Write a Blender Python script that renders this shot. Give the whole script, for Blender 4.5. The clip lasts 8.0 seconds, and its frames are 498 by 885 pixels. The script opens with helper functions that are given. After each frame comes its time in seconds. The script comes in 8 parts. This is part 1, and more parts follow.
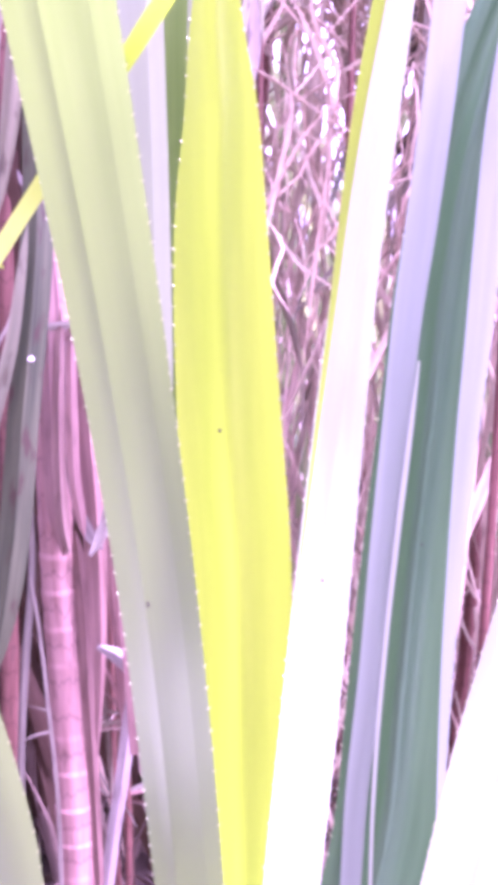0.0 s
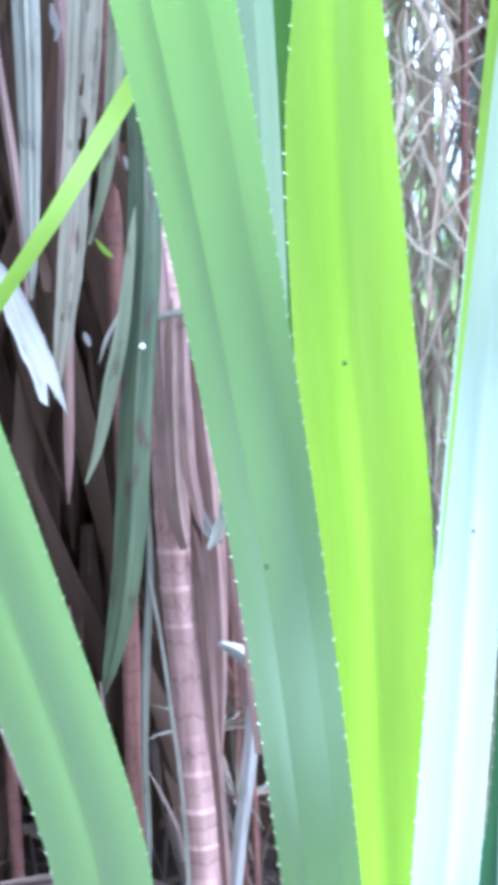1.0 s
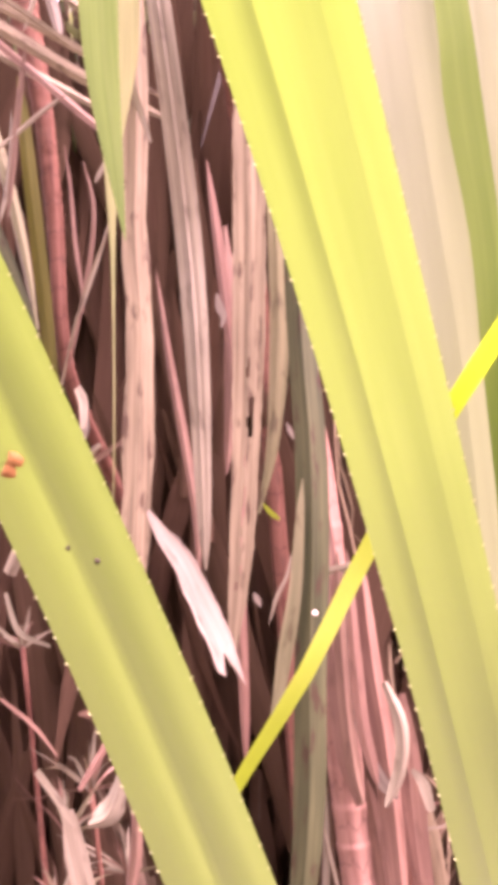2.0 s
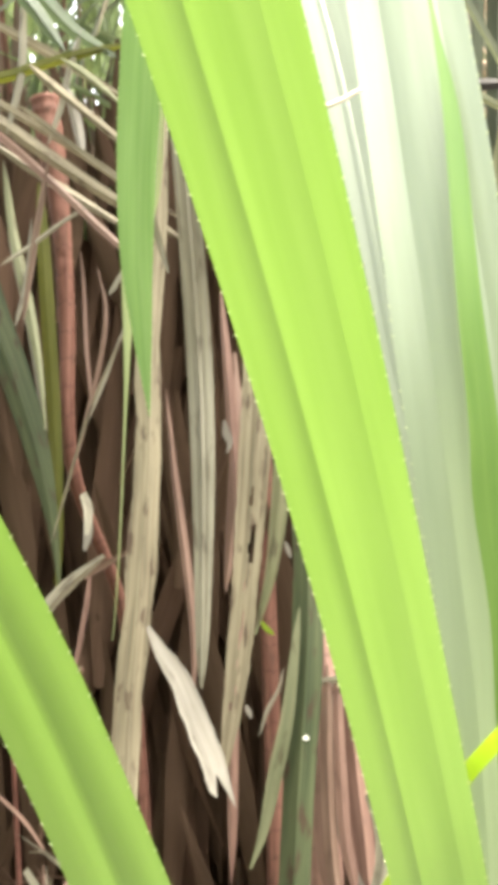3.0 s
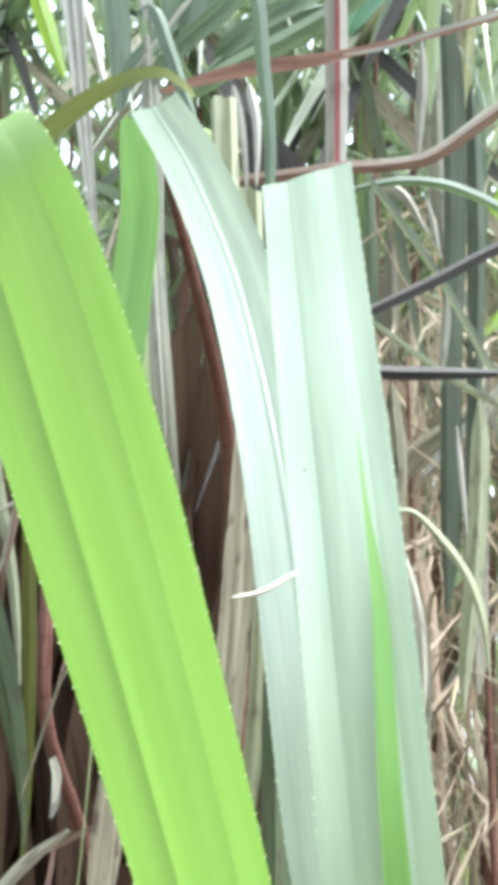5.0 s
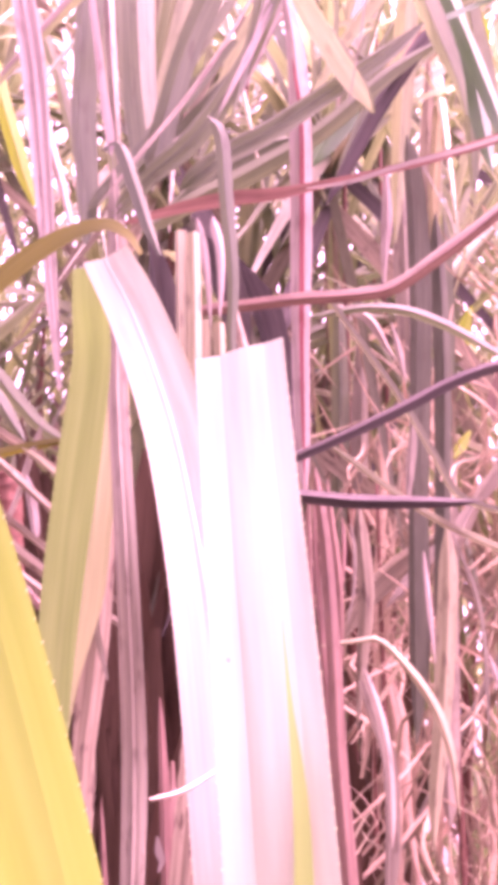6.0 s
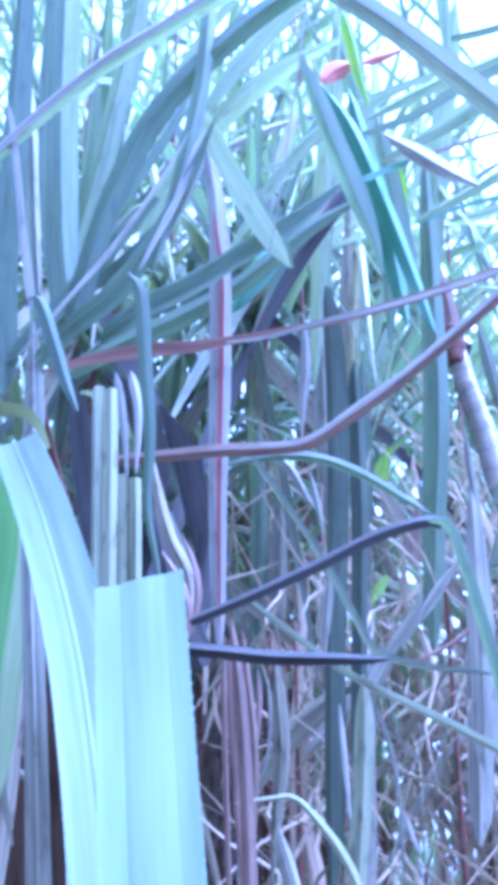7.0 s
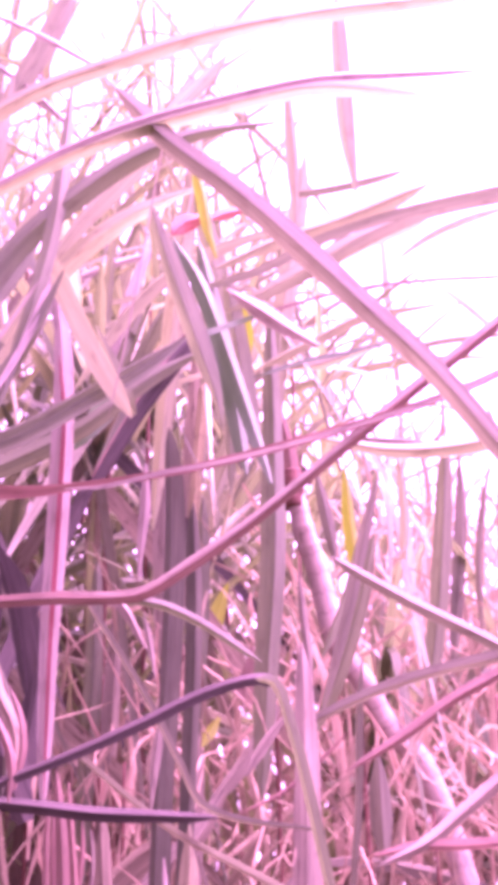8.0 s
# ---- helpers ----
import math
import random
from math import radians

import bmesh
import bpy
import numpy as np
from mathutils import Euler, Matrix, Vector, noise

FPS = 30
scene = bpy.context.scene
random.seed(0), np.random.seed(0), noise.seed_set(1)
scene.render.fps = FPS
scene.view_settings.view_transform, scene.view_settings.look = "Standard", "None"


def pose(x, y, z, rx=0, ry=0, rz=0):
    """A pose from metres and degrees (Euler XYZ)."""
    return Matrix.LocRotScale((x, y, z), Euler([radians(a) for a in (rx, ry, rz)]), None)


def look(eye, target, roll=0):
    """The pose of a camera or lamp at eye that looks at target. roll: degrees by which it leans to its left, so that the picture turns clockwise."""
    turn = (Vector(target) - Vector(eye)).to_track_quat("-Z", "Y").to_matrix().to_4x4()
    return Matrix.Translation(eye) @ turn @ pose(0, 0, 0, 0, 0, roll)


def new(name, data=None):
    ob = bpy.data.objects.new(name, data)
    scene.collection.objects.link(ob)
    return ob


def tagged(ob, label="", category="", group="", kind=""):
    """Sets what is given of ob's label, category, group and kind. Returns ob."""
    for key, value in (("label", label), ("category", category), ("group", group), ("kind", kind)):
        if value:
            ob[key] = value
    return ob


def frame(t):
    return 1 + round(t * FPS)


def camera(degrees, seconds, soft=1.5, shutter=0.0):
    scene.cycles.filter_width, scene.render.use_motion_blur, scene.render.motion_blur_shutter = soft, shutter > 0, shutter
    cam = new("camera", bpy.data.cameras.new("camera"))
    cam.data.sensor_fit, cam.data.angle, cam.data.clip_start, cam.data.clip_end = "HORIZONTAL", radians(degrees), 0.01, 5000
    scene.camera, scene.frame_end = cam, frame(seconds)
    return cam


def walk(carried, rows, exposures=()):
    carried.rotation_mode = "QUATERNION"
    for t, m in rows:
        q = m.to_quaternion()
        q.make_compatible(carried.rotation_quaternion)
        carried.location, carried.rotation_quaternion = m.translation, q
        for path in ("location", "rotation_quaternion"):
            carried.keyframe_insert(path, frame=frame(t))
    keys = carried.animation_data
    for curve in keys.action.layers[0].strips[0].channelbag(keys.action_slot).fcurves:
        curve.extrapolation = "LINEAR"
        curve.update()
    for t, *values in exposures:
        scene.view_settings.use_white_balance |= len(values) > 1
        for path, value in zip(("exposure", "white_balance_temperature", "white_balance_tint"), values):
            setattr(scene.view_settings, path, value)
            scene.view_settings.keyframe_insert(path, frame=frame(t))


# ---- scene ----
# ---------------------------------------------------------------- camera
cam = camera(22.94, 8.0, soft=7.5)
PATH = [
    (0.0, (0.1408, 0.2655, 1.2979), (-0.0210, 2.2333, 0.9793), 1.69),
    (0.2, (0.1362, 0.2859, 1.2811), (-0.0855, 2.2467, 0.9552), 0.67),
    (0.5, (0.1286, 0.3199, 1.2669), (-0.1442, 2.2736, 0.9370), 0.55),
    (0.7, (0.1261, 0.3311, 1.2615), (-0.1626, 2.2833, 0.9364), 0.70),
    (1.0, (0.1306, 0.3336, 1.2621), (-0.2202, 2.2769, 0.9449), -0.75),
    (1.2, (0.1202, 0.3291, 1.2817), (-0.3040, 2.2628, 0.9975), -3.40),
    (1.5, (0.1058, 0.3110, 1.3190), (-0.4071, 2.2380, 1.1651), -4.89),
    (1.7, (0.1044, 0.3008, 1.3347), (-0.4510, 2.2211, 1.2718), -4.68),
    (2.0, (0.1050, 0.2928, 1.3609), (-0.4657, 2.2096, 1.3788), -3.73),
    (2.2, (0.1074, 0.2883, 1.3766), (-0.4624, 2.2047, 1.4263), -3.07),
    (3.3, (0.1025, 0.2024, 1.5453), (-0.4356, 2.1262, 1.6418), -0.71),
    (3.5, (0.1048, 0.2026, 1.5598), (-0.4328, 2.1244, 1.6931), -0.53),
    (4.0, (0.1106, 0.1871, 1.5942), (-0.4240, 2.1017, 1.8147), -0.44),
    (4.5, (0.1162, 0.1816, 1.6288), (-0.4116, 2.0874, 1.9278), 0.01),
    (4.7, (0.1264, 0.1876, 1.6402), (-0.4019, 2.0889, 1.9655), 0.60),
    (5.8, (0.1728, 0.2021, 1.6825), (-0.3449, 2.0677, 2.1839), 0.69),
    (6.0, (0.1746, 0.2020, 1.6983), (-0.3192, 2.0655, 2.2308), 0.60),
    (6.2, (0.1771, 0.2009, 1.7107), (-0.2919, 2.0608, 2.2769), 0.65),
    (6.5, (0.1841, 0.1999, 1.7309), (-0.2505, 2.0537, 2.3430), 0.57),
    (6.8, (0.1906, 0.1902, 1.7569), (-0.2027, 2.0342, 2.4237), 0.31),
    (7.0, (0.1943, 0.1847, 1.7729), (-0.1706, 2.0218, 2.4742), 0.21),
    (7.2, (0.1960, 0.1814, 1.7873), (-0.1332, 2.0140, 2.5175), 0.11),
    (7.5, (0.2002, 0.1774, 1.8080), (-0.0557, 2.0069, 2.5745), -0.17),
    (7.8, (0.2109, 0.1484, 1.8309), (0.0302, 1.9670, 2.6432), -0.34),
    (8.0, (0.2238, 0.1308, 1.8476), (0.1096, 1.9367, 2.6995), -0.51),
]
EXPOSURES = [
    (0, 3.54, 5451, 106),
    (0.5, 3.25, 4089, 19),
    (1, 3.23, 4415, 12),
    (1.5, 3.46, 6994, 89),
    (2, 3.37, 7846, 76),
    (2.2, 3.30, 6603, 29),
    (3.3, 3.04, 7846, 6),
    (3.5, 3.10, 9323, 47),
    (3.75, 3.09, 12000, 63),
    (4, 3.09, 10661, 68),
    (4.5, 2.94, 6355, 4),
    (4.7, 2.87, 5246, -16),
    (5.8, 3.18, 7551, 119),
    (6, 3.18, 7407, 134),
    (6.5, 2.91, 5009, 66),
    (7, 2.68, 3716, 30),
    (7.5, 2.76, 5073, 105),
    (8, 2.81, 6994, 186),
]
walk(cam, [(t, look(eye, aim, roll)) for t, eye, aim, roll in PATH], EXPOSURES)

# ---------------------------------------------------------------- sky and sun
SUN_EL, SUN_AZ = 71.0, 92.0          # height, and degrees to the right of straight ahead
world = bpy.data.worlds.new("world")
scene.world = world
world.use_nodes = True
wn, wl = world.node_tree.nodes, world.node_tree.links
sky = wn.new("ShaderNodeTexSky")
sky.sky_type, sky.sun_disc = "NISHITA", False
sky.sun_elevation, sky.sun_rotation = radians(SUN_EL), radians(SUN_AZ)
sky.air_density, sky.dust_density, sky.ozone_density = 1.0, 4.0, 1.0
haze = wn.new("ShaderNodeHueSaturation")       # thin bright cloud whitens the sky
haze.inputs["Saturation"].default_value = 0.25
wl.new(sky.outputs[0], haze.inputs["Color"])
wl.new(haze.outputs[0], wn["Background"].inputs[0])
wn["Background"].inputs[1].default_value = 0.15
sun = new("sun", bpy.data.lights.new("sun", "SUN"))
sun.data.energy, sun.data.angle, sun.data.color = 2.1, radians(40), (1.0, 0.96, 0.88)
sun_dir = Vector((math.sin(radians(SUN_AZ)) * math.cos(radians(SUN_EL)),
                  math.cos(radians(SUN_AZ)) * math.cos(radians(SUN_EL)), math.sin(radians(SUN_EL))))
sun.matrix_world = look(sun_dir * 20, (0, 0, 0))

# ---------------------------------------------------------------- materials


def leaf_material(name, c1, c2, through_share=0.35, glow=None, rough=0.4, spec=0.5, stain=0.0, stain_col=(0.05, 0.03, 0.02),
                  veins=260.0, island=False, vary=0.25, stripe=0.5, scars=0.0, bloom=None):
    """Long-grained leaf: veins run along the blade (uv.y is metres along, uv.x metres across)."""
    m = bpy.data.materials.new(name)
    m.use_nodes = True
    nt = m.node_tree
    n, l = nt.nodes, nt.links
    n.clear()
    out = n.new("ShaderNodeOutputMaterial")
    uv = n.new("ShaderNodeUVMap")
    stretch = n.new("ShaderNodeMapping")
    stretch.inputs["Scale"].default_value = (veins, 2.2, 1)
    l.new(uv.outputs[0], stretch.inputs[0])
    fine = n.new("ShaderNodeTexNoise")
    fine.inputs["Scale"].default_value, fine.inputs["Detail"].default_value = 1.0, 3.0
    l.new(stretch.outputs[0], fine.inputs["Vector"])
    broad_map = n.new("ShaderNodeMapping")
    broad_map.inputs["Scale"].default_value = (70, 5, 1)
    l.new(uv.outputs[0], broad_map.inputs[0])
    broad = n.new("ShaderNodeTexNoise")
    broad.inputs["Scale"].default_value, broad.inputs["Detail"].default_value = 1.0, 4.0
    l.new(broad_map.outputs[0], broad.inputs["Vector"])
    add = n.new("ShaderNodeMath")
    add.operation = "MULTIPLY_ADD"
    add.inputs[1].default_value = stripe
    l.new(fine.outputs[0], add.inputs[0])
    half = n.new("ShaderNodeMath")
    half.operation = "MULTIPLY"
    half.inputs[1].default_value = 1.0 - stripe
    l.new(broad.outputs[0], half.inputs[0])
    l.new(half.outputs[0], add.inputs[2])
    ramp = n.new("ShaderNodeValToRGB")
    ramp.color_ramp.elements[0].position, ramp.color_ramp.elements[1].position = 0.36, 0.64
    ramp.color_ramp.elements[0].color, ramp.color_ramp.elements[1].color = (*c1, 1), (*c2, 1)
    l.new(add.outputs[0], ramp.inputs[0])
    col = ramp.outputs[0]
    if stain:
        spots = n.new("ShaderNodeTexNoise")
        spots.inputs["Scale"].default_value, spots.inputs["Detail"].default_value = 45.0, 6.0
        spot_map = n.new("ShaderNodeMapping")
        spot_map.inputs["Scale"].default_value = (1.6, 0.35, 1)
        l.new(uv.outputs[0], spot_map.inputs[0])
        l.new(spot_map.outputs[0], spots.inputs["Vector"])
        lim = n.new("ShaderNodeMapRange")
        lim.inputs[1].default_value, lim.inputs[2].default_value = 0.56, 0.68
        lim.inputs[4].default_value = stain
        l.new(spots.outputs[0], lim.inputs[0])
        mix = n.new("ShaderNodeMix")
        mix.data_type = "RGBA"
        mix.inputs["B"].default_value = (*stain_col, 1)
        l.new(lim.outputs[0], mix.inputs["Factor"])
        l.new(col, mix.inputs["A"])
        col = mix.outputs["Result"]
    if bloom:                                   # pale waxy bloom towards the foot of the leaf
        along = n.new("ShaderNodeSeparateXYZ")
        l.new(uv.outputs[0], along.inputs[0])
        fade = n.new("ShaderNodeMapRange")
        fade.interpolation_type = "SMOOTHSTEP"
        fade.inputs[1].default_value, fade.inputs[2].default_value = bloom
        fade.inputs[3].default_value, fade.inputs[4].default_value = 0.7, 0.0
        l.new(along.outputs["Y"], fade.inputs[0])
        wax = n.new("ShaderNodeMix")
        wax.data_type = "RGBA"
        wax.inputs["B"].default_value = (0.2, 0.235, 0.17, 1)
        l.new(fade.outputs[0], wax.inputs["Factor"])
        l.new(col, wax.inputs["A"])
        col = wax.outputs["Result"]
    if scars:                                   # dark rings where old leaves were attached
        part_uv = n.new("ShaderNodeSeparateXYZ")
        l.new(uv.outputs[0], part_uv.inputs[0])
        wob = n.new("ShaderNodeMath")
        wob.operation = "MULTIPLY_ADD"
        wob.inputs[1].default_value = scars * 0.9
        l.new(broad.outputs[0], wob.inputs[0])
        l.new(part_uv.outputs["Y"], wob.inputs[2])
        ring = n.new("ShaderNodeMath")
        ring.operation = "PINGPONG"
        ring.inputs[1].default_value = scars / 2
        l.new(wob.outputs[0], ring.inputs[0])
        edge = n.new("ShaderNodeMapRange")
        edge.inputs[1].default_value, edge.inputs[2].default_value = 0.0, scars * 0.07
        edge.inputs[3].default_value, edge.inputs[4].default_value = 0.5, 0.0
        l.new(ring.outputs[0], edge.inputs[0])
        rim = n.new("ShaderNodeMix")
        rim.data_type = "RGBA"
        rim.inputs["B"].default_value = (*[c * 0.35 for c in c1], 1)
        l.new(edge.outputs[0], rim.inputs["Factor"])
        l.new(col, rim.inputs["A"])
        col = rim.outputs["Result"]
    if island:
        rnd = n.new("ShaderNodeNewGeometry").outputs["Random Per Island"]
    else:
        rnd = n.new("ShaderNodeObjectInfo").outputs["Random"]
    hsv = n.new("ShaderNodeHueSaturation")
    val = n.new("ShaderNodeMapRange")
    val.inputs[3].default_value, val.inputs[4].default_value = 1 - vary, 1 + vary
    l.new(rnd, val.inputs[0])
    l.new(val.outputs[0], hsv.inputs["Value"])
    hue = n.new("ShaderNodeMapRange")
    hue.inputs[3].default_value, hue.inputs[4].default_value = 0.5 + 0.05 * vary, 0.5 - 0.05 * vary
    l.new(rnd, hue.inputs[0])
    l.new(hue.outputs[0], hsv.inputs["Hue"])
    l.new(col, hsv.inputs["Color"])
    col = hsv.outputs[0]
    bump = n.new("ShaderNodeBump")
    bump.inputs["Strength"].default_value, bump.inputs["Distance"].default_value = 0.35, 0.0012
    l.new(add.outputs[0], bump.inputs["Height"])
    skin = n.new("ShaderNodeBsdfPrincipled")
    skin.inputs["Roughness"].default_value = rough
    skin.inputs["Specular IOR Level"].default_value = spec
    l.new(col, skin.inputs["Base Color"])
    l.new(bump.outputs[0], skin.inputs["Normal"])
    if through_share > 0:
        trans = n.new("ShaderNodeBsdfTranslucent")
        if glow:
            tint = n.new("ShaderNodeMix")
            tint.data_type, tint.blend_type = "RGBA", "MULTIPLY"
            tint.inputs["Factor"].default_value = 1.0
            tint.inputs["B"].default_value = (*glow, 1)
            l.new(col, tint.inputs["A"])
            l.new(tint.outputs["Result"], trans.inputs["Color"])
        else:
            l.new(col, trans.inputs["Color"])
        both = n.new("ShaderNodeMixShader")
        both.inputs[0].default_value = through_share
        l.new(skin.outputs[0], both.inputs[1])
        l.new(trans.outputs[0], both.inputs[2])
        l.new(both.outputs[0], out.inputs[0])
    else:
        l.new(skin.outputs[0], out.inputs[0])
    return m


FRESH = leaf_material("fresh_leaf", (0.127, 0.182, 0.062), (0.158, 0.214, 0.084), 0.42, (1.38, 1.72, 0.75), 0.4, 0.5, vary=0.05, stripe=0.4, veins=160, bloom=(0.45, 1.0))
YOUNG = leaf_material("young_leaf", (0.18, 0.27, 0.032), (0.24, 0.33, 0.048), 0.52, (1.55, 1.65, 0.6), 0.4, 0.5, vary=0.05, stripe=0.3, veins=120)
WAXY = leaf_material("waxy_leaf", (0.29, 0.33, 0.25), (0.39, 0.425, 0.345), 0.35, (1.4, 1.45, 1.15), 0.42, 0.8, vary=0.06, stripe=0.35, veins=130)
DEEP = leaf_material("deep_green_leaf", (0.045, 0.115, 0.055), (0.085, 0.175, 0.095), 0.2, (1.4, 1.6, 1.0), 0.26, 0.7, vary=0.1, stripe=0.35, veins=130)
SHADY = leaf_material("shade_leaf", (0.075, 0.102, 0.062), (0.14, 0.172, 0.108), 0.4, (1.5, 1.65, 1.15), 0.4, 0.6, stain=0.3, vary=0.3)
DRY = leaf_material("dry_leaf", (0.105, 0.09, 0.058), (0.26, 0.23, 0.155), 0.2, None, 0.6, 0.35, stain=0.85, vary=0.25)
PALE = leaf_material("bleached_leaf", (0.42, 0.36, 0.28), (0.62, 0.56, 0.47), 0.2, None, 0.6, 0.3, stain=0.3, vary=0.15)
RUST = leaf_material("rusty_leaf", (0.12, 0.068, 0.052), (0.26, 0.165, 0.128), 0.2, None, 0.5, 0.45, stain=0.35, vary=0.2)
GREYGREEN = leaf_material("ageing_leaf", (0.14, 0.15, 0.08), (0.28, 0.28, 0.17), 0.25, None, 0.5, 0.45, stain=0.6, vary=0.2)
PALE_DULL = leaf_material("grey_dry_leaf", (0.14, 0.128, 0.095), (0.32, 0.295, 0.225), 0.2, None, 0.5, 0.5, stain=0.5, vary=0.25)
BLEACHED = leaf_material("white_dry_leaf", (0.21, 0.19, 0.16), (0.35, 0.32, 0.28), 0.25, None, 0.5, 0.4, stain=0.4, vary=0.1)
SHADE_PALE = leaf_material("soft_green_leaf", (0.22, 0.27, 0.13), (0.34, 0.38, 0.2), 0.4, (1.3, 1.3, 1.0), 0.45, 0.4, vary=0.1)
FOLDED = leaf_material("leaf_underside", (0.12, 0.195, 0.07), (0.172, 0.256, 0.105), 0.3, (1.15, 1.35, 0.9), 0.45, 0.4, vary=0.05)
RED_RIB = leaf_material("red_rib", (0.14, 0.036, 0.034), (0.25, 0.066, 0.06), 0.1, None, 0.5, 0.4, vary=0.1)
PETAL = leaf_material("red_bract", (0.34, 0.10, 0.08), (0.48, 0.20, 0.16), 0.3, None, 0.6, 0.3, vary=0.1)
RINGED = leaf_material("ringed_stem", (0.2, 0.11, 0.088), (0.34, 0.21, 0.17), 0.0, None, 0.65, 0.35, stain=0.4, vary=0.1, veins=60, scars=0.075)
PALE_STEM = leaf_material("pale_stem", (0.27, 0.225, 0.19), (0.44, 0.38, 0.33), 0.0, None, 0.6, 0.4, stain=0.45, vary=0.1, veins=60, scars=0.05)
STRAW_MASS = leaf_material("straw_thicket", (0.26, 0.2, 0.13), (0.57, 0.47, 0.33), 0.3, None, 0.6, 0.35, stain=0.45, island=True, vary=0.5)
STRAW_SINGLE = leaf_material("straw_single", (0.26, 0.2, 0.13), (0.57, 0.47, 0.33), 0.3, None, 0.6, 0.35, stain=0.45, island=False, vary=0.5)
BARK = leaf_material("stem_bark", (0.18, 0.11, 0.09), (0.36, 0.26, 0.21), 0.0, None, 0.75, 0.3, stain=0.4, vary=0.1, veins=60)
# even dark brown that carries the shade of the hollow in its colour
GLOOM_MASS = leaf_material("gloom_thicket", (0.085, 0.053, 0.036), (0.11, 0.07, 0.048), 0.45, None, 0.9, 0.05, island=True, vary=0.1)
DRY_MASS = leaf_material("dry_thicket", (0.13, 0.094, 0.07), (0.2, 0.148, 0.113), 0.15, None, 0.75, 0.2, stain=0.3, island=True, vary=0.3)
DRY_SINGLE = leaf_material("dry_single", (0.13, 0.094, 0.07), (0.2, 0.148, 0.113), 0.15, None, 0.75, 0.2, stain=0.3, island=False, vary=0.3)
GREEN_MASS = leaf_material("green_thicket", (0.10, 0.13, 0.07), (0.20, 0.24, 0.13), 0.45, (1.6, 1.7, 1.15), 0.45, 0.5, stain=0.3, island=True, vary=0.4)
GREEN_SINGLE = leaf_material("green_single", (0.10, 0.13, 0.07), (0.20, 0.24, 0.13), 0.45, (1.6, 1.7, 1.15), 0.45, 0.5, stain=0.3, island=False, vary=0.4)

# paler copy of the grey-green leaf, light from behind put into the colour
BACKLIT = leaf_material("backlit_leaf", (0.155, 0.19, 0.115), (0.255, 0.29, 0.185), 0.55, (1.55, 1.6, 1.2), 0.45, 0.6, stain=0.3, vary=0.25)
# blue-grey that stands for sky reflected on the dark leaf's folds
SLATE = leaf_material("sky_sheen_leaf", (0.2, 0.25, 0.2), (0.29, 0.34, 0.285), 0.25, (1.2, 1.3, 1.1), 0.38, 0.7, vary=0.05, stripe=0.35, veins=130)
# darker copy of SHADY with deep shade in its base colour
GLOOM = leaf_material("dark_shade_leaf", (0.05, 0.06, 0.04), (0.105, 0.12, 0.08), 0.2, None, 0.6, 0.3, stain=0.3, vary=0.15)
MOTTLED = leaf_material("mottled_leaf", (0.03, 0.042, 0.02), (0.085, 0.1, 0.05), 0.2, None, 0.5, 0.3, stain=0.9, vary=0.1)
CHALKY = leaf_material("chalky_leaf", (0.175, 0.212, 0.158), (0.24, 0.278, 0.212), 0.32, (1.4, 1.5, 1.1), 0.36, 0.9, vary=0.05, stripe=0.35, veins=110)
SHEEN = leaf_material("sheen_leaf", (0.15, 0.178, 0.137), (0.245, 0.276, 0.218), 0.3, (1.35, 1.45, 1.05), 0.3, 0.95, vary=0.05, stripe=0.45, veins=150)
OLIVE = leaf_material("olive_leaf", (0.07, 0.078, 0.016), (0.12, 0.125, 0.03), 0.35, (1.4, 1.4, 0.8), 0.5, 0.4, vary=0.1)
# between SHADY and GLOOM, for leaves shaded against the sky, toned by colour
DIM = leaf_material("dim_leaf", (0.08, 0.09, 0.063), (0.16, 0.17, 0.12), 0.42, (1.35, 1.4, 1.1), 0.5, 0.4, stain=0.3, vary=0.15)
# near-black leaf colour: shade on undersides and in gaps is put into it
DUSK = leaf_material("shaded_dry_leaf", (0.026, 0.023, 0.022), (0.07, 0.06, 0.056), 0.1, None, 0.65, 0.25, stain=0.3, vary=0.2)
SPINE = leaf_material("leaf_spine", (0.36, 0.42, 0.2), (0.5, 0.54, 0.32), 0.2, None, 0.5, 0.4, vary=0.1)
# deeper green for the pale leaf's fold, shade put into the colour
FACET = leaf_material("shaded_facet", (0.11, 0.20, 0.05), (0.18, 0.28, 0.08), 0.25, (1.3, 1.4, 0.9), 0.4, 0.5, vary=0.05, stripe=0.3)
RED_STEM = leaf_material("red_stem", (0.085, 0.033, 0.023), (0.19, 0.09, 0.068), 0.0, None, 0.7, 0.25, stain=0.6, vary=0.1, veins=60, scars=0.06)
DARK = leaf_material("dark_speck", (0.02, 0.02, 0.012), (0.05, 0.045, 0.03), 0.0, None, 0.7, 0.2)
BLEMISH = leaf_material("brown_blemish", (0.22, 0.09, 0.03), (0.40, 0.18, 0.08), 0.0, None, 0.7, 0.2)
WHITE = leaf_material("white_blot", (0.65, 0.63, 0.58), (0.8, 0.78, 0.72), 0.0, None, 0.8, 0.2)


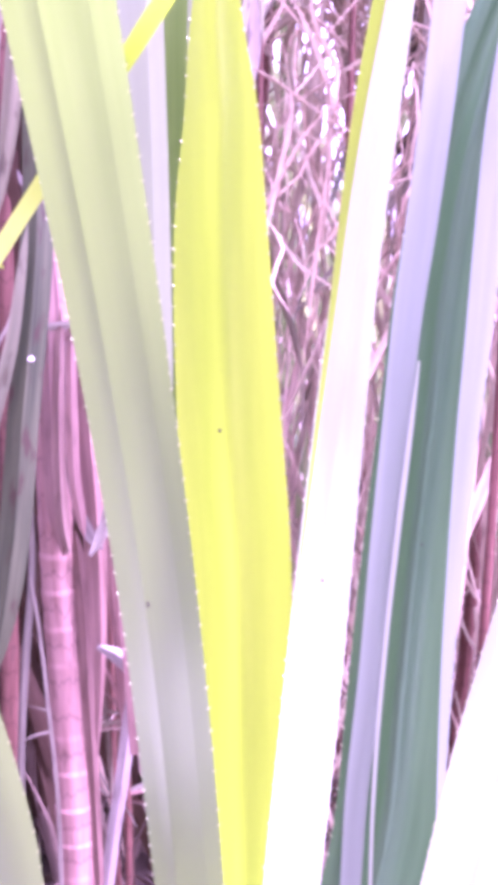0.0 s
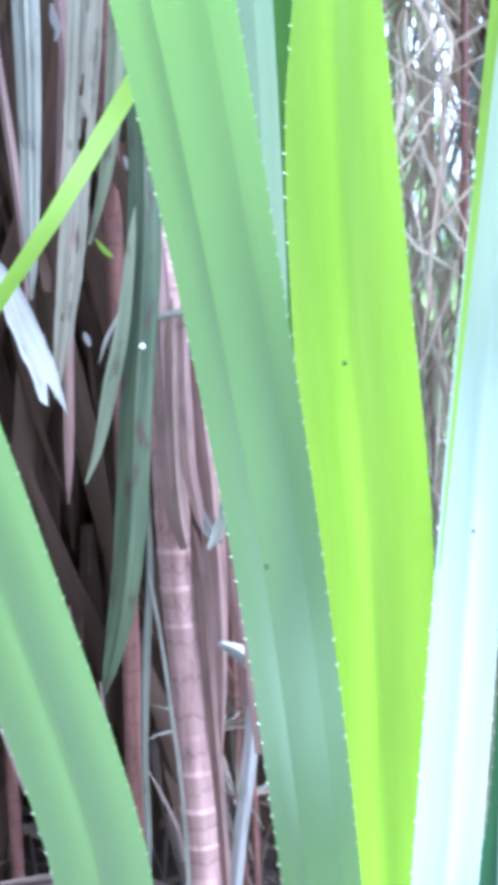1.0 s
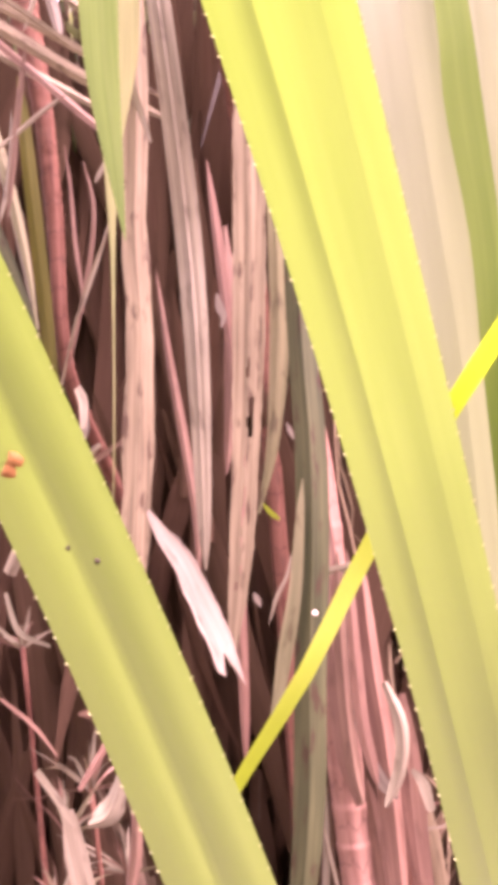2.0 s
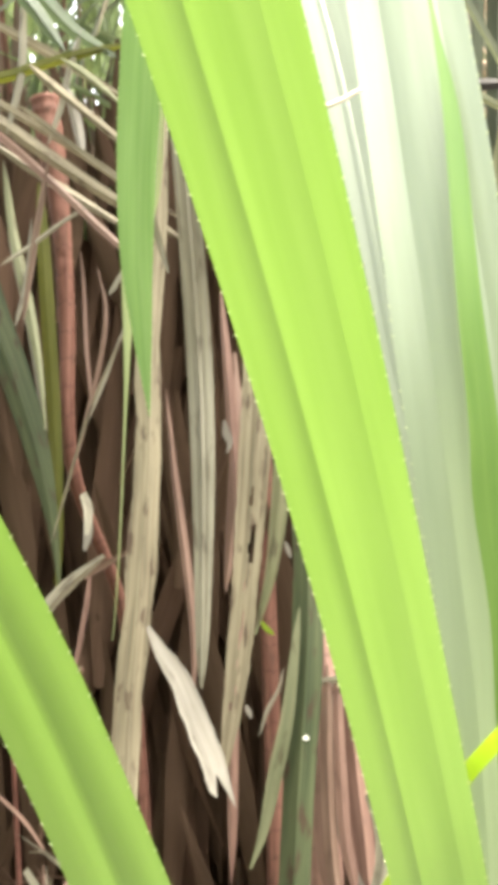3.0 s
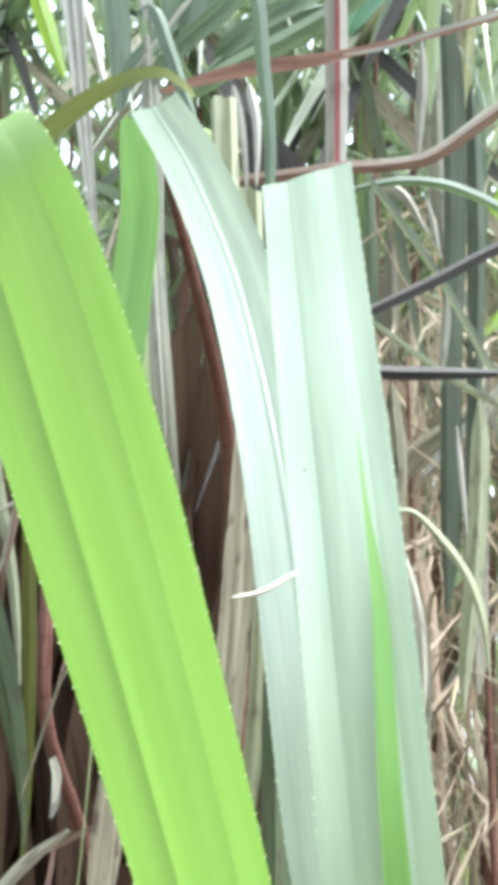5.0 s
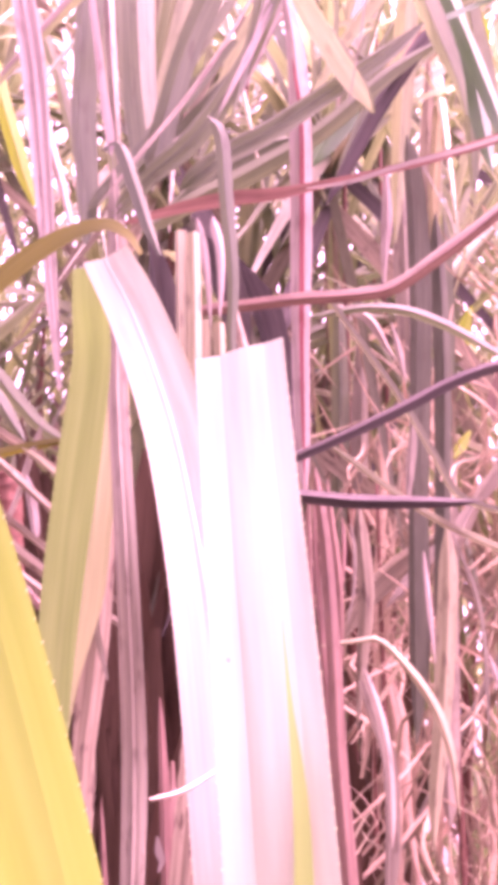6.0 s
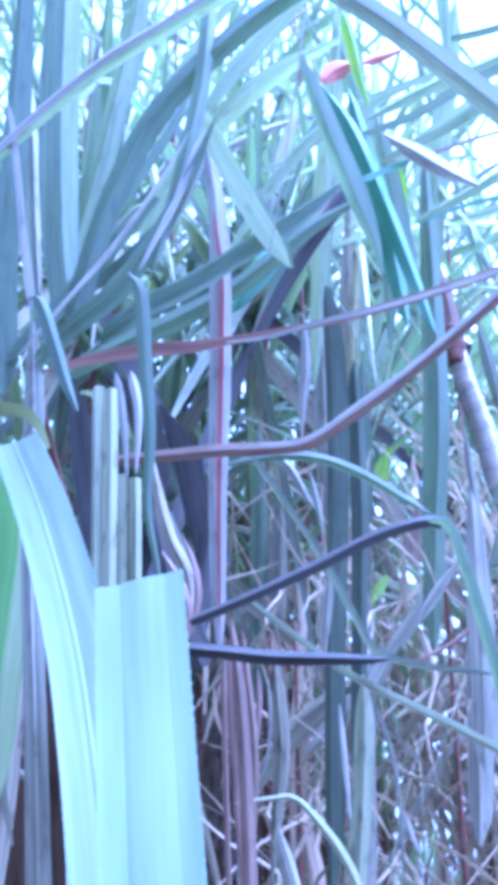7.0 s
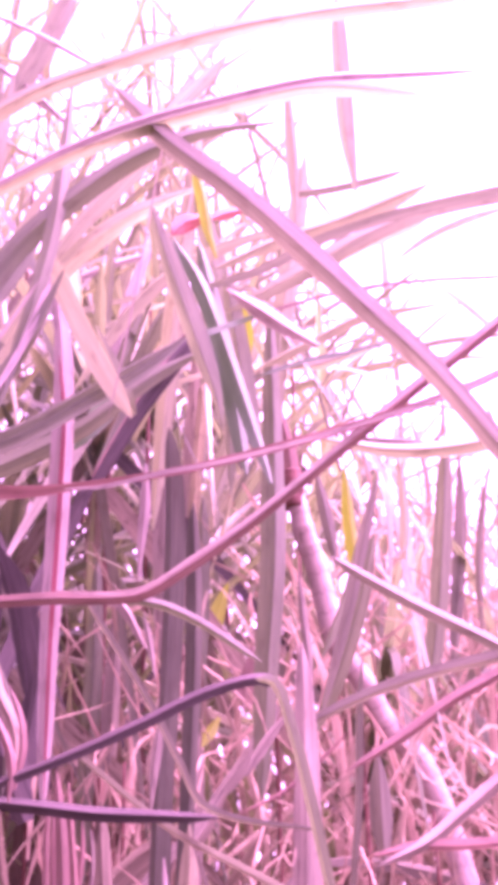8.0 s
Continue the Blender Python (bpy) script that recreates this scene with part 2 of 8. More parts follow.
def soil_material():
    m = bpy.data.materials.new("soil")
    m.use_nodes = True
    n, l = m.node_tree.nodes, m.node_tree.links
    tex = n.new("ShaderNodeTexNoise")
    tex.inputs["Scale"].default_value, tex.inputs["Detail"].default_value = 9.0, 8.0
    ramp = n.new("ShaderNodeValToRGB")
    ramp.color_ramp.elements[0].color, ramp.color_ramp.elements[1].color = (0.02, 0.013, 0.01, 1), (0.09, 0.06, 0.042, 1)
    l.new(tex.outputs[0], ramp.inputs[0])
    l.new(ramp.outputs[0], n["Principled BSDF"].inputs["Base Color"])
    n["Principled BSDF"].inputs["Roughness"].default_value = 0.9
    bump = n.new("ShaderNodeBump")
    bump.inputs["Strength"].default_value, bump.inputs["Distance"].default_value = 0.8, 0.03
    l.new(tex.outputs[0], bump.inputs["Height"])
    l.new(bump.outputs[0], n["Principled BSDF"].inputs["Normal"])
    return m


SOIL = soil_material()

# ---------------------------------------------------------------- builders


def spline(points, n):
    """n + 1 samples of a smooth curve through rows of numbers."""
    p = np.array(points, float)
    k = len(p)
    if k == 2:
        s = np.linspace(0, 1, n + 1)[:, None]
        return p[0] * (1 - s) + p[1] * s
    gaps = np.maximum(np.linalg.norm(np.diff(p[:, :3], axis=0), axis=1), 1e-5) ** 0.6
    knots = np.concatenate([[0], np.cumsum(gaps)])
    slope = np.zeros_like(p)
    d = np.diff(p, axis=0) / gaps[:, None]
    slope[0], slope[-1] = d[0], d[-1]
    for i in range(1, k - 1):
        a, b = gaps[i - 1], gaps[i]
        slope[i] = (d[i - 1] * b + d[i] * a) / (a + b)
    rows = []
    for u in np.linspace(0, knots[-1], n + 1):
        i = min(int(np.searchsorted(knots, u, side="right")) - 1, k - 2)
        h = gaps[i]
        s = (u - knots[i]) / h
        rows.append((2 * s**3 - 3 * s**2 + 1) * p[i] + (s**3 - 2 * s**2 + s) * h * slope[i]
                    + (-2 * s**3 + 3 * s**2) * p[i + 1] + (s**3 - s**2) * h * slope[i + 1])
    return np.array(rows)


# cross-sections of a blade: across (-1..1), depth as a share of half the width
KEEL = [(-1, 0.10), (-0.72, -0.02), (-0.42, -0.10), (-0.12, 0.12), (0, 0.26), (0.12, 0.12), (0.42, -0.10), (0.72, -0.02), (1, 0.10)]
GUTTER = [(-1, -0.52), (-0.5, -0.2), (0, 0.12), (0, 0.12), (0.5, -0.24), (1, -0.58)]      # doubled points keep a fold sharp
FLAT = [(-1, 0.05), (-0.5, -0.04), (0, 0.08), (0.5, -0.04), (1, 0.05)]
GROOVE = [(-1, -0.2), (-0.6, 0.05), (-0.25, 0.0), (-0.25, 0.0), (-0.12, 0.3), (0.05, 0.3), (0.15, 0.0), (0.15, 0.0), (0.55, 0.06), (1, -0.2)]
CREASED = [(-1, -0.06), (-0.7, 0.05), (-0.38, 0.06), (-0.36, -0.02), (-0.33, 0.02), (0.08, 0.14), (0.4, 0.08), (0.52, 0.0), (0.52, 0.0), (0.7, 0.05), (1, 0.18)]
CHANNEL = [(-1, 0.1), (-0.6, 0.02), (-0.22, -0.04), (-0.22, -0.04), (-0.14, 0.0), (-0.06, -0.05), (-0.06, -0.05), (0.3, 0.05), (0.3, 0.05), (0.6, 0.13), (1, 0.3)]
STEPPED = [(-1, 0.1), (-0.75, 0.05), (-0.45, 0.0), (-0.45, 0.0), (-0.25, 0.09), (0, 0.15), (0.3, 0.17), (0.55, 0.13), (0.55, 0.13), (0.75, 0.17), (1, 0.24)]
PLEAT = [(-1, 0.0), (-0.62, 0.14), (-0.5, -0.14), (-0.1, -0.06), (0.05, 0.22), (0.2, -0.10), (0.6, -0.04), (1, 0.12)]


def blade_data(points, section=KEEL, n=24, fold=1.0, facing=(0, -1, 0), ragged=0.0, seed=0, wave=0.0, holes=(), side=None, slant=0.0, turn=None, torn=()):
    """Vertices, faces and uvs of one leaf. points: rows of x, y, z, width, twist in degrees
    and, where given, how far the margins curl back."""
    rng = random.Random(seed)
    rows = spline(points, n)
    if section is GUTTER:
        rows[:, 4] += rng.uniform(-32, 32) if turn is None else turn       # each folded leaf turns a little its own way
    pos = rows[:, :3]
    tan = np.gradient(pos, axis=0)
    tan /= np.maximum(np.linalg.norm(tan, axis=1), 1e-9)[:, None]
    steps = np.concatenate([[0], np.cumsum(np.linalg.norm(np.diff(pos, axis=0), axis=1))])
    face = Vector(facing)
    verts, faces, uvs = [], [], []
    k = len(section)
    last = None
    phase = rng.random() * 6
    for i in range(n + 1):
        t = Vector(tan[i])
        across = Vector(side) - t * t.dot(Vector(side)) if side else t.cross(face)
        if across.length < 0.25 and last is not None:
            across = last - t * last.dot(t)
        across.normalize()
        if last is not None and across.dot(last) < 0:
            across.negate()
        last = across.copy()
        s = Matrix.Rotation(radians(rows[i, 4]), 3, t) @ across
        nrm = s.cross(t)
        half = max(rows[i, 3], 0.0006) / 2
        arch = rows[i, 5] if rows.shape[1] > 5 else 0.0
        for a, h in section:
            j = 1.0 + ragged * (rng.random() - 0.5) if abs(a) == 1 else 1.0
            w = wave * math.sin(phase + steps[i] * 40 + a * 2)
            p = Vector(pos[i]) + s * (a * half * j) + nrm * ((h * fold + w - a * a * arch * (1.0 if a > 0 else 0.4)) * half)
            if slant and i > 0.9 * n:                # end cut at an angle
                p += t * (a * half * slant * (i / n - 0.9) / 0.1)
            if torn and i == n:                      # end torn into prongs
                p += t * (half * torn[len(verts) % k])
            verts.append(p[:])
            uvs.append((a * half + seed * 0.37, steps[i] + seed * 0.71))
        if i:
            b = i * k
            for c in range(k - 1):
                if section[c] == section[c + 1] or any(c == col and row <= i < row + high for row, col, high in holes):
                    continue
                faces.append((b - k + c, b - k + c + 1, b + c + 1, b + c))
    return verts, faces, uvs


def spine_data(verts, k, n, spacing, seed=0):
    """Short hooked prickles along both edges of a blade with k vertices across and n rows."""
    rng = random.Random(seed)
    out, faces = [], []
    for c, inner in ((0, 1), (k - 1, k - 2)):
        run = rng.random() * spacing
        for i in range(n):
            p, q = Vector(verts[i * k + c]), Vector(verts[(i + 1) * k + c])
            ln = (q - p).length
            while run < ln:
                g = run / ln
                edge = p.lerp(q, g)
                inn = Vector(verts[i * k + inner]).lerp(Vector(verts[(i + 1) * k + inner]), g)
                t, o = (q - p).normalized(), (edge - inn).normalized()
                h = o.cross(t) * 0.0004
                size = 0.0011 * rng.uniform(0.6, 1.3)
                v = len(out)
                for w in (edge - t * size * 0.6 - o * 0.0005 + h, edge + t * size * 0.6 - o * 0.0005 + h,
                          edge - o * 0.0005 - h, edge + o * size * 0.75 + t * size * 0.8):
                    out.append(w[:])
                faces += [(v, v + 1, v + 3), (v + 1, v + 2, v + 3), (v + 2, v, v + 3)]
                run += spacing * rng.uniform(0.8, 1.2)
            run -= ln
    return out, faces, [(0.0, 0.0)] * len(out)


def mesh_of(name, verts, faces, uvs, material, smooth=True):
    me = bpy.data.meshes.new(name)
    me.from_pydata(verts, [], faces)
    layer = me.uv_layers.new(name="UVMap")
    idx = np.empty(len(me.loops), np.int32)
    me.loops.foreach_get("vertex_index", idx)
    layer.data.foreach_set("uv", np.array(uvs, np.float32)[idx].ravel())
    if smooth:
        me.polygons.foreach_set("use_smooth", np.ones(len(me.polygons), bool))
    me.materials.append(material)
    me.update()
    return me


COUNT = [0]


LAST = [None]


def leaf(parent, name, material, points, label="", spines=0.0, **more):
    """One leaf as a mesh of its own under a plant or a leaf (or a thing of its own without a parent)."""
    COUNT[0] += 1
    more.setdefault("seed", COUNT[0])
    data = blade_data(points, **more)
    ob = new(name, mesh_of(name, *data, material))
    if parent:
        ob.parent = parent
        ob.matrix_parent_inverse = Matrix.Translation(-parent.location)
    if label:
        tagged(ob, label)
    if spines:
        k, n = len(more["section"]), more["n"]
        new("spiny_edge", mesh_of("spiny_edge", *spine_data(data[0], k, n, spines, COUNT[0]), SPINE, smooth=False)).parent = ob
        tagged(ob.children[0], "tiny pale prickles", kind="stuff")
    if not parent or parent.type == "EMPTY":
        LAST[0] = ob
    return ob


def fallen(parent, name, material, points, **more):
    ob = leaf(None, name, material, points, **more)
    return tagged(ob, FALLEN_LABEL[material.name], "dead leaf", "loose dead leaves")


FALLEN_LABEL = {"rusty_leaf": "red-brown dead leaf caught among stems", "grey_dry_leaf": "grey-brown dead leaf caught among stems",
                "white_dry_leaf": "bleached dead leaf caught among stems"}


def tube_data(points, sides=10, n=24, rings=0.0, seed=0, bumpy=0.0):
    """A round stem. points: rows of x, y, z, radius; rings: spacing of raised leaf scars."""
    rng = random.Random(seed)
    rows = spline(points, n)
    pos = rows[:, :3]
    tan = np.gradient(pos, axis=0)
    steps = np.concatenate([[0], np.cumsum(np.linalg.norm(np.diff(pos, axis=0), axis=1))])
    verts, faces, uvs = [], [], []
    for i in range(n + 1):
        t = Vector(tan[i]).normalized()
        s = t.cross(Vector((0.1, -1, 0.05))).normalized()
        b = s.cross(t)
        r = rows[i, 3]
        if rings:
            saw = (steps[i] / rings) % 1.0
            r *= 1.0 + 0.08 * max(0.0, saw - 0.55) / 0.45 * (0.6 + 0.4 * math.sin(steps[i] * 13 + seed))
        for c in range(sides):
            a = 2 * math.pi * c / sides
            q = r * (1 + bumpy * (rng.random() - 0.5))
            p = Vector(pos[i]) + s * math.cos(a) * q + b * math.sin(a) * q
            verts.append(p[:])
            uvs.append((a * rows[i, 3] + seed * 0.3, steps[i]))
        if i:
            o = i * sides
            for c in range(sides):
                d = (c + 1) % sides
                faces.append((o - sides + c, o - sides + d, o + d, o + c))
    faces.append(tuple(range(sides))[::-1])
    faces.append(tuple(range(n * sides, n * sides + sides)))
    return verts, faces, uvs


def stem(parent, name, material, points, label="", **more):
    COUNT[0] += 1
    more.setdefault("seed", COUNT[0])
    ob = new(name, mesh_of(name, *tube_data(points, **more), material))
    if parent:
        ob.parent = parent
        ob.matrix_parent_inverse = Matrix.Translation(-parent.location)
    if label:
        tagged(ob, label)
    return ob


def speck(parent, at, radius, material):
    """A small uneven blot stuck on a leaf."""
    COUNT[0] += 1
    rng = random.Random(COUNT[0])
    verts = [(at[0], at[1] - 0.0012, at[2])]
    for c in range(9):
        a = 2 * math.pi * c / 9
        q = radius * rng.uniform(0.65, 1.25)
        verts.append((at[0] + math.cos(a) * q, at[1], at[2] + math.sin(a) * q))
    faces = [(0, 1 + (c + 1) % 9, 1 + c) for c in range(9)]
    ob = new("speck", mesh_of("speck", verts, faces, [(v[0], v[2]) for v in verts], material))
    ob.parent = parent
    ob.matrix_parent_inverse = Matrix.Translation(-parent.location)
    return ob


def plant(name, at, label, category="plant", group=""):
    ob = new(name)
    ob.location = at
    bpy.context.view_layer.update()
    return tagged(ob, label, category, group)


def mass(name, material, blades, label, category):
    """Uncountable leaves joined into one object."""
    verts, faces, uvs = [], [], []
    for v, f, u in blades:
        o = len(verts)
        verts += v
        faces += [tuple(i + o for i in q) for q in f]
        uvs += u
    return tagged(new(name, mesh_of(name, verts, faces, uvs, material)), label, category, kind="stuff")


# ---------------------------------------------------------------- ground
GROUND = -0.4


def ground_height(x, y):
    d = math.hypot(x, y - 2.5)
    return 0.10 * noise.noise((x * 0.8, y * 0.8, 0.3)) + 0.03 * noise.noise((x * 4, y * 4, 1.3)) + GROUND if d < 40 else GROUND


def build_ground():
    ticks = [-2000, -400, -100, -40, -15] + [-8 + 0.2 * i for i in range(81)] + [15, 40, 100, 400, 2000]
    verts = [(x, y + 2.5, ground_height(x, y + 2.5)) for y in ticks for x in ticks]
    w = len(ticks)
    faces = [(r * w + c, r * w + c + 1, (r + 1) * w + c + 1, (r + 1) * w + c) for r in range(w - 1) for c in range(w - 1)]
    uvs = [(v[0], v[1]) for v in verts]
    return tagged(new("ground", mesh_of("ground", verts, faces, uvs, SOIL)), "dark brown soil under the thicket", "ground", kind="structure")


build_ground()


def tuft(at, seed, count=16, reach=(0.08, 0.2)):
    """Spiky tuft of thin dead leaves spreading from one point."""
    rng = random.Random(seed)
    ob = plant("leaf_tuft", at, "spiky tuft of thin dead leaves", "leaf tuft", "dead leaf tufts")
    for i in range(count):
        az, el = rng.uniform(0, 6.28), radians(rng.uniform(5, 85))
        ln, w = rng.uniform(*reach), rng.uniform(0.004, 0.011)
        d = Vector((math.cos(az) * math.cos(el), math.sin(az) * math.cos(el) * 0.6, math.sin(el)))
        pts = []
        for k, share in enumerate((0.7, 1.0, 0.6, 0.05)):
            s = k / 3
            q = Vector(at) + d * ln * s - Vector((0, 0, rng.uniform(0.1, 0.35) * ln * s * s))
            pts.append((*q, w * share, rng.gauss(0, 15)))
        leaf(ob, "dry_leaf", rng.choice((RUST, PALE_DULL, DRY)), pts, section=FLAT, n=8, fold=1.0)
    stem(ob, "stalk", RED_STEM, [(at[0], at[1], at[2] + 0.01, 0.006), (at[0] + 0.01, at[1] + 0.03, (at[2] - 0.4) / 2, 0.008), (at[0], at[1] + 0.05, -0.5, 0.01)], n=12, sides=6)
    return ob

# ---------------------------------------------------------------- the near plant
near_plant = plant("screw_pine", (0.095, 0.95, 0), "young green screw pine with long spiny-edged strap leaves", "plant", "screw pines")
stem(near_plant, "trunk", BARK, [(0.1, 0.96, -0.5, 0.035), (0.095, 0.95, 0.3, 0.03), (0.095, 0.95, 0.66, 0.028)], rings=0.03, n=60)
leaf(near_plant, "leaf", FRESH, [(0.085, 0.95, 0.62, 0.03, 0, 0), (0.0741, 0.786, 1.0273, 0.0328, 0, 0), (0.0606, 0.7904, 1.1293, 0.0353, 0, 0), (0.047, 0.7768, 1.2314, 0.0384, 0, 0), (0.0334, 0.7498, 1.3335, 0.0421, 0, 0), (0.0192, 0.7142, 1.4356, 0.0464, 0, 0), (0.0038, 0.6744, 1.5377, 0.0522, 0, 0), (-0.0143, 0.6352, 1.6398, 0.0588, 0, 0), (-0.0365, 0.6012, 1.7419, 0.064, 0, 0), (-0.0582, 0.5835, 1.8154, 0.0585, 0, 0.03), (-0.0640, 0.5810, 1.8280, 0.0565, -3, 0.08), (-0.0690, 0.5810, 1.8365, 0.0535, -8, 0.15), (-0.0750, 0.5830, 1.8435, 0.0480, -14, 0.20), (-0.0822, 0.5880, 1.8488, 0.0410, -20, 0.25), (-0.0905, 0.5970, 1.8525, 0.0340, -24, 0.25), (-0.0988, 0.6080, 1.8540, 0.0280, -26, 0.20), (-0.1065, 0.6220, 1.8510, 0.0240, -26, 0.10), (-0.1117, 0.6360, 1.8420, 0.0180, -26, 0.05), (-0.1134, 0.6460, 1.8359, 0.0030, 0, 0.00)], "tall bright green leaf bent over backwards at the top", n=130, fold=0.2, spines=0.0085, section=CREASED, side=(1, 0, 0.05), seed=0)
# curled edge of the green leaf; its reflected sky is painted as white
leaf(LAST[0], "curled_margin", WAXY, [(-0.1205, 0.6060, 1.8379, 0.0140, 0), (-0.1048, 0.6040, 1.8515, 0.0105, 0), (-0.0941, 0.6020, 1.8573, 0.0060, 0), (-0.0847, 0.6000, 1.8603, 0.0030, 0), (-0.0777, 0.5980, 1.8603, 0.0006, 0)], "curled margin with its sky gloss put into white colour", n=12, fold=0.5, section=FLAT)
leaf(near_plant, "leaf", CHALKY, [(0.095, 0.98, 0.62, 0.045, 0), (0.062, 0.86, 1.167, 0.0563, 0), (0.058, 0.822, 1.355, 0.0502, 0), (0.055, 0.812, 1.406, 0.0461, 0), (0.044, 0.803, 1.549, 0.0597, 0), (0.035, 0.813, 1.618, 0.0596, 0), (0.025, 0.83, 1.686, 0.0601, 0), (0.0139, 0.8513, 1.7537, 0.0607, 0), (0.0021, 0.8723, 1.8218, 0.0606, 0), (-0.0098, 0.8955, 1.8899, 0.0599, 0), (-0.021, 0.915, 1.963, 0.0592, 0)], "pale glossy green leaf cut straight across", n=56, fold=0.65, spines=0.0085, section=STEPPED)
# strip over the leaf where a fold turns from the light, shaded by colour
leaf(LAST[0], "fold_facet", FACET, [(0.023, 0.848, 1.782, 0.0005, 0), (0.031, 0.833, 1.735, 0.003, 0), (0.039, 0.82, 1.691, 0.0079, 0), (0.048, 0.797, 1.591, 0.0116, 0), (0.054, 0.793, 1.526, 0.014, 0), (0.055, 0.794, 1.5, 0.0154, 0), (0.06, 0.798, 1.442, 0.0124, 0), (0.06, 0.803, 1.393, 0.0102, 0), (0.06, 0.818, 1.316, 0.0069, 0), (0.059, 0.832, 1.244, 0.0034, 0), (0.056, 0.845, 1.179, 0.0005, 0)], "greener strip for the shaded fold of the leaf", n=40, fold=0.3, section=FLAT)
leaf(near_plant, "leaf", SHEEN, [(0.105, 0.98, 0.62, 0.04, 0), (0.0176, 0.877, 1.5033, 0.059, 0), (0.0006, 0.8912, 1.58, 0.0594, 0), (-0.0148, 0.9118, 1.6567, 0.0589, 0), (-0.032, 0.9392, 1.7335, 0.058, 0), (-0.0533, 0.9733, 1.8102, 0.0565, 0), (-0.0798, 1.0145, 1.8869, 0.0548, 0), (-0.1119, 1.0629, 1.9637, 0.0535, 0), (-0.181, 1.155, 2.0924, 0.0505, 0), (-0.247, 1.24, 2.193, 0.048, 0)], "pale glossy leaf folded sharply near its end", n=80, fold=0.75, slant=-0.75, spines=0.0085, section=CHANNEL)
leaf(near_plant, "folded_leaf_end", FOLDED, [(-0.279, 1.268, 2.196, 0.03, 0), (-0.28, 1.28, 2.165, 0.037, 0), (-0.2825, 1.3, 2.12, 0.042, 0), (-0.3028, 1.33, 2.0218, 0.048, 0), (-0.3263, 1.36, 1.911, 0.047, 0), (-0.3396, 1.38, 1.8271, 0.043, 0), (-0.3485, 1.4, 1.7433, 0.036, 0), (-0.35, 1.42, 1.65, 0.018, 0), (-0.348, 1.43, 1.58, 0.001, 0)], "soft green end of the folded leaf hanging down", n=40, fold=0.2, spines=0.0085, section=KEEL)
leaf(near_plant, "leaf", OLIVE, [(-0.172, 1.135, 2.142, 0.0039, 0), (-0.209, 1.195, 2.192, 0.0085, 0), (-0.249, 1.235, 2.225, 0.0144, 0), (-0.311, 1.275, 2.236, 0.0221, 0), (-0.376, 1.295, 2.214, 0.0273, 0), (-0.448, 1.315, 2.171, 0.0242, 0)], "thin torn leaf arching over behind the folded one", n=24, fold=0.5, section=FLAT)
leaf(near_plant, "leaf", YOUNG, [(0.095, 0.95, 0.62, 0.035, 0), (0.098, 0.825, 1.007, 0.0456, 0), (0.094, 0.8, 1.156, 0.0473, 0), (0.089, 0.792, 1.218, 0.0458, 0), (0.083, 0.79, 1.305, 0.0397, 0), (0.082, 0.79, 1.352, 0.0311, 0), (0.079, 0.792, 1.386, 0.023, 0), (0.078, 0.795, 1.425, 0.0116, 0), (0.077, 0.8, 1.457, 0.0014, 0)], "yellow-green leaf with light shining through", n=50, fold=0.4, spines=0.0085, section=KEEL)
leaf(near_plant, "leaf", WAXY, [(0.105, 0.95, 0.62, 0.03, 0), (0.121, 0.7293, 0.9453, 0.0203, 0), (0.1238, 0.7427, 1.0151, 0.0231, 0), (0.1282, 0.7622, 1.0849, 0.0243, 0), (0.1323, 0.7796, 1.1548, 0.0238, 0), (0.1365, 0.787, 1.2246, 0.0216, 0), (0.1416, 0.7765, 1.2944, 0.0178, 0), (0.152, 0.77, 1.38, 0.012, 0), (0.165, 0.76, 1.48, 0.003, 0)], "pale narrow leaf with a green edge", n=40, fold=0.3, spines=0.0085, section=KEEL)
# other half of the folded leaf, its shine-through painted as a brighter green
leaf(LAST[0], "leaf_margin", YOUNG, [(0.146, 0.765, 1.397, 0.0052, 0), (0.14, 0.768, 1.357, 0.0049, 0), (0.136, 0.77, 1.322, 0.0039, 0), (0.132, 0.768, 1.274, 0.0028, 0), (0.126, 0.755, 1.204, 0.0016, 0), (0.122, 0.74, 1.154, 0.0007, 0)], "leaf's other half, light through it put into bright green", n=20, section=FLAT, fold=0.3)
leaf(near_plant, "leaf", DEEP, [(0.147, 0.95, 0.62, 0.05, 0), (0.1563, 0.85, 0.9435, 0.0494, 0), (0.1662, 0.8441, 1.0129, 0.0496, 0), (0.1692, 0.8404, 1.0823, 0.0483, 0), (0.1725, 0.8385, 1.1517, 0.0469, 0), (0.1771, 0.838, 1.2211, 0.0456, 0), (0.182, 0.8384, 1.2906, 0.0443, 0), (0.197, 0.835, 1.38, 0.036, 0), (0.235, 0.83, 1.47, 0.02, 0), (0.29, 0.82, 1.52, 0.003, 0)], "dark green leaf with a pale raised rib", n=44, fold=1.3, spines=0.0085, section=PLEAT)
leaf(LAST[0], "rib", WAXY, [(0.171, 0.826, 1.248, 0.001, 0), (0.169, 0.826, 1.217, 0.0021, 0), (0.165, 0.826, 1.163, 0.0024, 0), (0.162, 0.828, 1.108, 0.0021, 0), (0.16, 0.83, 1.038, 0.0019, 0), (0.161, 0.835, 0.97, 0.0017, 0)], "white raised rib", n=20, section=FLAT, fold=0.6)
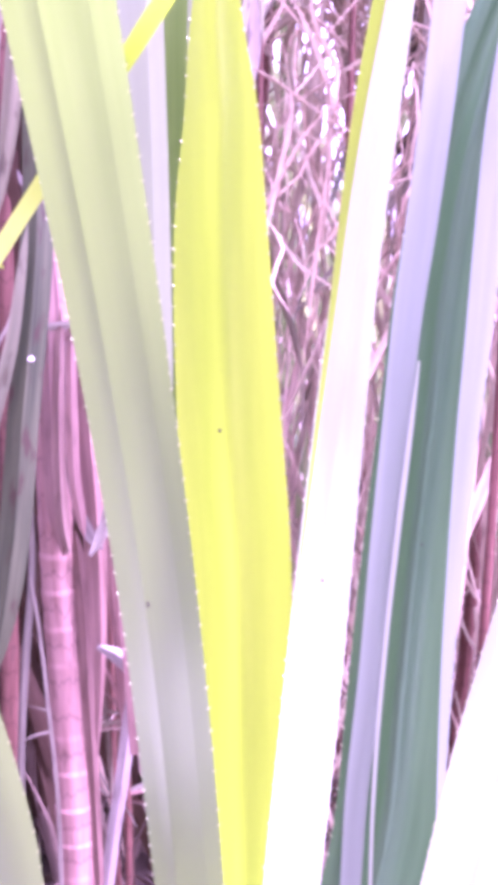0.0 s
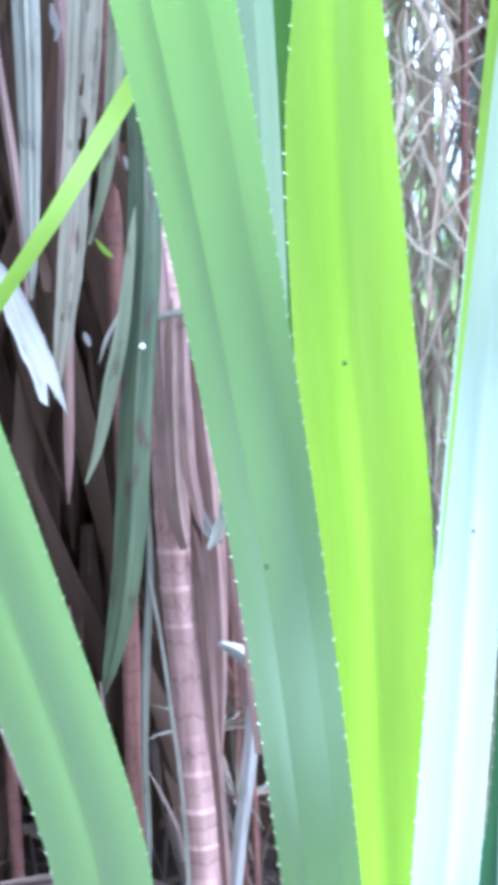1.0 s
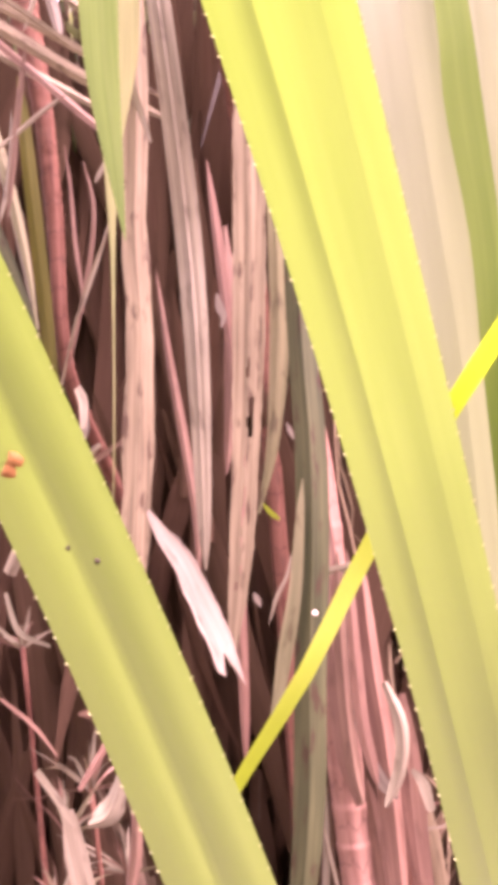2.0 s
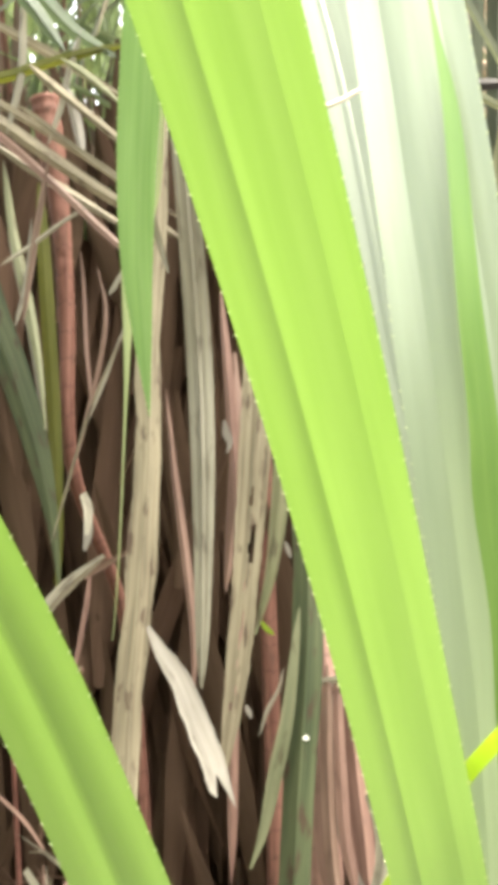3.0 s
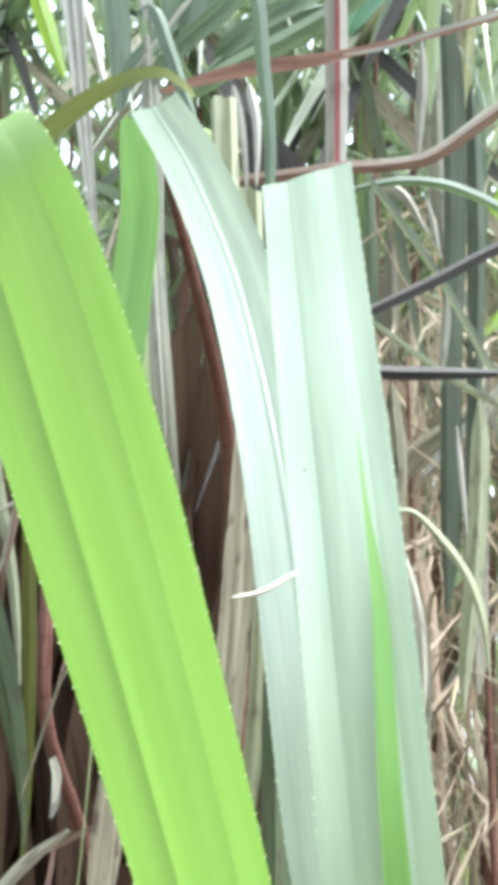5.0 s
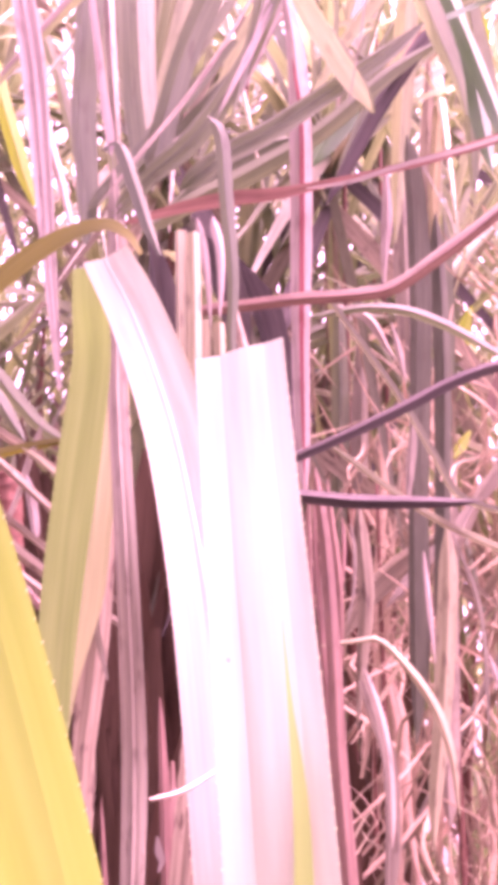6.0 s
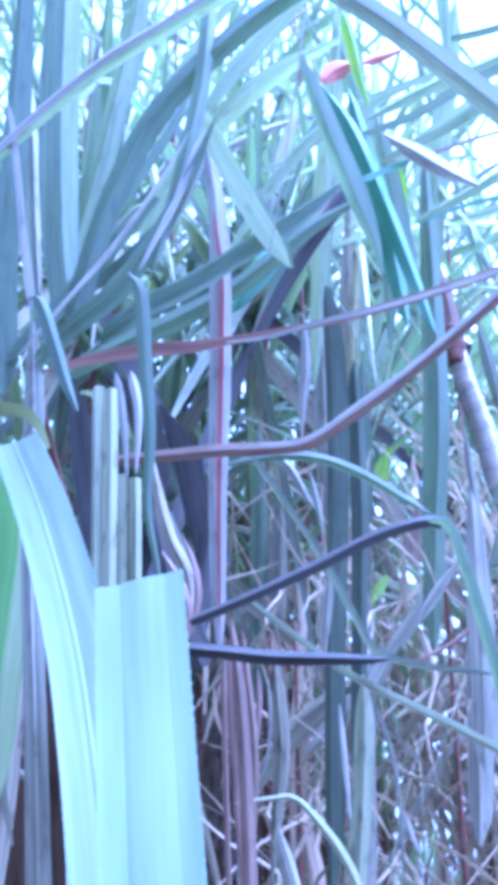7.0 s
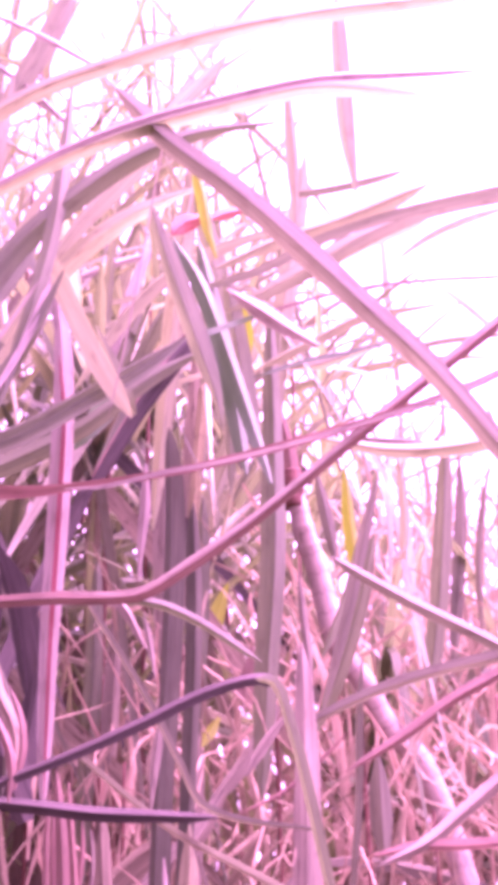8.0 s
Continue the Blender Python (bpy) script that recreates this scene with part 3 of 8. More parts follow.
# sheen of the two side folds, laid over the leaf as paler strips
leaf(LAST[0], "inner_margin", SLATE, [(0.177, 0.829, 1.41, 0.0147, 0), (0.173, 0.829, 1.353, 0.0145, 0), (0.169, 0.829, 1.308, 0.0142, 0), (0.165, 0.829, 1.268, 0.0133, 0), (0.162, 0.829, 1.216, 0.0125, 0), (0.159, 0.829, 1.162, 0.0122, 0), (0.156, 0.831, 1.095, 0.0119, 0), (0.152, 0.834, 1.036, 0.011, 0), (0.151, 0.838, 0.974, 0.0102, 0)], "inner half with the sky sheen in its blue-grey colour", n=30, section=FLAT, fold=0.3)
leaf(LAST[0], "outer_margin", SLATE, [(0.206, 0.829, 1.411, 0.0098, 0), (0.201, 0.829, 1.353, 0.0124, 0), (0.199, 0.829, 1.304, 0.0126, 0), (0.197, 0.829, 1.254, 0.0118, 0), (0.195, 0.829, 1.217, 0.0104, 0), (0.193, 0.829, 1.164, 0.0079, 0), (0.192, 0.831, 1.097, 0.0059, 0), (0.193, 0.835, 1.009, 0.0028, 0)], "outer edge with the sky sheen in its blue-grey colour", n=30, section=FLAT, fold=0.3)
leaf(near_plant, "leaf", WAXY, [(0.145, 0.95, 0.62, 0.045, 0), (0.2, 0.82, 0.973, 0.0409, 0), (0.212, 0.76, 1.112, 0.0352, 0), (0.227, 0.74, 1.201, 0.0241, 0), (0.243, 0.72, 1.248, 0.0041, 0)], n=30, fold=1.0, spines=0.0085, section=KEEL)
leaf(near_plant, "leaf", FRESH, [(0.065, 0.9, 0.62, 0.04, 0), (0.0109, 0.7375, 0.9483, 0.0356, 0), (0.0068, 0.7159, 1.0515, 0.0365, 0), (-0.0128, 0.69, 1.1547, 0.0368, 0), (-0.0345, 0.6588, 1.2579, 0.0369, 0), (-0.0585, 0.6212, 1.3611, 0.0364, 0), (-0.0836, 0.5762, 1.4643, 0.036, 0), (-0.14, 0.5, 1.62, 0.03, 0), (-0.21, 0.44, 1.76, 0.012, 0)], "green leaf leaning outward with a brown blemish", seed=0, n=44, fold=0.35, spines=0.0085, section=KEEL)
grass = plant("grass_blade", (0, 0, 0), "thin yellow-green grass blade arching between leaves", "grass blade")
leaf(grass, "blade", YOUNG, [(0.104, 0.76, 1.447, 0.0083, 0), (0.069, 0.765, 1.404, 0.0080, 0), (0.043, 0.785, 1.373, 0.0080, 0), (0.006, 0.785, 1.319, 0.0076, 0), (-0.018, 0.765, 1.273, 0.0068, 0), (-0.047, 0.76, 1.231, 0.0054, 0), (-0.083, 0.77, 1.177, 0.0034, 0), (-0.135, 0.8, 1.088, 0.0025, 0), (-0.182, 0.84, 0.971, 0.0018, 0), (-0.06, 0.9, 0.6, 0.0025, 0), (-0.06, 0.92, -0.42, 0.0025, 0)], n=50, fold=0.6, section=FLAT)
twig = plant("twig", (0, 0, 0), "short pale dry twig caught across a leaf", "twig")
stem(twig, "stick", PALE, [(-0.033, 0.8, 1.689, 0.0009), (-0.018, 0.805, 1.693, 0.0013), (-0.003, 0.815, 1.703, 0.001)], n=10, sides=6)
near_specks = [
    (0.0856, 0.7820, 1.2189, 0.00082, DARK),
    (0.1330, 0.7350, 1.1682, 0.00068, DARK),
    (-0.0033, 0.8350, 1.7602, 0.00075, DARK),
    (0.0603, 0.7550, 1.1479, 0.00082, DARK),
    (-0.0316, 0.6000, 1.3343, 0.00105, DARK),
    (-0.0400, 0.6000, 1.3382, 0.00082, DARK),
    (-0.0416, 0.5750, 1.3631, 0.00270, BLEMISH),
    (-0.0434, 0.5750, 1.3604, 0.00225, BLEMISH),
    (0.1766, 0.8250, 1.1628, 0.00060, DARK),
    (0.0586, 0.7650, 1.1461, 0.00075, DARK),
]
for x, y, z, r, m in near_specks:
    speck(near_plant, (x, y, z), r, m)

# ---------------------------------------------------------------- old screw pine with a skirt of dead hanging leaves
skirt = plant("screw_pine", (-0.588, 2.2, 0), "old screw pine crown above a skirt of dead hanging leaves", "plant", "screw pines")
stem(skirt, "trunk", RED_STEM, [(-0.608, 2.9, -0.5, 0.022), (-0.618, 2.9, 1.2, 0.02), (-0.598, 2.7, 2.1, 0.018), (-0.588, 2.15, 2.639, 0.006)], n=60)
leaf(skirt, "dry_leaf", DRY, [(-0.58, 2.12, 2.233, 0.0046, 0), (-0.583, 2.12, 2.147, 0.0386, 0), (-0.59, 2.116, 1.903, 0.0419, 0), (-0.603, 2.111, 1.713, 0.0433, 0), (-0.6, 2.107, 1.572, 0.0429, 0), (-0.611, 2.103, 1.435, 0.0499, 0), (-0.622, 2.099, 1.299, 0.0459, 0), (-0.642, 2.094, 1.113, 0.0454, 0), (-0.645, 2.09, 0.992, 0.036, 0), (-0.647, 2.09, 0.949, 0.0043, 0)], "weathered brown leaf with dark blotches", section=GUTTER, n=20, fold=0.6, ragged=0.25)
leaf(skirt, "dry_leaf", PALE_DULL, [(-0.543, 1.98, 2.707, 0.0077, 0), (-0.532, 1.98, 2.58, 0.0342, 0), (-0.518, 1.98, 2.299, 0.0348, 0), (-0.494, 1.98, 2.039, 0.037, 0), (-0.505, 2.08, 1.717, 0.0435, 0), (-0.502, 2.08, 1.543, 0.04, 0), (-0.504, 2.08, 1.386, 0.0313, 0), (-0.509, 2.08, 1.23, 0.0174, 0), (-0.51, 2.08, 1.186, 0.0035, 0)], "greyish dead leaf folded along its rib", section=GROOVE, n=40, fold=1.0)
leaf(skirt, "dry_leaf", RUST, [(-0.485, 2.14, 1.83, 0.0015, 0), (-0.481, 2.14, 1.774, 0.0122, 0), (-0.47, 2.14, 1.615, 0.0218, 0), (-0.463, 2.14, 1.495, 0.0204, 0), (-0.465, 2.14, 1.357, 0.0239, 0), (-0.477, 2.14, 1.13, 0.0190, 0), (-0.483, 2.14, 0.933, 0.0154, 0), (-0.485, 2.14, 0.864, 0.0018, 0)], "reddish dead leaf split at the end", section=GUTTER, n=20, fold=1.0)
leaf(skirt, "dry_leaf", DRY, [(-0.368, 2.07, 2.297, 0.0051, 0), (-0.375, 2.07, 2.17, 0.034, 0), (-0.387, 2.07, 1.958, 0.0425, 0), (-0.394, 2.07, 1.831, 0.0494, 0), (-0.401, 2.07, 1.704, 0.0511, 0), (-0.414, 2.07, 1.534, 0.0512, 0), (-0.43, 2.07, 1.364, 0.0427, 0), (-0.45, 2.07, 1.194, 0.0359, 0), (-0.467, 2.07, 1.091, 0.0189, 0), (-0.475, 2.07, 1.04, 0.0034, 0)], "dead leaf pitted with small dark holes", section=KEEL, n=90, fold=0.4, ragged=0.1, holes=((56, 3, 2), (57, 4, 1), (60, 2, 4), (62, 3, 1), (66, 4, 1), (69, 3, 3), (71, 4, 2), (74, 4, 1), (77, 3, 1), (79, 5, 1)))
leaf(skirt, "leaf", GREYGREEN, [(-0.369, 2.13, 1.977, 0.0027, 0), (-0.372, 2.13, 1.886, 0.0227, 0), (-0.379, 2.13, 1.623, 0.0315, 0), (-0.388, 2.13, 1.492, 0.0315, 0), (-0.407, 2.13, 1.362, 0.0193, 0), (-0.434, 2.13, 1.266, 0.0044, 0)], "dull green hanging leaf", section=GUTTER, n=20, fold=0.6)
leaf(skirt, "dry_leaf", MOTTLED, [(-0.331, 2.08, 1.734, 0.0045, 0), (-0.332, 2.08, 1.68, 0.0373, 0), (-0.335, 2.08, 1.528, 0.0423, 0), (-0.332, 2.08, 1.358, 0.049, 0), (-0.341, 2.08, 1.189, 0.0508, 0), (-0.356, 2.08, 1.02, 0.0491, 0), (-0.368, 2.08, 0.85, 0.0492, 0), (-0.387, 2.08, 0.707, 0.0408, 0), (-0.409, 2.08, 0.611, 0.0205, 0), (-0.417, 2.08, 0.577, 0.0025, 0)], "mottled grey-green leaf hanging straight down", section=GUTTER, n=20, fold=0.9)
leaf(skirt, "leaf", GREYGREEN, [(-0.342, 2.06, 1.319, 0.0014, 0), (-0.348, 2.06, 1.275, 0.0117, 0), (-0.365, 2.06, 1.15, 0.0202, 0), (-0.385, 2.06, 1.066, 0.0236, 0), (-0.409, 2.06, 0.965, 0.0135, 0), (-0.429, 2.06, 0.914, 0.0034, 0)], section=FLAT, n=20, fold=0.6)
leaf(skirt, "dry_leaf", BLEACHED, [(-0.606, 2.1, 1.281, 0.0071, 0), (-0.574, 2.077, 1.242, 0.0263, 0), (-0.538, 2.053, 1.207, 0.0361, 0), (-0.498, 2.03, 1.136, 0.042, 0), (-0.469, 2.007, 1.09, 0.041, 0), (-0.457, 1.995, 1.062, 0.036, 0)], "bleached curled leaf with a torn end", section=FLAT, n=20, fold=1.0, ragged=0.15, torn=(2.6, 1.1, -0.9, 1.2, 0.6))
leaf(skirt, "dry_leaf", RUST, [(-0.474, 2.18, 1.73, 0.0055, 0), (-0.474, 2.18, 1.666, 0.02, 0), (-0.471, 2.18, 1.583, 0.0273, 0), (-0.48, 2.18, 1.475, 0.0236, 0), (-0.493, 2.18, 1.366, 0.0127, 0), (-0.498, 2.18, 1.328, 0.0015, 0)], section=GUTTER, n=20, fold=1.0)
leaf(skirt, "dry_leaf", RUST, [(-0.604, 2.2, 1.675, 0.0007, 0), (-0.601, 2.2, 1.635, 0.0060, 0), (-0.591, 2.2, 1.522, 0.0133, 0), (-0.577, 2.2, 1.408, 0.0170, 0), (-0.563, 2.2, 1.277, 0.0157, 0), (-0.563, 2.2, 1.175, 0.0060, 0), (-0.563, 2.2, 1.139, 0.0007, 0)], section=GUTTER, n=20, fold=1.0)
leaf(skirt, "dry_leaf", BLEACHED, [(-0.476, 2.12, 1.614, 0.0035, 0), (-0.472, 2.12, 1.591, 0.0141, 0), (-0.467, 2.12, 1.578, 0.0106, 0), (-0.472, 2.12, 1.56, 0.0026, 0)], section=FLAT, n=10, fold=0.6)
leaf(skirt, "dry_leaf", YOUNG, [(-0.477, 2.3, 1.277, 0.0005, 0), (-0.473, 2.3, 1.272, 0.0038, 0), (-0.46, 2.3, 1.256, 0.0096, 0), (-0.45, 2.3, 1.248, 0.0057, 0), (-0.447, 2.3, 1.245, 0.0007, 0)], "yellow leaf chip", section=FLAT, n=10, fold=0.6)
leaf(skirt, "dry_leaf", BLEACHED, [(-0.424, 2.3, 1.408, 0.0029, 0), (-0.418, 2.3, 1.393, 0.0086, 0), (-0.414, 2.3, 1.38, 0.0029, 0)], section=FLAT, n=10, fold=0.6)
leaf(skirt, "dry_leaf", BLEACHED, [(-0.501, 2.3, 1.123, 0.0029, 0), (-0.496, 2.3, 1.112, 0.0116, 0), (-0.491, 2.3, 1.099, 0.0029, 0)], section=FLAT, n=10, fold=0.6)
leaf(skirt, "dry_leaf", PALE_DULL, [(-0.478, 2.3, 1.068, 0.0003, 0), (-0.474, 2.3, 1.079, 0.0029, 0), (-0.462, 2.3, 1.113, 0.0077, 0), (-0.441, 2.3, 1.15, 0.0057, 0), (-0.433, 2.3, 1.179, 0.0029, 0), (-0.431, 2.3, 1.189, 0.0003, 0)], section=FLAT, n=12, fold=0.6)
leaf(skirt, "dry_leaf", BLEACHED, [(-0.802, 2.3, 1.484, 0.004, 0), (-0.795, 2.3, 1.454, 0.0161, 0), (-0.795, 2.3, 1.423, 0.0181, 0), (-0.803, 2.3, 1.394, 0.006, 0)], section=FLAT, n=10, fold=0.6)
leaf(skirt, "dry_leaf", BLEACHED, [(-0.527, 2.09, 1.748, 0.0011, 0), (-0.52, 2.09, 1.735, 0.0089, 0), (-0.5, 2.09, 1.696, 0.0177, 0), (-0.486, 2.09, 1.658, 0.0053, 0)], section=FLAT, n=12, fold=0.6)
leaf(skirt, "dry_leaf", PALE_DULL, [(-0.598, 2.08, 2.069, 0.0009, 0), (-0.594, 2.08, 2.042, 0.0075, 0), (-0.584, 2.08, 1.967, 0.0111, 0), (-0.568, 2.08, 1.902, 0.011, 0), (-0.554, 2.08, 1.853, 0.0036, 0)], section=FLAT, n=12, fold=0.6)
leaf(skirt, "leaf", SHADE_PALE, [(-0.578, 2.12, 2.56, 0.012, 0), (-0.576, 2.08, 2.36, 0.05, 0), (-0.58, 2.05, 2.1238, 0.0725, 0), (-0.583, 2.05, 2.0719, 0.073, 0), (-0.5885, 2.05, 1.9852, 0.07, 0), (-0.597, 2.05, 1.92, 0.053, 0), (-0.606, 2.05, 1.8561, 0.034, 0), (-0.613, 2.05, 1.7692, 0.017, 0), (-0.617, 2.05, 1.6819, 0.008, 0), (-0.622, 2.05, 1.5947, 0.004, 0), (-0.63, 2.05, 1.4639, 0.0026, 0), (-0.64, 2.05, 1.333, 0.002, 0), (-0.648, 2.05, 1.2633, 0.001, 0)], "soft pale green leaf tapering to a long thread", section=FLAT, n=60, fold=0.6)
speck(skirt, (-0.335, 2.055, 1.120), 0.0045, WHITE)
leaf(skirt, "leaf", SHADY, [(-0.595, 2, 2.58, 0.0042, 0), (-0.598, 2, 2.617, 0.035, 0), (-0.608, 2, 2.725, 0.0493, 0), (-0.62, 2, 2.838, 0.056, 0), (-0.62, 2, 3.068, 0.0638, 0), (-0.621, 2, 3.44, 0.043, 0), (-0.623, 2, 3.734, 0.0067, 0)], "broad leaf of the crown", section=GUTTER, n=26, fold=0.9)
leaf(skirt, "leaf", SHADY, [(-0.485, 2.02, 2.678, 0.0054, 0), (-0.492, 2.02, 2.732, 0.0455, 0), (-0.514, 2.02, 2.892, 0.067, 0), (-0.533, 2.02, 3.16, 0.0764, 0), (-0.54, 2.02, 3.423, 0.0728, 0), (-0.551, 2.02, 3.709, 0.0518, 0), (-0.568, 2.02, 4.054, 0.0072, 0)], "broad upright green leaf", section=GUTTER, n=26, fold=0.9)
leaf(skirt, "leaf", SHADY, [(-0.484, 2, 2.688, 0.0042, 0), (-0.477, 2, 2.721, 0.0352, 0), (-0.456, 2, 2.818, 0.0436, 0), (-0.411, 2, 2.973, 0.0486, 0), (-0.327, 2, 3.143, 0.0495, 0), (-0.213, 2, 3.261, 0.0479, 0), (-0.106, 2, 3.343, 0.0439, 0), (0.021, 2, 3.393, 0.0271, 0), (0.166, 2, 3.407, 0.0052, 0)], "long green leaf arching over", section=GUTTER, n=30, fold=0.7)
leaf(skirt, "leaf", SHADY, [(-0.543, 1.98, 2.611, 0.0039, 0), (-0.524, 1.98, 2.631, 0.0325, 0), (-0.471, 1.98, 2.687, 0.0421, 0), (-0.407, 1.98, 2.737, 0.0497, 0), (-0.344, 1.98, 2.818, 0.0422, 0), (-0.275, 1.98, 2.951, 0.0271, 0), (-0.226, 1.98, 3.078, 0.0049, 0)], "folded greyish leaf", section=PLEAT, n=20, fold=1.4)
leaf(skirt, "leaf", PALE_DULL, [(-0.555, 1.96, 2.637, 0.0011, 0), (-0.533, 1.96, 2.664, 0.0095, 0), (-0.471, 1.96, 2.74, 0.0134, 0), (-0.403, 1.96, 2.822, 0.0153, 0), (-0.339, 1.96, 2.916, 0.0135, 0), (-0.281, 1.96, 3.017, 0.0077, 0), (-0.26, 1.96, 3.052, 0.0009, 0)], section=GUTTER, n=16, fold=0.6)
leaf(skirt, "leaf", BLEACHED, [(-0.588, 1.9, 3.11, 0.0019, 0), (-0.579, 1.9, 3.06, 0.0157, 0), (-0.556, 1.9, 2.922, 0.0192, 0), (-0.536, 1.9, 2.79, 0.0226, 0), (-0.521, 1.9, 2.712, 0.0223, 0), (-0.515, 1.9, 2.686, 0.0027, 0)], "pale bent leaf", section=GUTTER, n=16, fold=1.0)
leaf(skirt, "leaf", SHADY, [(-0.533, 1.9, 2.7, 0.0022, 0), (-0.526, 1.9, 2.703, 0.0186, 0), (-0.508, 1.9, 2.711, 0.0223, 0), (-0.472, 1.9, 2.631, 0.0238, 0), (-0.446, 1.9, 2.554, 0.0199, 0), (-0.424, 1.9, 2.5, 0.0054, 0)], section=GUTTER, n=16, fold=1.0)
leaf(skirt, "leaf", BLEACHED, [(-0.71, 1.85, 3.164, 0.004, 0), (-0.698, 1.85, 3.114, 0.0333, 0), (-0.666, 1.85, 2.973, 0.0402, 0), (-0.639, 1.85, 2.839, 0.0432, 0), (-0.612, 1.85, 2.648, 0.0328, 0), (-0.586, 1.85, 2.449, 0.0212, 0), (-0.561, 1.85, 2.271, 0.0069, 0)], "long bleached hanging leaf", section=PLEAT, n=20, fold=1.2)
leaf(skirt, "leaf", PALE_DULL, [(-0.656, 1.87, 2.87, 0.0016, 0), (-0.645, 1.87, 2.83, 0.0133, 0), (-0.615, 1.87, 2.721, 0.0167, 0), (-0.585, 1.87, 2.625, 0.0146, 0), (-0.563, 1.87, 2.543, 0.0072, 0), (-0.556, 1.87, 2.515, 0.0009, 0)], section=GUTTER, n=14, fold=0.6)
leaf(skirt, "leaf", YOUNG, [(-0.986, 2.3, 3.245, 0.0044, 0), (-0.969, 2.3, 3.194, 0.0364, 0), (-0.919, 2.3, 3.051, 0.0357, 0), (-0.872, 2.3, 2.913, 0.0327, 0), (-0.839, 2.3, 2.826, 0.0092, 0)], "bright young leaf", section=GUTTER, n=16, fold=0.6)
leaf(skirt, "leaf", SHADY, [(-0.888, 2.3, 3.336, 0.0023, 0), (-0.869, 2.3, 3.289, 0.0194, 0), (-0.816, 2.3, 3.157, 0.0262, 0), (-0.769, 2.3, 2.991, 0.0233, 0), (-0.731, 2.3, 2.858, 0.016, 0), (-0.719, 2.3, 2.813, 0.0019, 0)], section=GUTTER, n=14, fold=0.6)
leaf(skirt, "leaf", SHADY, [(-0.493, 2.1, 3.284, 0.0039, 0), (-0.496, 2.1, 3.24, 0.0324, 0), (-0.504, 2.1, 3.117, 0.0362, 0), (-0.522, 2.1, 2.999, 0.0379, 0), (-0.545, 2.1, 2.849, 0.0352, 0), (-0.561, 2.1, 2.715, 0.0266, 0), (-0.567, 2.1, 2.669, 0.0032, 0)], section=GUTTER, n=16, fold=0.6)
leaf(skirt, "leaf", SHADY, [(-0.367, 1.95, 2.769, 0.0009, 0), (-0.362, 1.95, 2.762, 0.0075, 0), (-0.348, 1.95, 2.745, 0.0206, 0), (-0.332, 1.95, 2.614, 0.0239, 0), (-0.318, 1.95, 2.465, 0.0198, 0), (-0.318, 1.95, 2.35, 0.0142, 0), (-0.299, 1.95, 2.256, 0.0087, 0), (-0.293, 1.95, 2.224, 0.001, 0)], "brown strip hanging from a bend", section=GUTTER, n=20, fold=0.6)
leaf(skirt, "leaf", SHADY, [(-0.468, 2.12, 2.73, 0.0049, 0), (-0.445, 2.12, 2.745, 0.0408, 0), (-0.387, 2.136, 2.797, 0.0473, 0), (-0.317, 2.152, 2.838, 0.0495, 0), (-0.226, 2.168, 2.902, 0.0456, 0), (-0.091, 2.184, 2.995, 0.0353, 0), (-0.027, 2.2, 3.057, 0.0063, 0)], "long dark leaf with a pale rib", section=PLEAT, n=24, fold=1.0)
leaf(skirt, "leaf", SHADY, [(-0.607, 2.3, 2.74, 0.0032, 0), (-0.583, 2.3, 2.754, 0.0268, 0), (-0.514, 2.3, 2.795, 0.0445, 0), (-0.377, 2.3, 2.852, 0.0508, 0), (-0.253, 2.3, 2.915, 0.0439, 0), (-0.096, 2.3, 3.034, 0.0328, 0), (0.014, 2.3, 3.091, 0.0065, 0)], section=GUTTER, n=20, fold=0.6)
leaf(skirt, "leaf", SHADY, [(-0.591, 1.99, 2.64, 0.003, 0), (-0.572, 1.99, 2.66, 0.0252, 0), (-0.519, 2.003, 2.726, 0.0393, 0), (-0.437, 2.017, 2.836, 0.038, 0), (-0.341, 2.03, 2.96, 0.0122, 0)], section=PLEAT, n=18, fold=0.9)
leaf(skirt, "leaf", SHADY, [(-0.591, 2.05, 2.684, 0.0024, 0), (-0.567, 2.05, 2.709, 0.0201, 0), (-0.502, 2.063, 2.788, 0.0346, 0), (-0.404, 2.077, 2.889, 0.0309, 0), (-0.336, 2.09, 2.972, 0.0083, 0)], section=GUTTER, n=18, fold=0.9)
leaf(skirt, "leaf", SHADY, [(-0.329, 1.97, 2.771, 0.0016, 0), (-0.316, 1.97, 2.831, 0.0136, 0), (-0.277, 1.98, 3.014, 0.03, 0), (-0.252, 1.99, 3.186, 0.0309, 0), (-0.244, 2, 3.358, 0.0276, 0), (-0.24, 2.01, 3.528, 0.0065, 0)], section=GUTTER, n=18, fold=0.9)
leaf(skirt, "leaf", BLEACHED, [(-0.351, 1.96, 2.773, 0.0009, 0), (-0.335, 1.96, 2.806, 0.0077, 0), (-0.293, 1.973, 2.909, 0.0147, 0), (-0.259, 1.987, 3.026, 0.016, 0), (-0.254, 2, 3.078, 0.003, 0)], section=FLAT, n=18, fold=0.9)
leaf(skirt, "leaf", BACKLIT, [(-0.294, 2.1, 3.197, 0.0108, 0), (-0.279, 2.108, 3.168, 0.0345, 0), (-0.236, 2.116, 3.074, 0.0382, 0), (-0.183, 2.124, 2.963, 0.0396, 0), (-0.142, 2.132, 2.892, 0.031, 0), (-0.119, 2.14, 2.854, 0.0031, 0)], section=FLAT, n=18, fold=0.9)
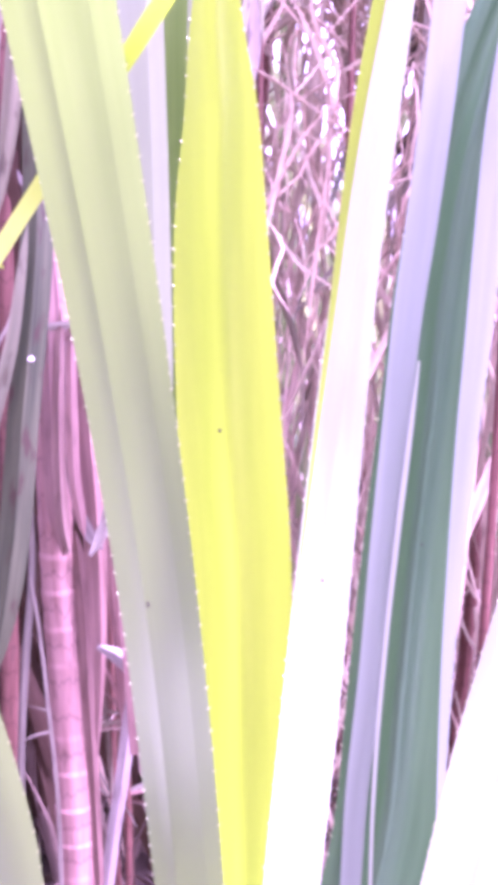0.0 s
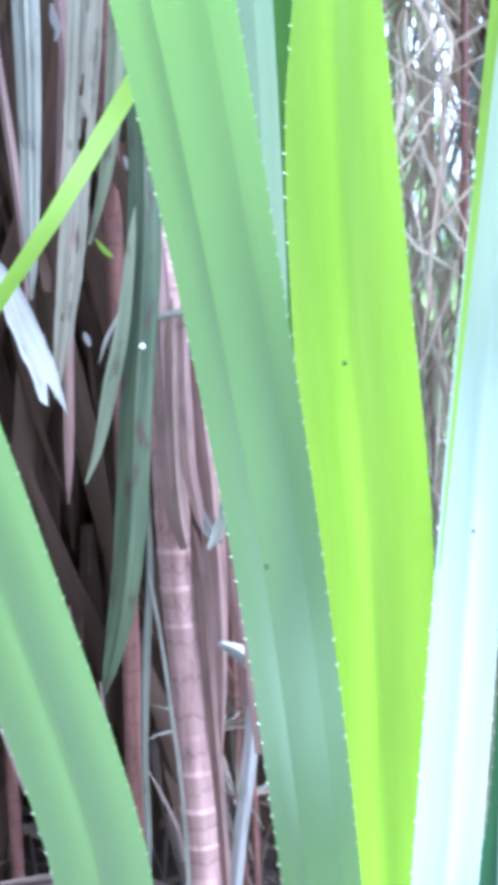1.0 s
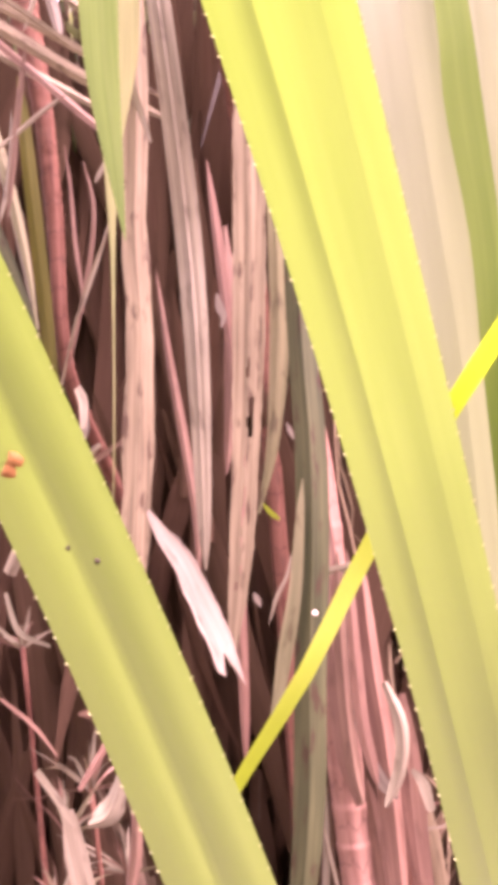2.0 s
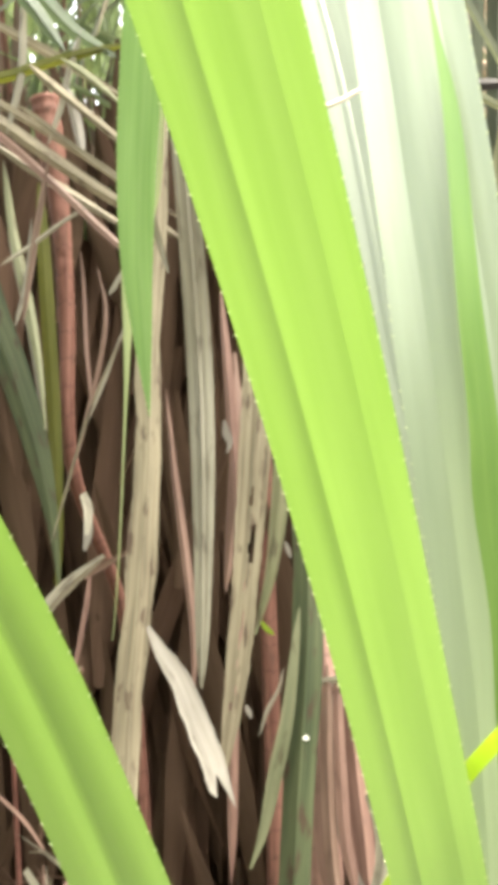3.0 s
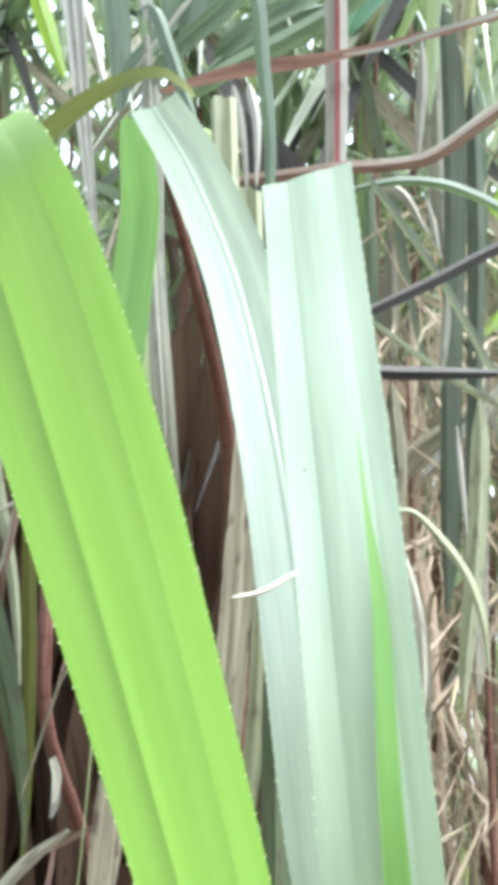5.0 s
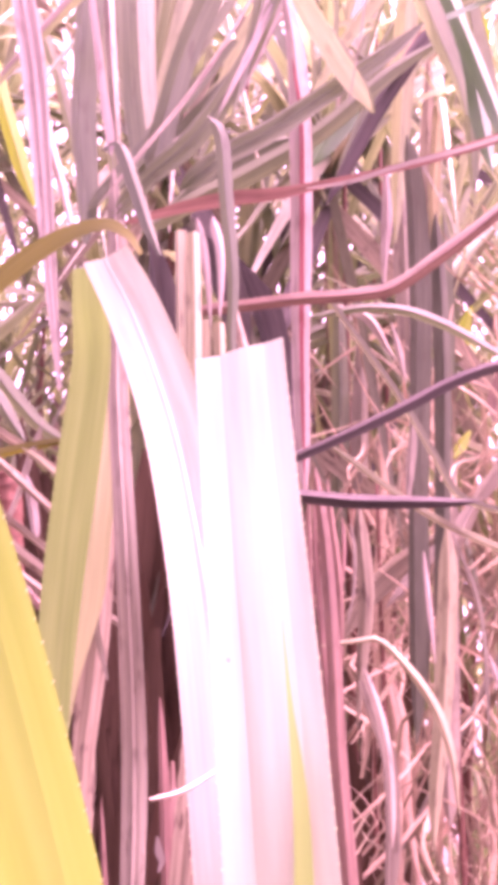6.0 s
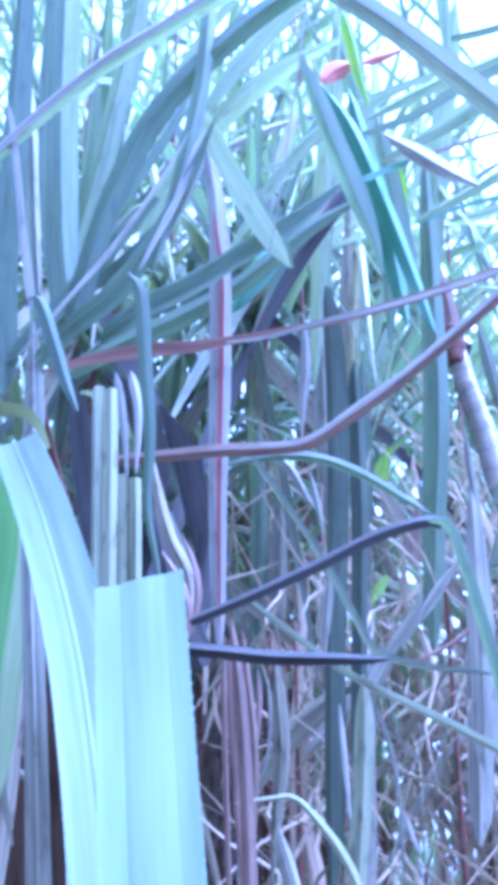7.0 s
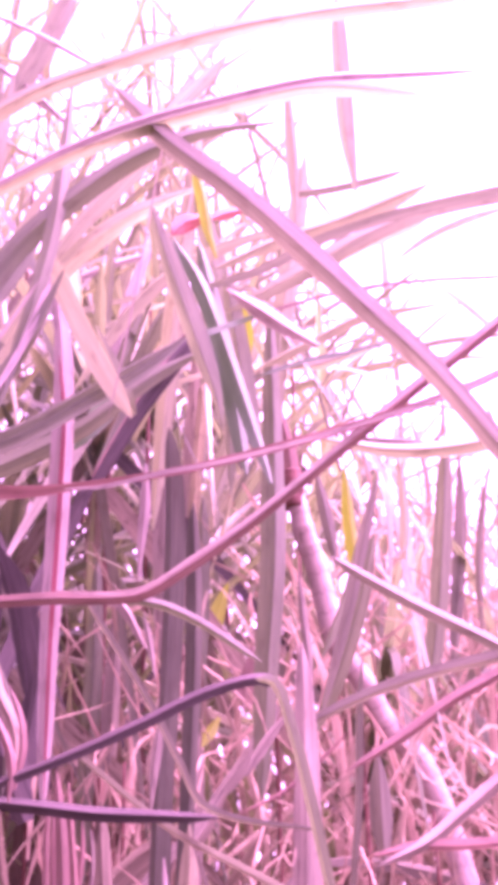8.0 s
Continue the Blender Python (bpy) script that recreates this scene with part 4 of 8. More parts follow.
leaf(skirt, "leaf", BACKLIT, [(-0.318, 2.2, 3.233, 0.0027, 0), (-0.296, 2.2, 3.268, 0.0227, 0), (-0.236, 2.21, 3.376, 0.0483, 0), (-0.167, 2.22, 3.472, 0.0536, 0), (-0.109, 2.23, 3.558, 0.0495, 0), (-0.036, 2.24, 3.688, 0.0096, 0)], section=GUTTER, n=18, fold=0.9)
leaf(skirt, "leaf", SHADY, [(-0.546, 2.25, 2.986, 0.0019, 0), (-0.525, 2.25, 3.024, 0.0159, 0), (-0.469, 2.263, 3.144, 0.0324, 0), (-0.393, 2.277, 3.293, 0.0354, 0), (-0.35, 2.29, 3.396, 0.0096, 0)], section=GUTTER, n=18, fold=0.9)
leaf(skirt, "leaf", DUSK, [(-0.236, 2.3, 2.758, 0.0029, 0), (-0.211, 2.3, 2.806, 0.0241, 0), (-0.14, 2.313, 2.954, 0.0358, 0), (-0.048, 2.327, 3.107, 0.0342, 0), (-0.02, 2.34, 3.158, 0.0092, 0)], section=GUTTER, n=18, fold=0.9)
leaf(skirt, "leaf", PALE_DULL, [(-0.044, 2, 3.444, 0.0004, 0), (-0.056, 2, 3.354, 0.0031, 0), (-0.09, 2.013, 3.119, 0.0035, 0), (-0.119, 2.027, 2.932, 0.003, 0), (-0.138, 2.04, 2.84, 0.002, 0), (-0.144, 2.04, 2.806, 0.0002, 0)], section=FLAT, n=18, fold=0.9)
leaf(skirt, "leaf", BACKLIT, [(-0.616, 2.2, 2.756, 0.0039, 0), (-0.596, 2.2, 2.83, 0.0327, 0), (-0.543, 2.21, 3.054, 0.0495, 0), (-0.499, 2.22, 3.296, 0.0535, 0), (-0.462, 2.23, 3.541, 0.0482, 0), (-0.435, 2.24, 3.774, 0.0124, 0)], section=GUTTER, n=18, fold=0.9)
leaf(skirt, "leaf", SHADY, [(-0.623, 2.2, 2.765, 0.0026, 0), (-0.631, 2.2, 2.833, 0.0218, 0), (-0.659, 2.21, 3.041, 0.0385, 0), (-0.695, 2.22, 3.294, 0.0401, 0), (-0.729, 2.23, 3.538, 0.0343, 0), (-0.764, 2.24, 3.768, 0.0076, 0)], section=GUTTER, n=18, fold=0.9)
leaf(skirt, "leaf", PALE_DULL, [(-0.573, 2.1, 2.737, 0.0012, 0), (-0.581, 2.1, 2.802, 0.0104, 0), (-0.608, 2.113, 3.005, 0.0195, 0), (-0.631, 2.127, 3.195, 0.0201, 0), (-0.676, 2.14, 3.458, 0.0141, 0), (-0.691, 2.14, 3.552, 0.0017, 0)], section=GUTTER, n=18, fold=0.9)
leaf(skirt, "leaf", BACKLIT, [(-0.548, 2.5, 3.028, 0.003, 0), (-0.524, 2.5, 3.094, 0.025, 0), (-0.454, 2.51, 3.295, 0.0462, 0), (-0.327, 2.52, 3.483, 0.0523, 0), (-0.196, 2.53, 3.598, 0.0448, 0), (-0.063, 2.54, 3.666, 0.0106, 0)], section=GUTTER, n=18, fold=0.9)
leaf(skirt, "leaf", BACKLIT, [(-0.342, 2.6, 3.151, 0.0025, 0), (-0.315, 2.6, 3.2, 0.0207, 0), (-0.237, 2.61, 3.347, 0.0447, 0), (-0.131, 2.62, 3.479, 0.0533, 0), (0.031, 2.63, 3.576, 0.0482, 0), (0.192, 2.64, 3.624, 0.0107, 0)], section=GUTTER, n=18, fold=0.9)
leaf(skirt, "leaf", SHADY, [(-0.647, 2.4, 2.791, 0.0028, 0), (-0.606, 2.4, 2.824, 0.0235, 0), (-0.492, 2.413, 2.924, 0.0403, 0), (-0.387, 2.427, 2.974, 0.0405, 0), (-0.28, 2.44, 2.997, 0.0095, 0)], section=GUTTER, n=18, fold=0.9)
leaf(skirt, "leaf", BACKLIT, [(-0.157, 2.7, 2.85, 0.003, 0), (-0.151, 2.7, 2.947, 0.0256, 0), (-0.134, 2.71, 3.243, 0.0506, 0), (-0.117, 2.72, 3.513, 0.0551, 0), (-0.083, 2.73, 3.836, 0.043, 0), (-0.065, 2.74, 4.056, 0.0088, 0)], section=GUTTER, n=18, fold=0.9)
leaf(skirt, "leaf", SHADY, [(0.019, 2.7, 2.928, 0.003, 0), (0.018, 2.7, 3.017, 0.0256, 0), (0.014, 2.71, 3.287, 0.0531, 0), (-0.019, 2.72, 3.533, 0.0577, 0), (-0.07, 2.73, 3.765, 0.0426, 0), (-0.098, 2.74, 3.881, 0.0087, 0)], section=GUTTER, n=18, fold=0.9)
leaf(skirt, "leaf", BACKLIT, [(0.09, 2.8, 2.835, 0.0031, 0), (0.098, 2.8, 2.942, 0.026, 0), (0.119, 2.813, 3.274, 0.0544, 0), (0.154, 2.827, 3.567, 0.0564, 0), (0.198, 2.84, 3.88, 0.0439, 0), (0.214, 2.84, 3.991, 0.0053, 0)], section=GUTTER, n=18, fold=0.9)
leaf(skirt, "dry_leaf", GREYGREEN, [(-0.402, 1.92, 2.55, 0.0236, 0), (-0.397, 1.92, 2.441, 0.0241, 0), (-0.391, 1.92, 2.29, 0.0236, 0), (-0.386, 1.92, 2.181, 0.0223, 0)], "pale dead leaf cut off square", section=GUTTER, n=14, fold=1.2)
leaf(skirt, "dry_leaf", GREYGREEN, [(-0.375, 1.915, 2.543, 0.0216, 0), (-0.37, 1.915, 2.436, 0.0222, 0), (-0.365, 1.915, 2.278, 0.0217, 0), (-0.361, 1.915, 2.161, 0.0204, 0)], section=GUTTER, n=14, fold=1.2)
leaf(skirt, "dry_leaf", GREYGREEN, [(-0.381, 2, 2.426, 0.0203, 0), (-0.375, 2, 2.315, 0.02, 0), (-0.371, 2, 2.183, 0.0196, 0)], section=GUTTER, n=14, fold=1.2)
leaf(skirt, "dry_leaf", GREYGREEN, [(-0.353, 1.995, 2.417, 0.0202, 0), (-0.348, 1.995, 2.311, 0.0199, 0), (-0.344, 1.995, 2.18, 0.0195, 0)], section=GUTTER, n=14, fold=1.2)
leaf(skirt, "dry_leaf", BLEACHED, [(-0.396, 2, 2.609, 0.0014, 0), (-0.393, 2, 2.594, 0.0113, 0), (-0.384, 2, 2.552, 0.015, 0), (-0.375, 2, 2.491, 0.0112, 0), (-0.37, 2, 2.431, 0.0055, 0), (-0.368, 2, 2.41, 0.0007, 0)], section=GUTTER, n=12, fold=0.6)
leaf(skirt, "dry_leaf", BLEACHED, [(-0.369, 2, 2.609, 0.0018, 0), (-0.365, 2, 2.593, 0.0151, 0), (-0.355, 2, 2.549, 0.015, 0), (-0.352, 2, 2.488, 0.0111, 0), (-0.353, 2, 2.439, 0.0055, 0), (-0.353, 2, 2.422, 0.0007, 0)], section=GUTTER, n=12, fold=0.6)
leaf(skirt, "dry_leaf", BLEACHED, [(-0.318, 2.25, 3.28, 0.0014, 0), (-0.311, 2.25, 3.239, 0.0115, 0), (-0.291, 2.25, 3.127, 0.0294, 0), (-0.28, 2.25, 3.023, 0.0401, 0), (-0.274, 2.25, 2.776, 0.044, 0), (-0.275, 2.25, 2.439, 0.0337, 0), (-0.27, 2.25, 2.252, 0.0237, 0), (-0.267, 2.25, 2.173, 0.0078, 0)], "pale hanging leaf with a dark red midrib", section=GUTTER, n=26, fold=0.8, turn=0)
leaf(LAST[0], "midrib", RED_RIB, [(-0.288, 2.245, 3.053, 0.0007, 0), (-0.283, 2.245, 3.016, 0.0057, 0), (-0.271, 2.245, 2.915, 0.0084, 0), (-0.269, 2.245, 2.771, 0.0101, 0), (-0.270, 2.245, 2.435, 0.0078, 0), (-0.266, 2.245, 2.25, 0.0043, 0), (-0.264, 2.245, 2.187, 0.0005, 0)], "dark red midrib", section=FLAT, n=20, fold=0.3)
leaf(skirt, "dry_leaf", BLEACHED, [(-0.298, 2.25, 3.278, 0.0014, 0), (-0.306, 2.25, 3.247, 0.0115, 0), (-0.33, 2.25, 3.159, 0.0297, 0), (-0.36, 2.25, 3.083, 0.0271, 0), (-0.396, 2.25, 2.997, 0.0157, 0), (-0.408, 2.25, 2.967, 0.0019, 0)], section=GUTTER, n=14, fold=0.6)
leaf(skirt, "dry_leaf", RUST, [(-0.615, 2.18, 2.701, 0.0042, 0), (-0.559, 2.18, 2.705, 0.0211, 0), (-0.472, 2.18, 2.715, 0.0357, 0), (-0.385, 2.18, 2.719, 0.0439, 0), (-0.299, 2.18, 2.721, 0.0353, 0), (-0.214, 2.18, 2.733, 0.0227, 0), (-0.079, 2.18, 2.749, 0.0225, 0), (0.065, 2.18, 2.775, 0.0264, 0), (0.472, 2.18, 2.892, 0.0252, 0), (0.581, 2.18, 2.94, 0.0232, 0), (0.747, 2.18, 3.017, 0.0064, 0)], "rust-red dead leaf reaching sideways", section=GUTTER, n=36, fold=1.3, facing=(0, -0.6, -0.8))
# light along the rusty leaf's edge, laid on as a paler strip
leaf(LAST[0], "rim", PALE_DULL, [(-0.242, 2.16, 2.725, 0.0031, 0), (-0.169, 2.16, 2.727, 0.0082, 0), (-0.076, 2.16, 2.748, 0.0091, 0), (0.067, 2.16, 2.773, 0.0091, 0), (0.471, 2.16, 2.89, 0.0094, 0), (0.578, 2.16, 2.939, 0.0084, 0), (0.732, 2.16, 3.011, 0.0021, 0)], section=FLAT, n=24, fold=0.6)
leaf(skirt, "dry_leaf", RUST, [(-0.49, 2.2, 2.522, 0.0041, 0), (-0.442, 2.2, 2.525, 0.0205, 0), (-0.352, 2.2, 2.528, 0.0224, 0), (-0.248, 2.2, 2.531, 0.0243, 0), (-0.146, 2.2, 2.529, 0.0241, 0), (-0.1, 2.2, 2.535, 0.026, 0), (-0.024, 2.2, 2.579, 0.024, 0), (0.058, 2.2, 2.635, 0.0221, 0), (0.436, 2.2, 2.947, 0.0235, 0), (0.576, 2.2, 3.06, 0.0239, 0), (0.717, 2.2, 3.184, 0.0055, 0)], "reddish dead leaf with a kink", section=GUTTER, n=40, fold=1.2)
# the kinked leaf's lit edge, also a strip of paler colour
leaf(LAST[0], "rim", PALE_DULL, [(-0.223, 2.18, 2.532, 0.003, 0), (-0.122, 2.18, 2.53, 0.0069, 0), (-0.082, 2.18, 2.543, 0.0079, 0), (-0.001, 2.18, 2.597, 0.0089, 0), (0.06, 2.18, 2.637, 0.0089, 0), (0.435, 2.18, 2.949, 0.0096, 0), (0.573, 2.18, 3.06, 0.0097, 0), (0.702, 2.18, 3.174, 0.0022, 0)], section=FLAT, n=30, fold=0.6)
leaf(skirt, "dry_leaf", DRY, [(-0.361, 2.120, 2.496, 0.0060, 0), (-0.348, 2.120, 2.430, 0.0180, 0), (-0.323, 2.120, 2.345, 0.0260, 0), (-0.294, 2.120, 2.287, 0.0220, 0), (-0.284, 2.120, 2.230, 0.0040, 0)], "ragged brown leaf base round the crown", section=GUTTER, n=14, fold=0.9, ragged=0.2)
leaf(skirt, "dry_leaf", RUST, [(-0.334, 2.100, 2.321, 0.0030, 0), (-0.305, 2.100, 2.273, 0.0140, 0), (-0.287, 2.100, 2.226, 0.0160, 0), (-0.287, 2.100, 2.163, 0.0040, 0)], section=GUTTER, n=14, fold=0.9, ragged=0.2)
leaf(skirt, "dry_leaf", RUST, [(-0.316, 2.160, 2.365, 0.0030, 0), (-0.296, 2.160, 2.316, 0.0140, 0), (-0.287, 2.160, 2.267, 0.0180, 0), (-0.294, 2.160, 2.192, 0.0040, 0)], section=GUTTER, n=14, fold=0.9, ragged=0.2)
leaf(skirt, "dry_leaf", DIM, [(-0.332, 2.140, 2.400, 0.0030, 0), (-0.305, 2.140, 2.321, 0.0120, 0), (-0.304, 2.140, 2.244, 0.0120, 0), (-0.309, 2.140, 2.180, 0.0040, 0)], section=GUTTER, n=14, fold=0.9, ragged=0.2)
# five broad dark blades added to give the gap behind the crown its shade
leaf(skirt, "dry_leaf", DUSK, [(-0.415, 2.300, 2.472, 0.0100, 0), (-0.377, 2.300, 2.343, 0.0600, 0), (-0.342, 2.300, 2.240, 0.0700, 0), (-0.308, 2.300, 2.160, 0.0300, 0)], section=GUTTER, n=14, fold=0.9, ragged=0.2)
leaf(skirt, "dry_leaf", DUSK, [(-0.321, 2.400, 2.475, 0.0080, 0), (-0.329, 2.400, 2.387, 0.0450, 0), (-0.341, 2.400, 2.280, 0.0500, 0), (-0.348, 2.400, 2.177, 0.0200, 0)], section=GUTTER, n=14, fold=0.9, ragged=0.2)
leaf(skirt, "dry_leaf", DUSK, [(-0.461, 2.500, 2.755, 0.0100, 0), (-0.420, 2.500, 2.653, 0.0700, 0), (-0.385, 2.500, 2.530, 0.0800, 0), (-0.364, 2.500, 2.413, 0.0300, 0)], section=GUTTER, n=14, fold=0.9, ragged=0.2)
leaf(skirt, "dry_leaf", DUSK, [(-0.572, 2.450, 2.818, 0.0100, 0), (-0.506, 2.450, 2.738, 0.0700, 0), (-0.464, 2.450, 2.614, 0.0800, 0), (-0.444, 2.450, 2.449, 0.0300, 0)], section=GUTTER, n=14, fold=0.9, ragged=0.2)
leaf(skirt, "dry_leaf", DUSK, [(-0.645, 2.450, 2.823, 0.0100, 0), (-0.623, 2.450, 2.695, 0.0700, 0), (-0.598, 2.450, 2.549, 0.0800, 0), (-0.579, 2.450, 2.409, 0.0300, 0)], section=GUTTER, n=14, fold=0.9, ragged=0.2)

# ---------------------------------------------------------------- slim stem bound with dead leaf bases
bound = plant("screw_pine", (-0.369, 2.55, 0), "slim ringed screw pine stem wrapped in dead leaf bases", "plant", "screw pines")
stem(bound, "trunk", RINGED, [(-0.349, 2.56, -0.5, 0.0414), (-0.369, 2.56, -0.02, 0.0379), (-0.38, 2.56, 0.182, 0.0379), (-0.397, 2.56, 0.416, 0.0356), (-0.414, 2.55, 0.645, 0.0328), (-0.418, 2.52, 0.977, 0.0345), (-0.421, 2.5, 1.285, 0.0299), (-0.428, 2.5, 1.482, 0.0138)], "pale ringed stem", rings=0.075, n=420, sides=14)
leaf(bound, "dry_leaf", RUST, [(-0.417, 2.455, 1.327, 0.0031, 0), (-0.415, 2.455, 1.265, 0.0258, 0), (-0.408, 2.455, 1.086, 0.0443, 0), (-0.403, 2.455, 0.934, 0.0468, 0), (-0.396, 2.455, 0.799, 0.0411, 0), (-0.377, 2.455, 0.715, 0.0124, 0)], section=GUTTER, n=20, fold=1.0, facing=(-0.3, -1, 0))
leaf(bound, "dry_leaf", RUST, [(-0.385, 2.45, 1.176, 0.0019, 0), (-0.386, 2.45, 1.127, 0.016, 0), (-0.389, 2.45, 0.986, 0.0243, 0), (-0.386, 2.45, 0.863, 0.0265, 0), (-0.378, 2.45, 0.769, 0.0246, 0), (-0.368, 2.45, 0.722, 0.0082, 0)], section=GUTTER, n=20, fold=1.0)
leaf(bound, "dry_leaf", RUST, [(-0.371, 2.46, 1.176, 0.0017, 0), (-0.37, 2.46, 1.127, 0.0141, 0), (-0.367, 2.46, 0.985, 0.0223, 0), (-0.361, 2.46, 0.862, 0.0225, 0), (-0.347, 2.46, 0.779, 0.0185, 0), (-0.342, 2.46, 0.749, 0.0022, 0)], section=GUTTER, n=20, fold=0.6)
leaf(bound, "dry_leaf", BLEACHED, [(-0.381, 2.47, 1.148, 0.001, 0), (-0.381, 2.47, 1.106, 0.0081, 0), (-0.379, 2.47, 0.984, 0.0122, 0), (-0.368, 2.47, 0.849, 0.0165, 0), (-0.347, 2.47, 0.782, 0.0207, 0), (-0.328, 2.47, 0.746, 0.0228, 0), (-0.309, 2.47, 0.727, 0.0062, 0)], "curled pale bract", section=FLAT, n=20, fold=1.0)
leaf(bound, "dry_leaf", PALE_DULL, [(-0.44, 2.45, 1.132, 0.0017, 0), (-0.427, 2.45, 1.135, 0.014, 0), (-0.389, 2.45, 1.142, 0.016, 0), (-0.345, 2.45, 1.15, 0.0139, 0), (-0.33, 2.45, 1.153, 0.0017, 0)], "leaf strip tied round the stem", section=GUTTER, n=14, fold=0.6)
leaf(bound, "dry_leaf", RUST, [(-0.443, 2.46, 1.088, 0.0015, 0), (-0.428, 2.46, 1.096, 0.0121, 0), (-0.387, 2.46, 1.119, 0.0151, 0), (-0.347, 2.46, 1.135, 0.012, 0), (-0.334, 2.46, 1.141, 0.0014, 0)], section=GUTTER, n=14, fold=0.6)
leaf(bound, "dry_leaf", RUST, [(-0.361, 2.52, 1.174, 0.003, 0), (-0.359, 2.52, 1.123, 0.0247, 0), (-0.351, 2.52, 0.978, 0.0416, 0), (-0.336, 2.52, 0.82, 0.0463, 0), (-0.326, 2.52, 0.658, 0.0425, 0), (-0.321, 2.52, 0.491, 0.028, 0), (-0.324, 2.52, 0.344, 0.0109, 0), (-0.325, 2.52, 0.291, 0.0013, 0)], section=GUTTER, n=20, fold=1.2)
leaf(bound, "dry_leaf", RUST, [(-0.378, 2.54, 0.744, 0.0026, 0), (-0.373, 2.54, 0.705, 0.0214, 0), (-0.36, 2.54, 0.595, 0.0367, 0), (-0.349, 2.54, 0.426, 0.0349, 0), (-0.333, 2.54, 0.195, 0.0199, 0), (-0.321, 2.54, 0.005, 0.0157, 0), (-0.317, 2.54, -0.063, 0.0019, 0)], section=GUTTER, n=20, fold=1.0)
leaf(bound, "dry_leaf", PALE_DULL, [(-0.463, 2.53, 0.826, 0.0013, 0), (-0.462, 2.53, 0.781, 0.0107, 0), (-0.462, 2.53, 0.649, 0.0172, 0), (-0.475, 2.53, 0.479, 0.0218, 0), (-0.483, 2.53, 0.306, 0.0199, 0), (-0.479, 2.53, 0.093, 0.0157, 0), (-0.477, 2.53, 0.017, 0.0019, 0)], section=GUTTER, n=20, fold=0.6)
leaf(bound, "dry_leaf", PALE_DULL, [(-0.459, 2.5, 0.68, 0.0008, 0), (-0.454, 2.5, 0.646, 0.0064, 0), (-0.438, 2.5, 0.547, 0.0086, 0), (-0.418, 2.5, 0.38, 0.0097, 0), (-0.4, 2.5, 0.209, 0.0098, 0), (-0.392, 2.5, 0.011, 0.01, 0), (-0.389, 2.5, -0.059, 0.0012, 0)], section=GUTTER, n=20, fold=0.6)
leaf(bound, "dry_leaf", BLEACHED, [(-0.251, 2.55, 0.532, 0.0013, 0), (-0.255, 2.55, 0.496, 0.0108, 0), (-0.265, 2.55, 0.393, 0.0241, 0), (-0.278, 2.55, 0.253, 0.0287, 0), (-0.295, 2.55, 0.122, 0.0268, 0), (-0.314, 2.55, -0.049, 0.0249, 0), (-0.321, 2.55, -0.11, 0.003, 0)], "pale dead leaf leaning on the stem", section=GUTTER, n=20, fold=1.0)
leaf(bound, "dry_leaf", BLEACHED, [(-0.324, 2.5, 0.526, 0.0085, 0), (-0.291, 2.5, 0.511, 0.0255, 0), (-0.268, 2.5, 0.49, 0.0234, 0), (-0.253, 2.5, 0.458, 0.0064, 0)], section=FLAT, n=12, fold=0.6)
leaf(bound, "dry_leaf", RUST, [(-0.337, 2.6, 0.855, 0.0021, 0), (-0.333, 2.6, 0.804, 0.0174, 0), (-0.322, 2.6, 0.659, 0.033, 0), (-0.305, 2.6, 0.5, 0.0266, 0), (-0.293, 2.6, 0.349, 0.0112, 0), (-0.289, 2.6, 0.295, 0.0013, 0)], section=GUTTER, n=20, fold=0.6)

# ---------------------------------------------------------------- shaded stem with green shoots
shaded = plant("screw_pine", (-0.964, 2.6, 0), "thin red-brown screw pine stem in deep shade", "plant", "screw pines")
stem(shaded, "trunk", RED_STEM, [(-0.934, 3.0, -0.5, 0.016), (-0.944, 2.85, 1.2, 0.014), (-0.96, 2.6, 1.568, 0.015), (-0.966, 2.6, 1.868, 0.018), (-0.979, 2.6, 2.114, 0.022), (-1.0, 2.6, 2.256, 0.03), (-1.010, 2.6, 2.345, 0.031)], "red-brown ringed stem broken off at the top", rings=0.03, n=240, sides=12, bumpy=0.12)
leaf(shaded, "leaf", OLIVE, [(-0.98, 2.5, 2.137, 0.0023, 0), (-0.977, 2.5, 2.095, 0.0188, 0), (-0.971, 2.5, 1.976, 0.0304, 0), (-0.961, 2.5, 1.799, 0.0325, 0), (-0.952, 2.5, 1.626, 0.0299, 0), (-0.947, 2.5, 1.422, 0.0205, 0), (-0.951, 2.5, 1.276, 0.0057, 0)], "green shoot", section=GUTTER, n=18, fold=0.4, turn=0)
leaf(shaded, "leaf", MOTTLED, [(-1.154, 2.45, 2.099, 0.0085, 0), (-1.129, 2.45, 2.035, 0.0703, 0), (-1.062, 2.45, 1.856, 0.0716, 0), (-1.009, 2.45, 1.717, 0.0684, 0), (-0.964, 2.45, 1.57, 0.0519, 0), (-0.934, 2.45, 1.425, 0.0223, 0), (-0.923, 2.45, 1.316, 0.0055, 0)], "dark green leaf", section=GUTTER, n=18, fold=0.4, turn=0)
leaf(shaded, "dry_leaf", GREYGREEN, [(-1.023, 2.43, 2.169, 0.0011, 0), (-1.018, 2.43, 2.131, 0.0092, 0), (-1.004, 2.43, 2.025, 0.0183, 0), (-0.984, 2.43, 1.932, 0.0219, 0), (-0.961, 2.43, 1.817, 0.0199, 0), (-0.945, 2.43, 1.715, 0.0090, 0), (-0.939, 2.43, 1.625, 0.0027, 0)], section=GUTTER, n=16, fold=0.6)
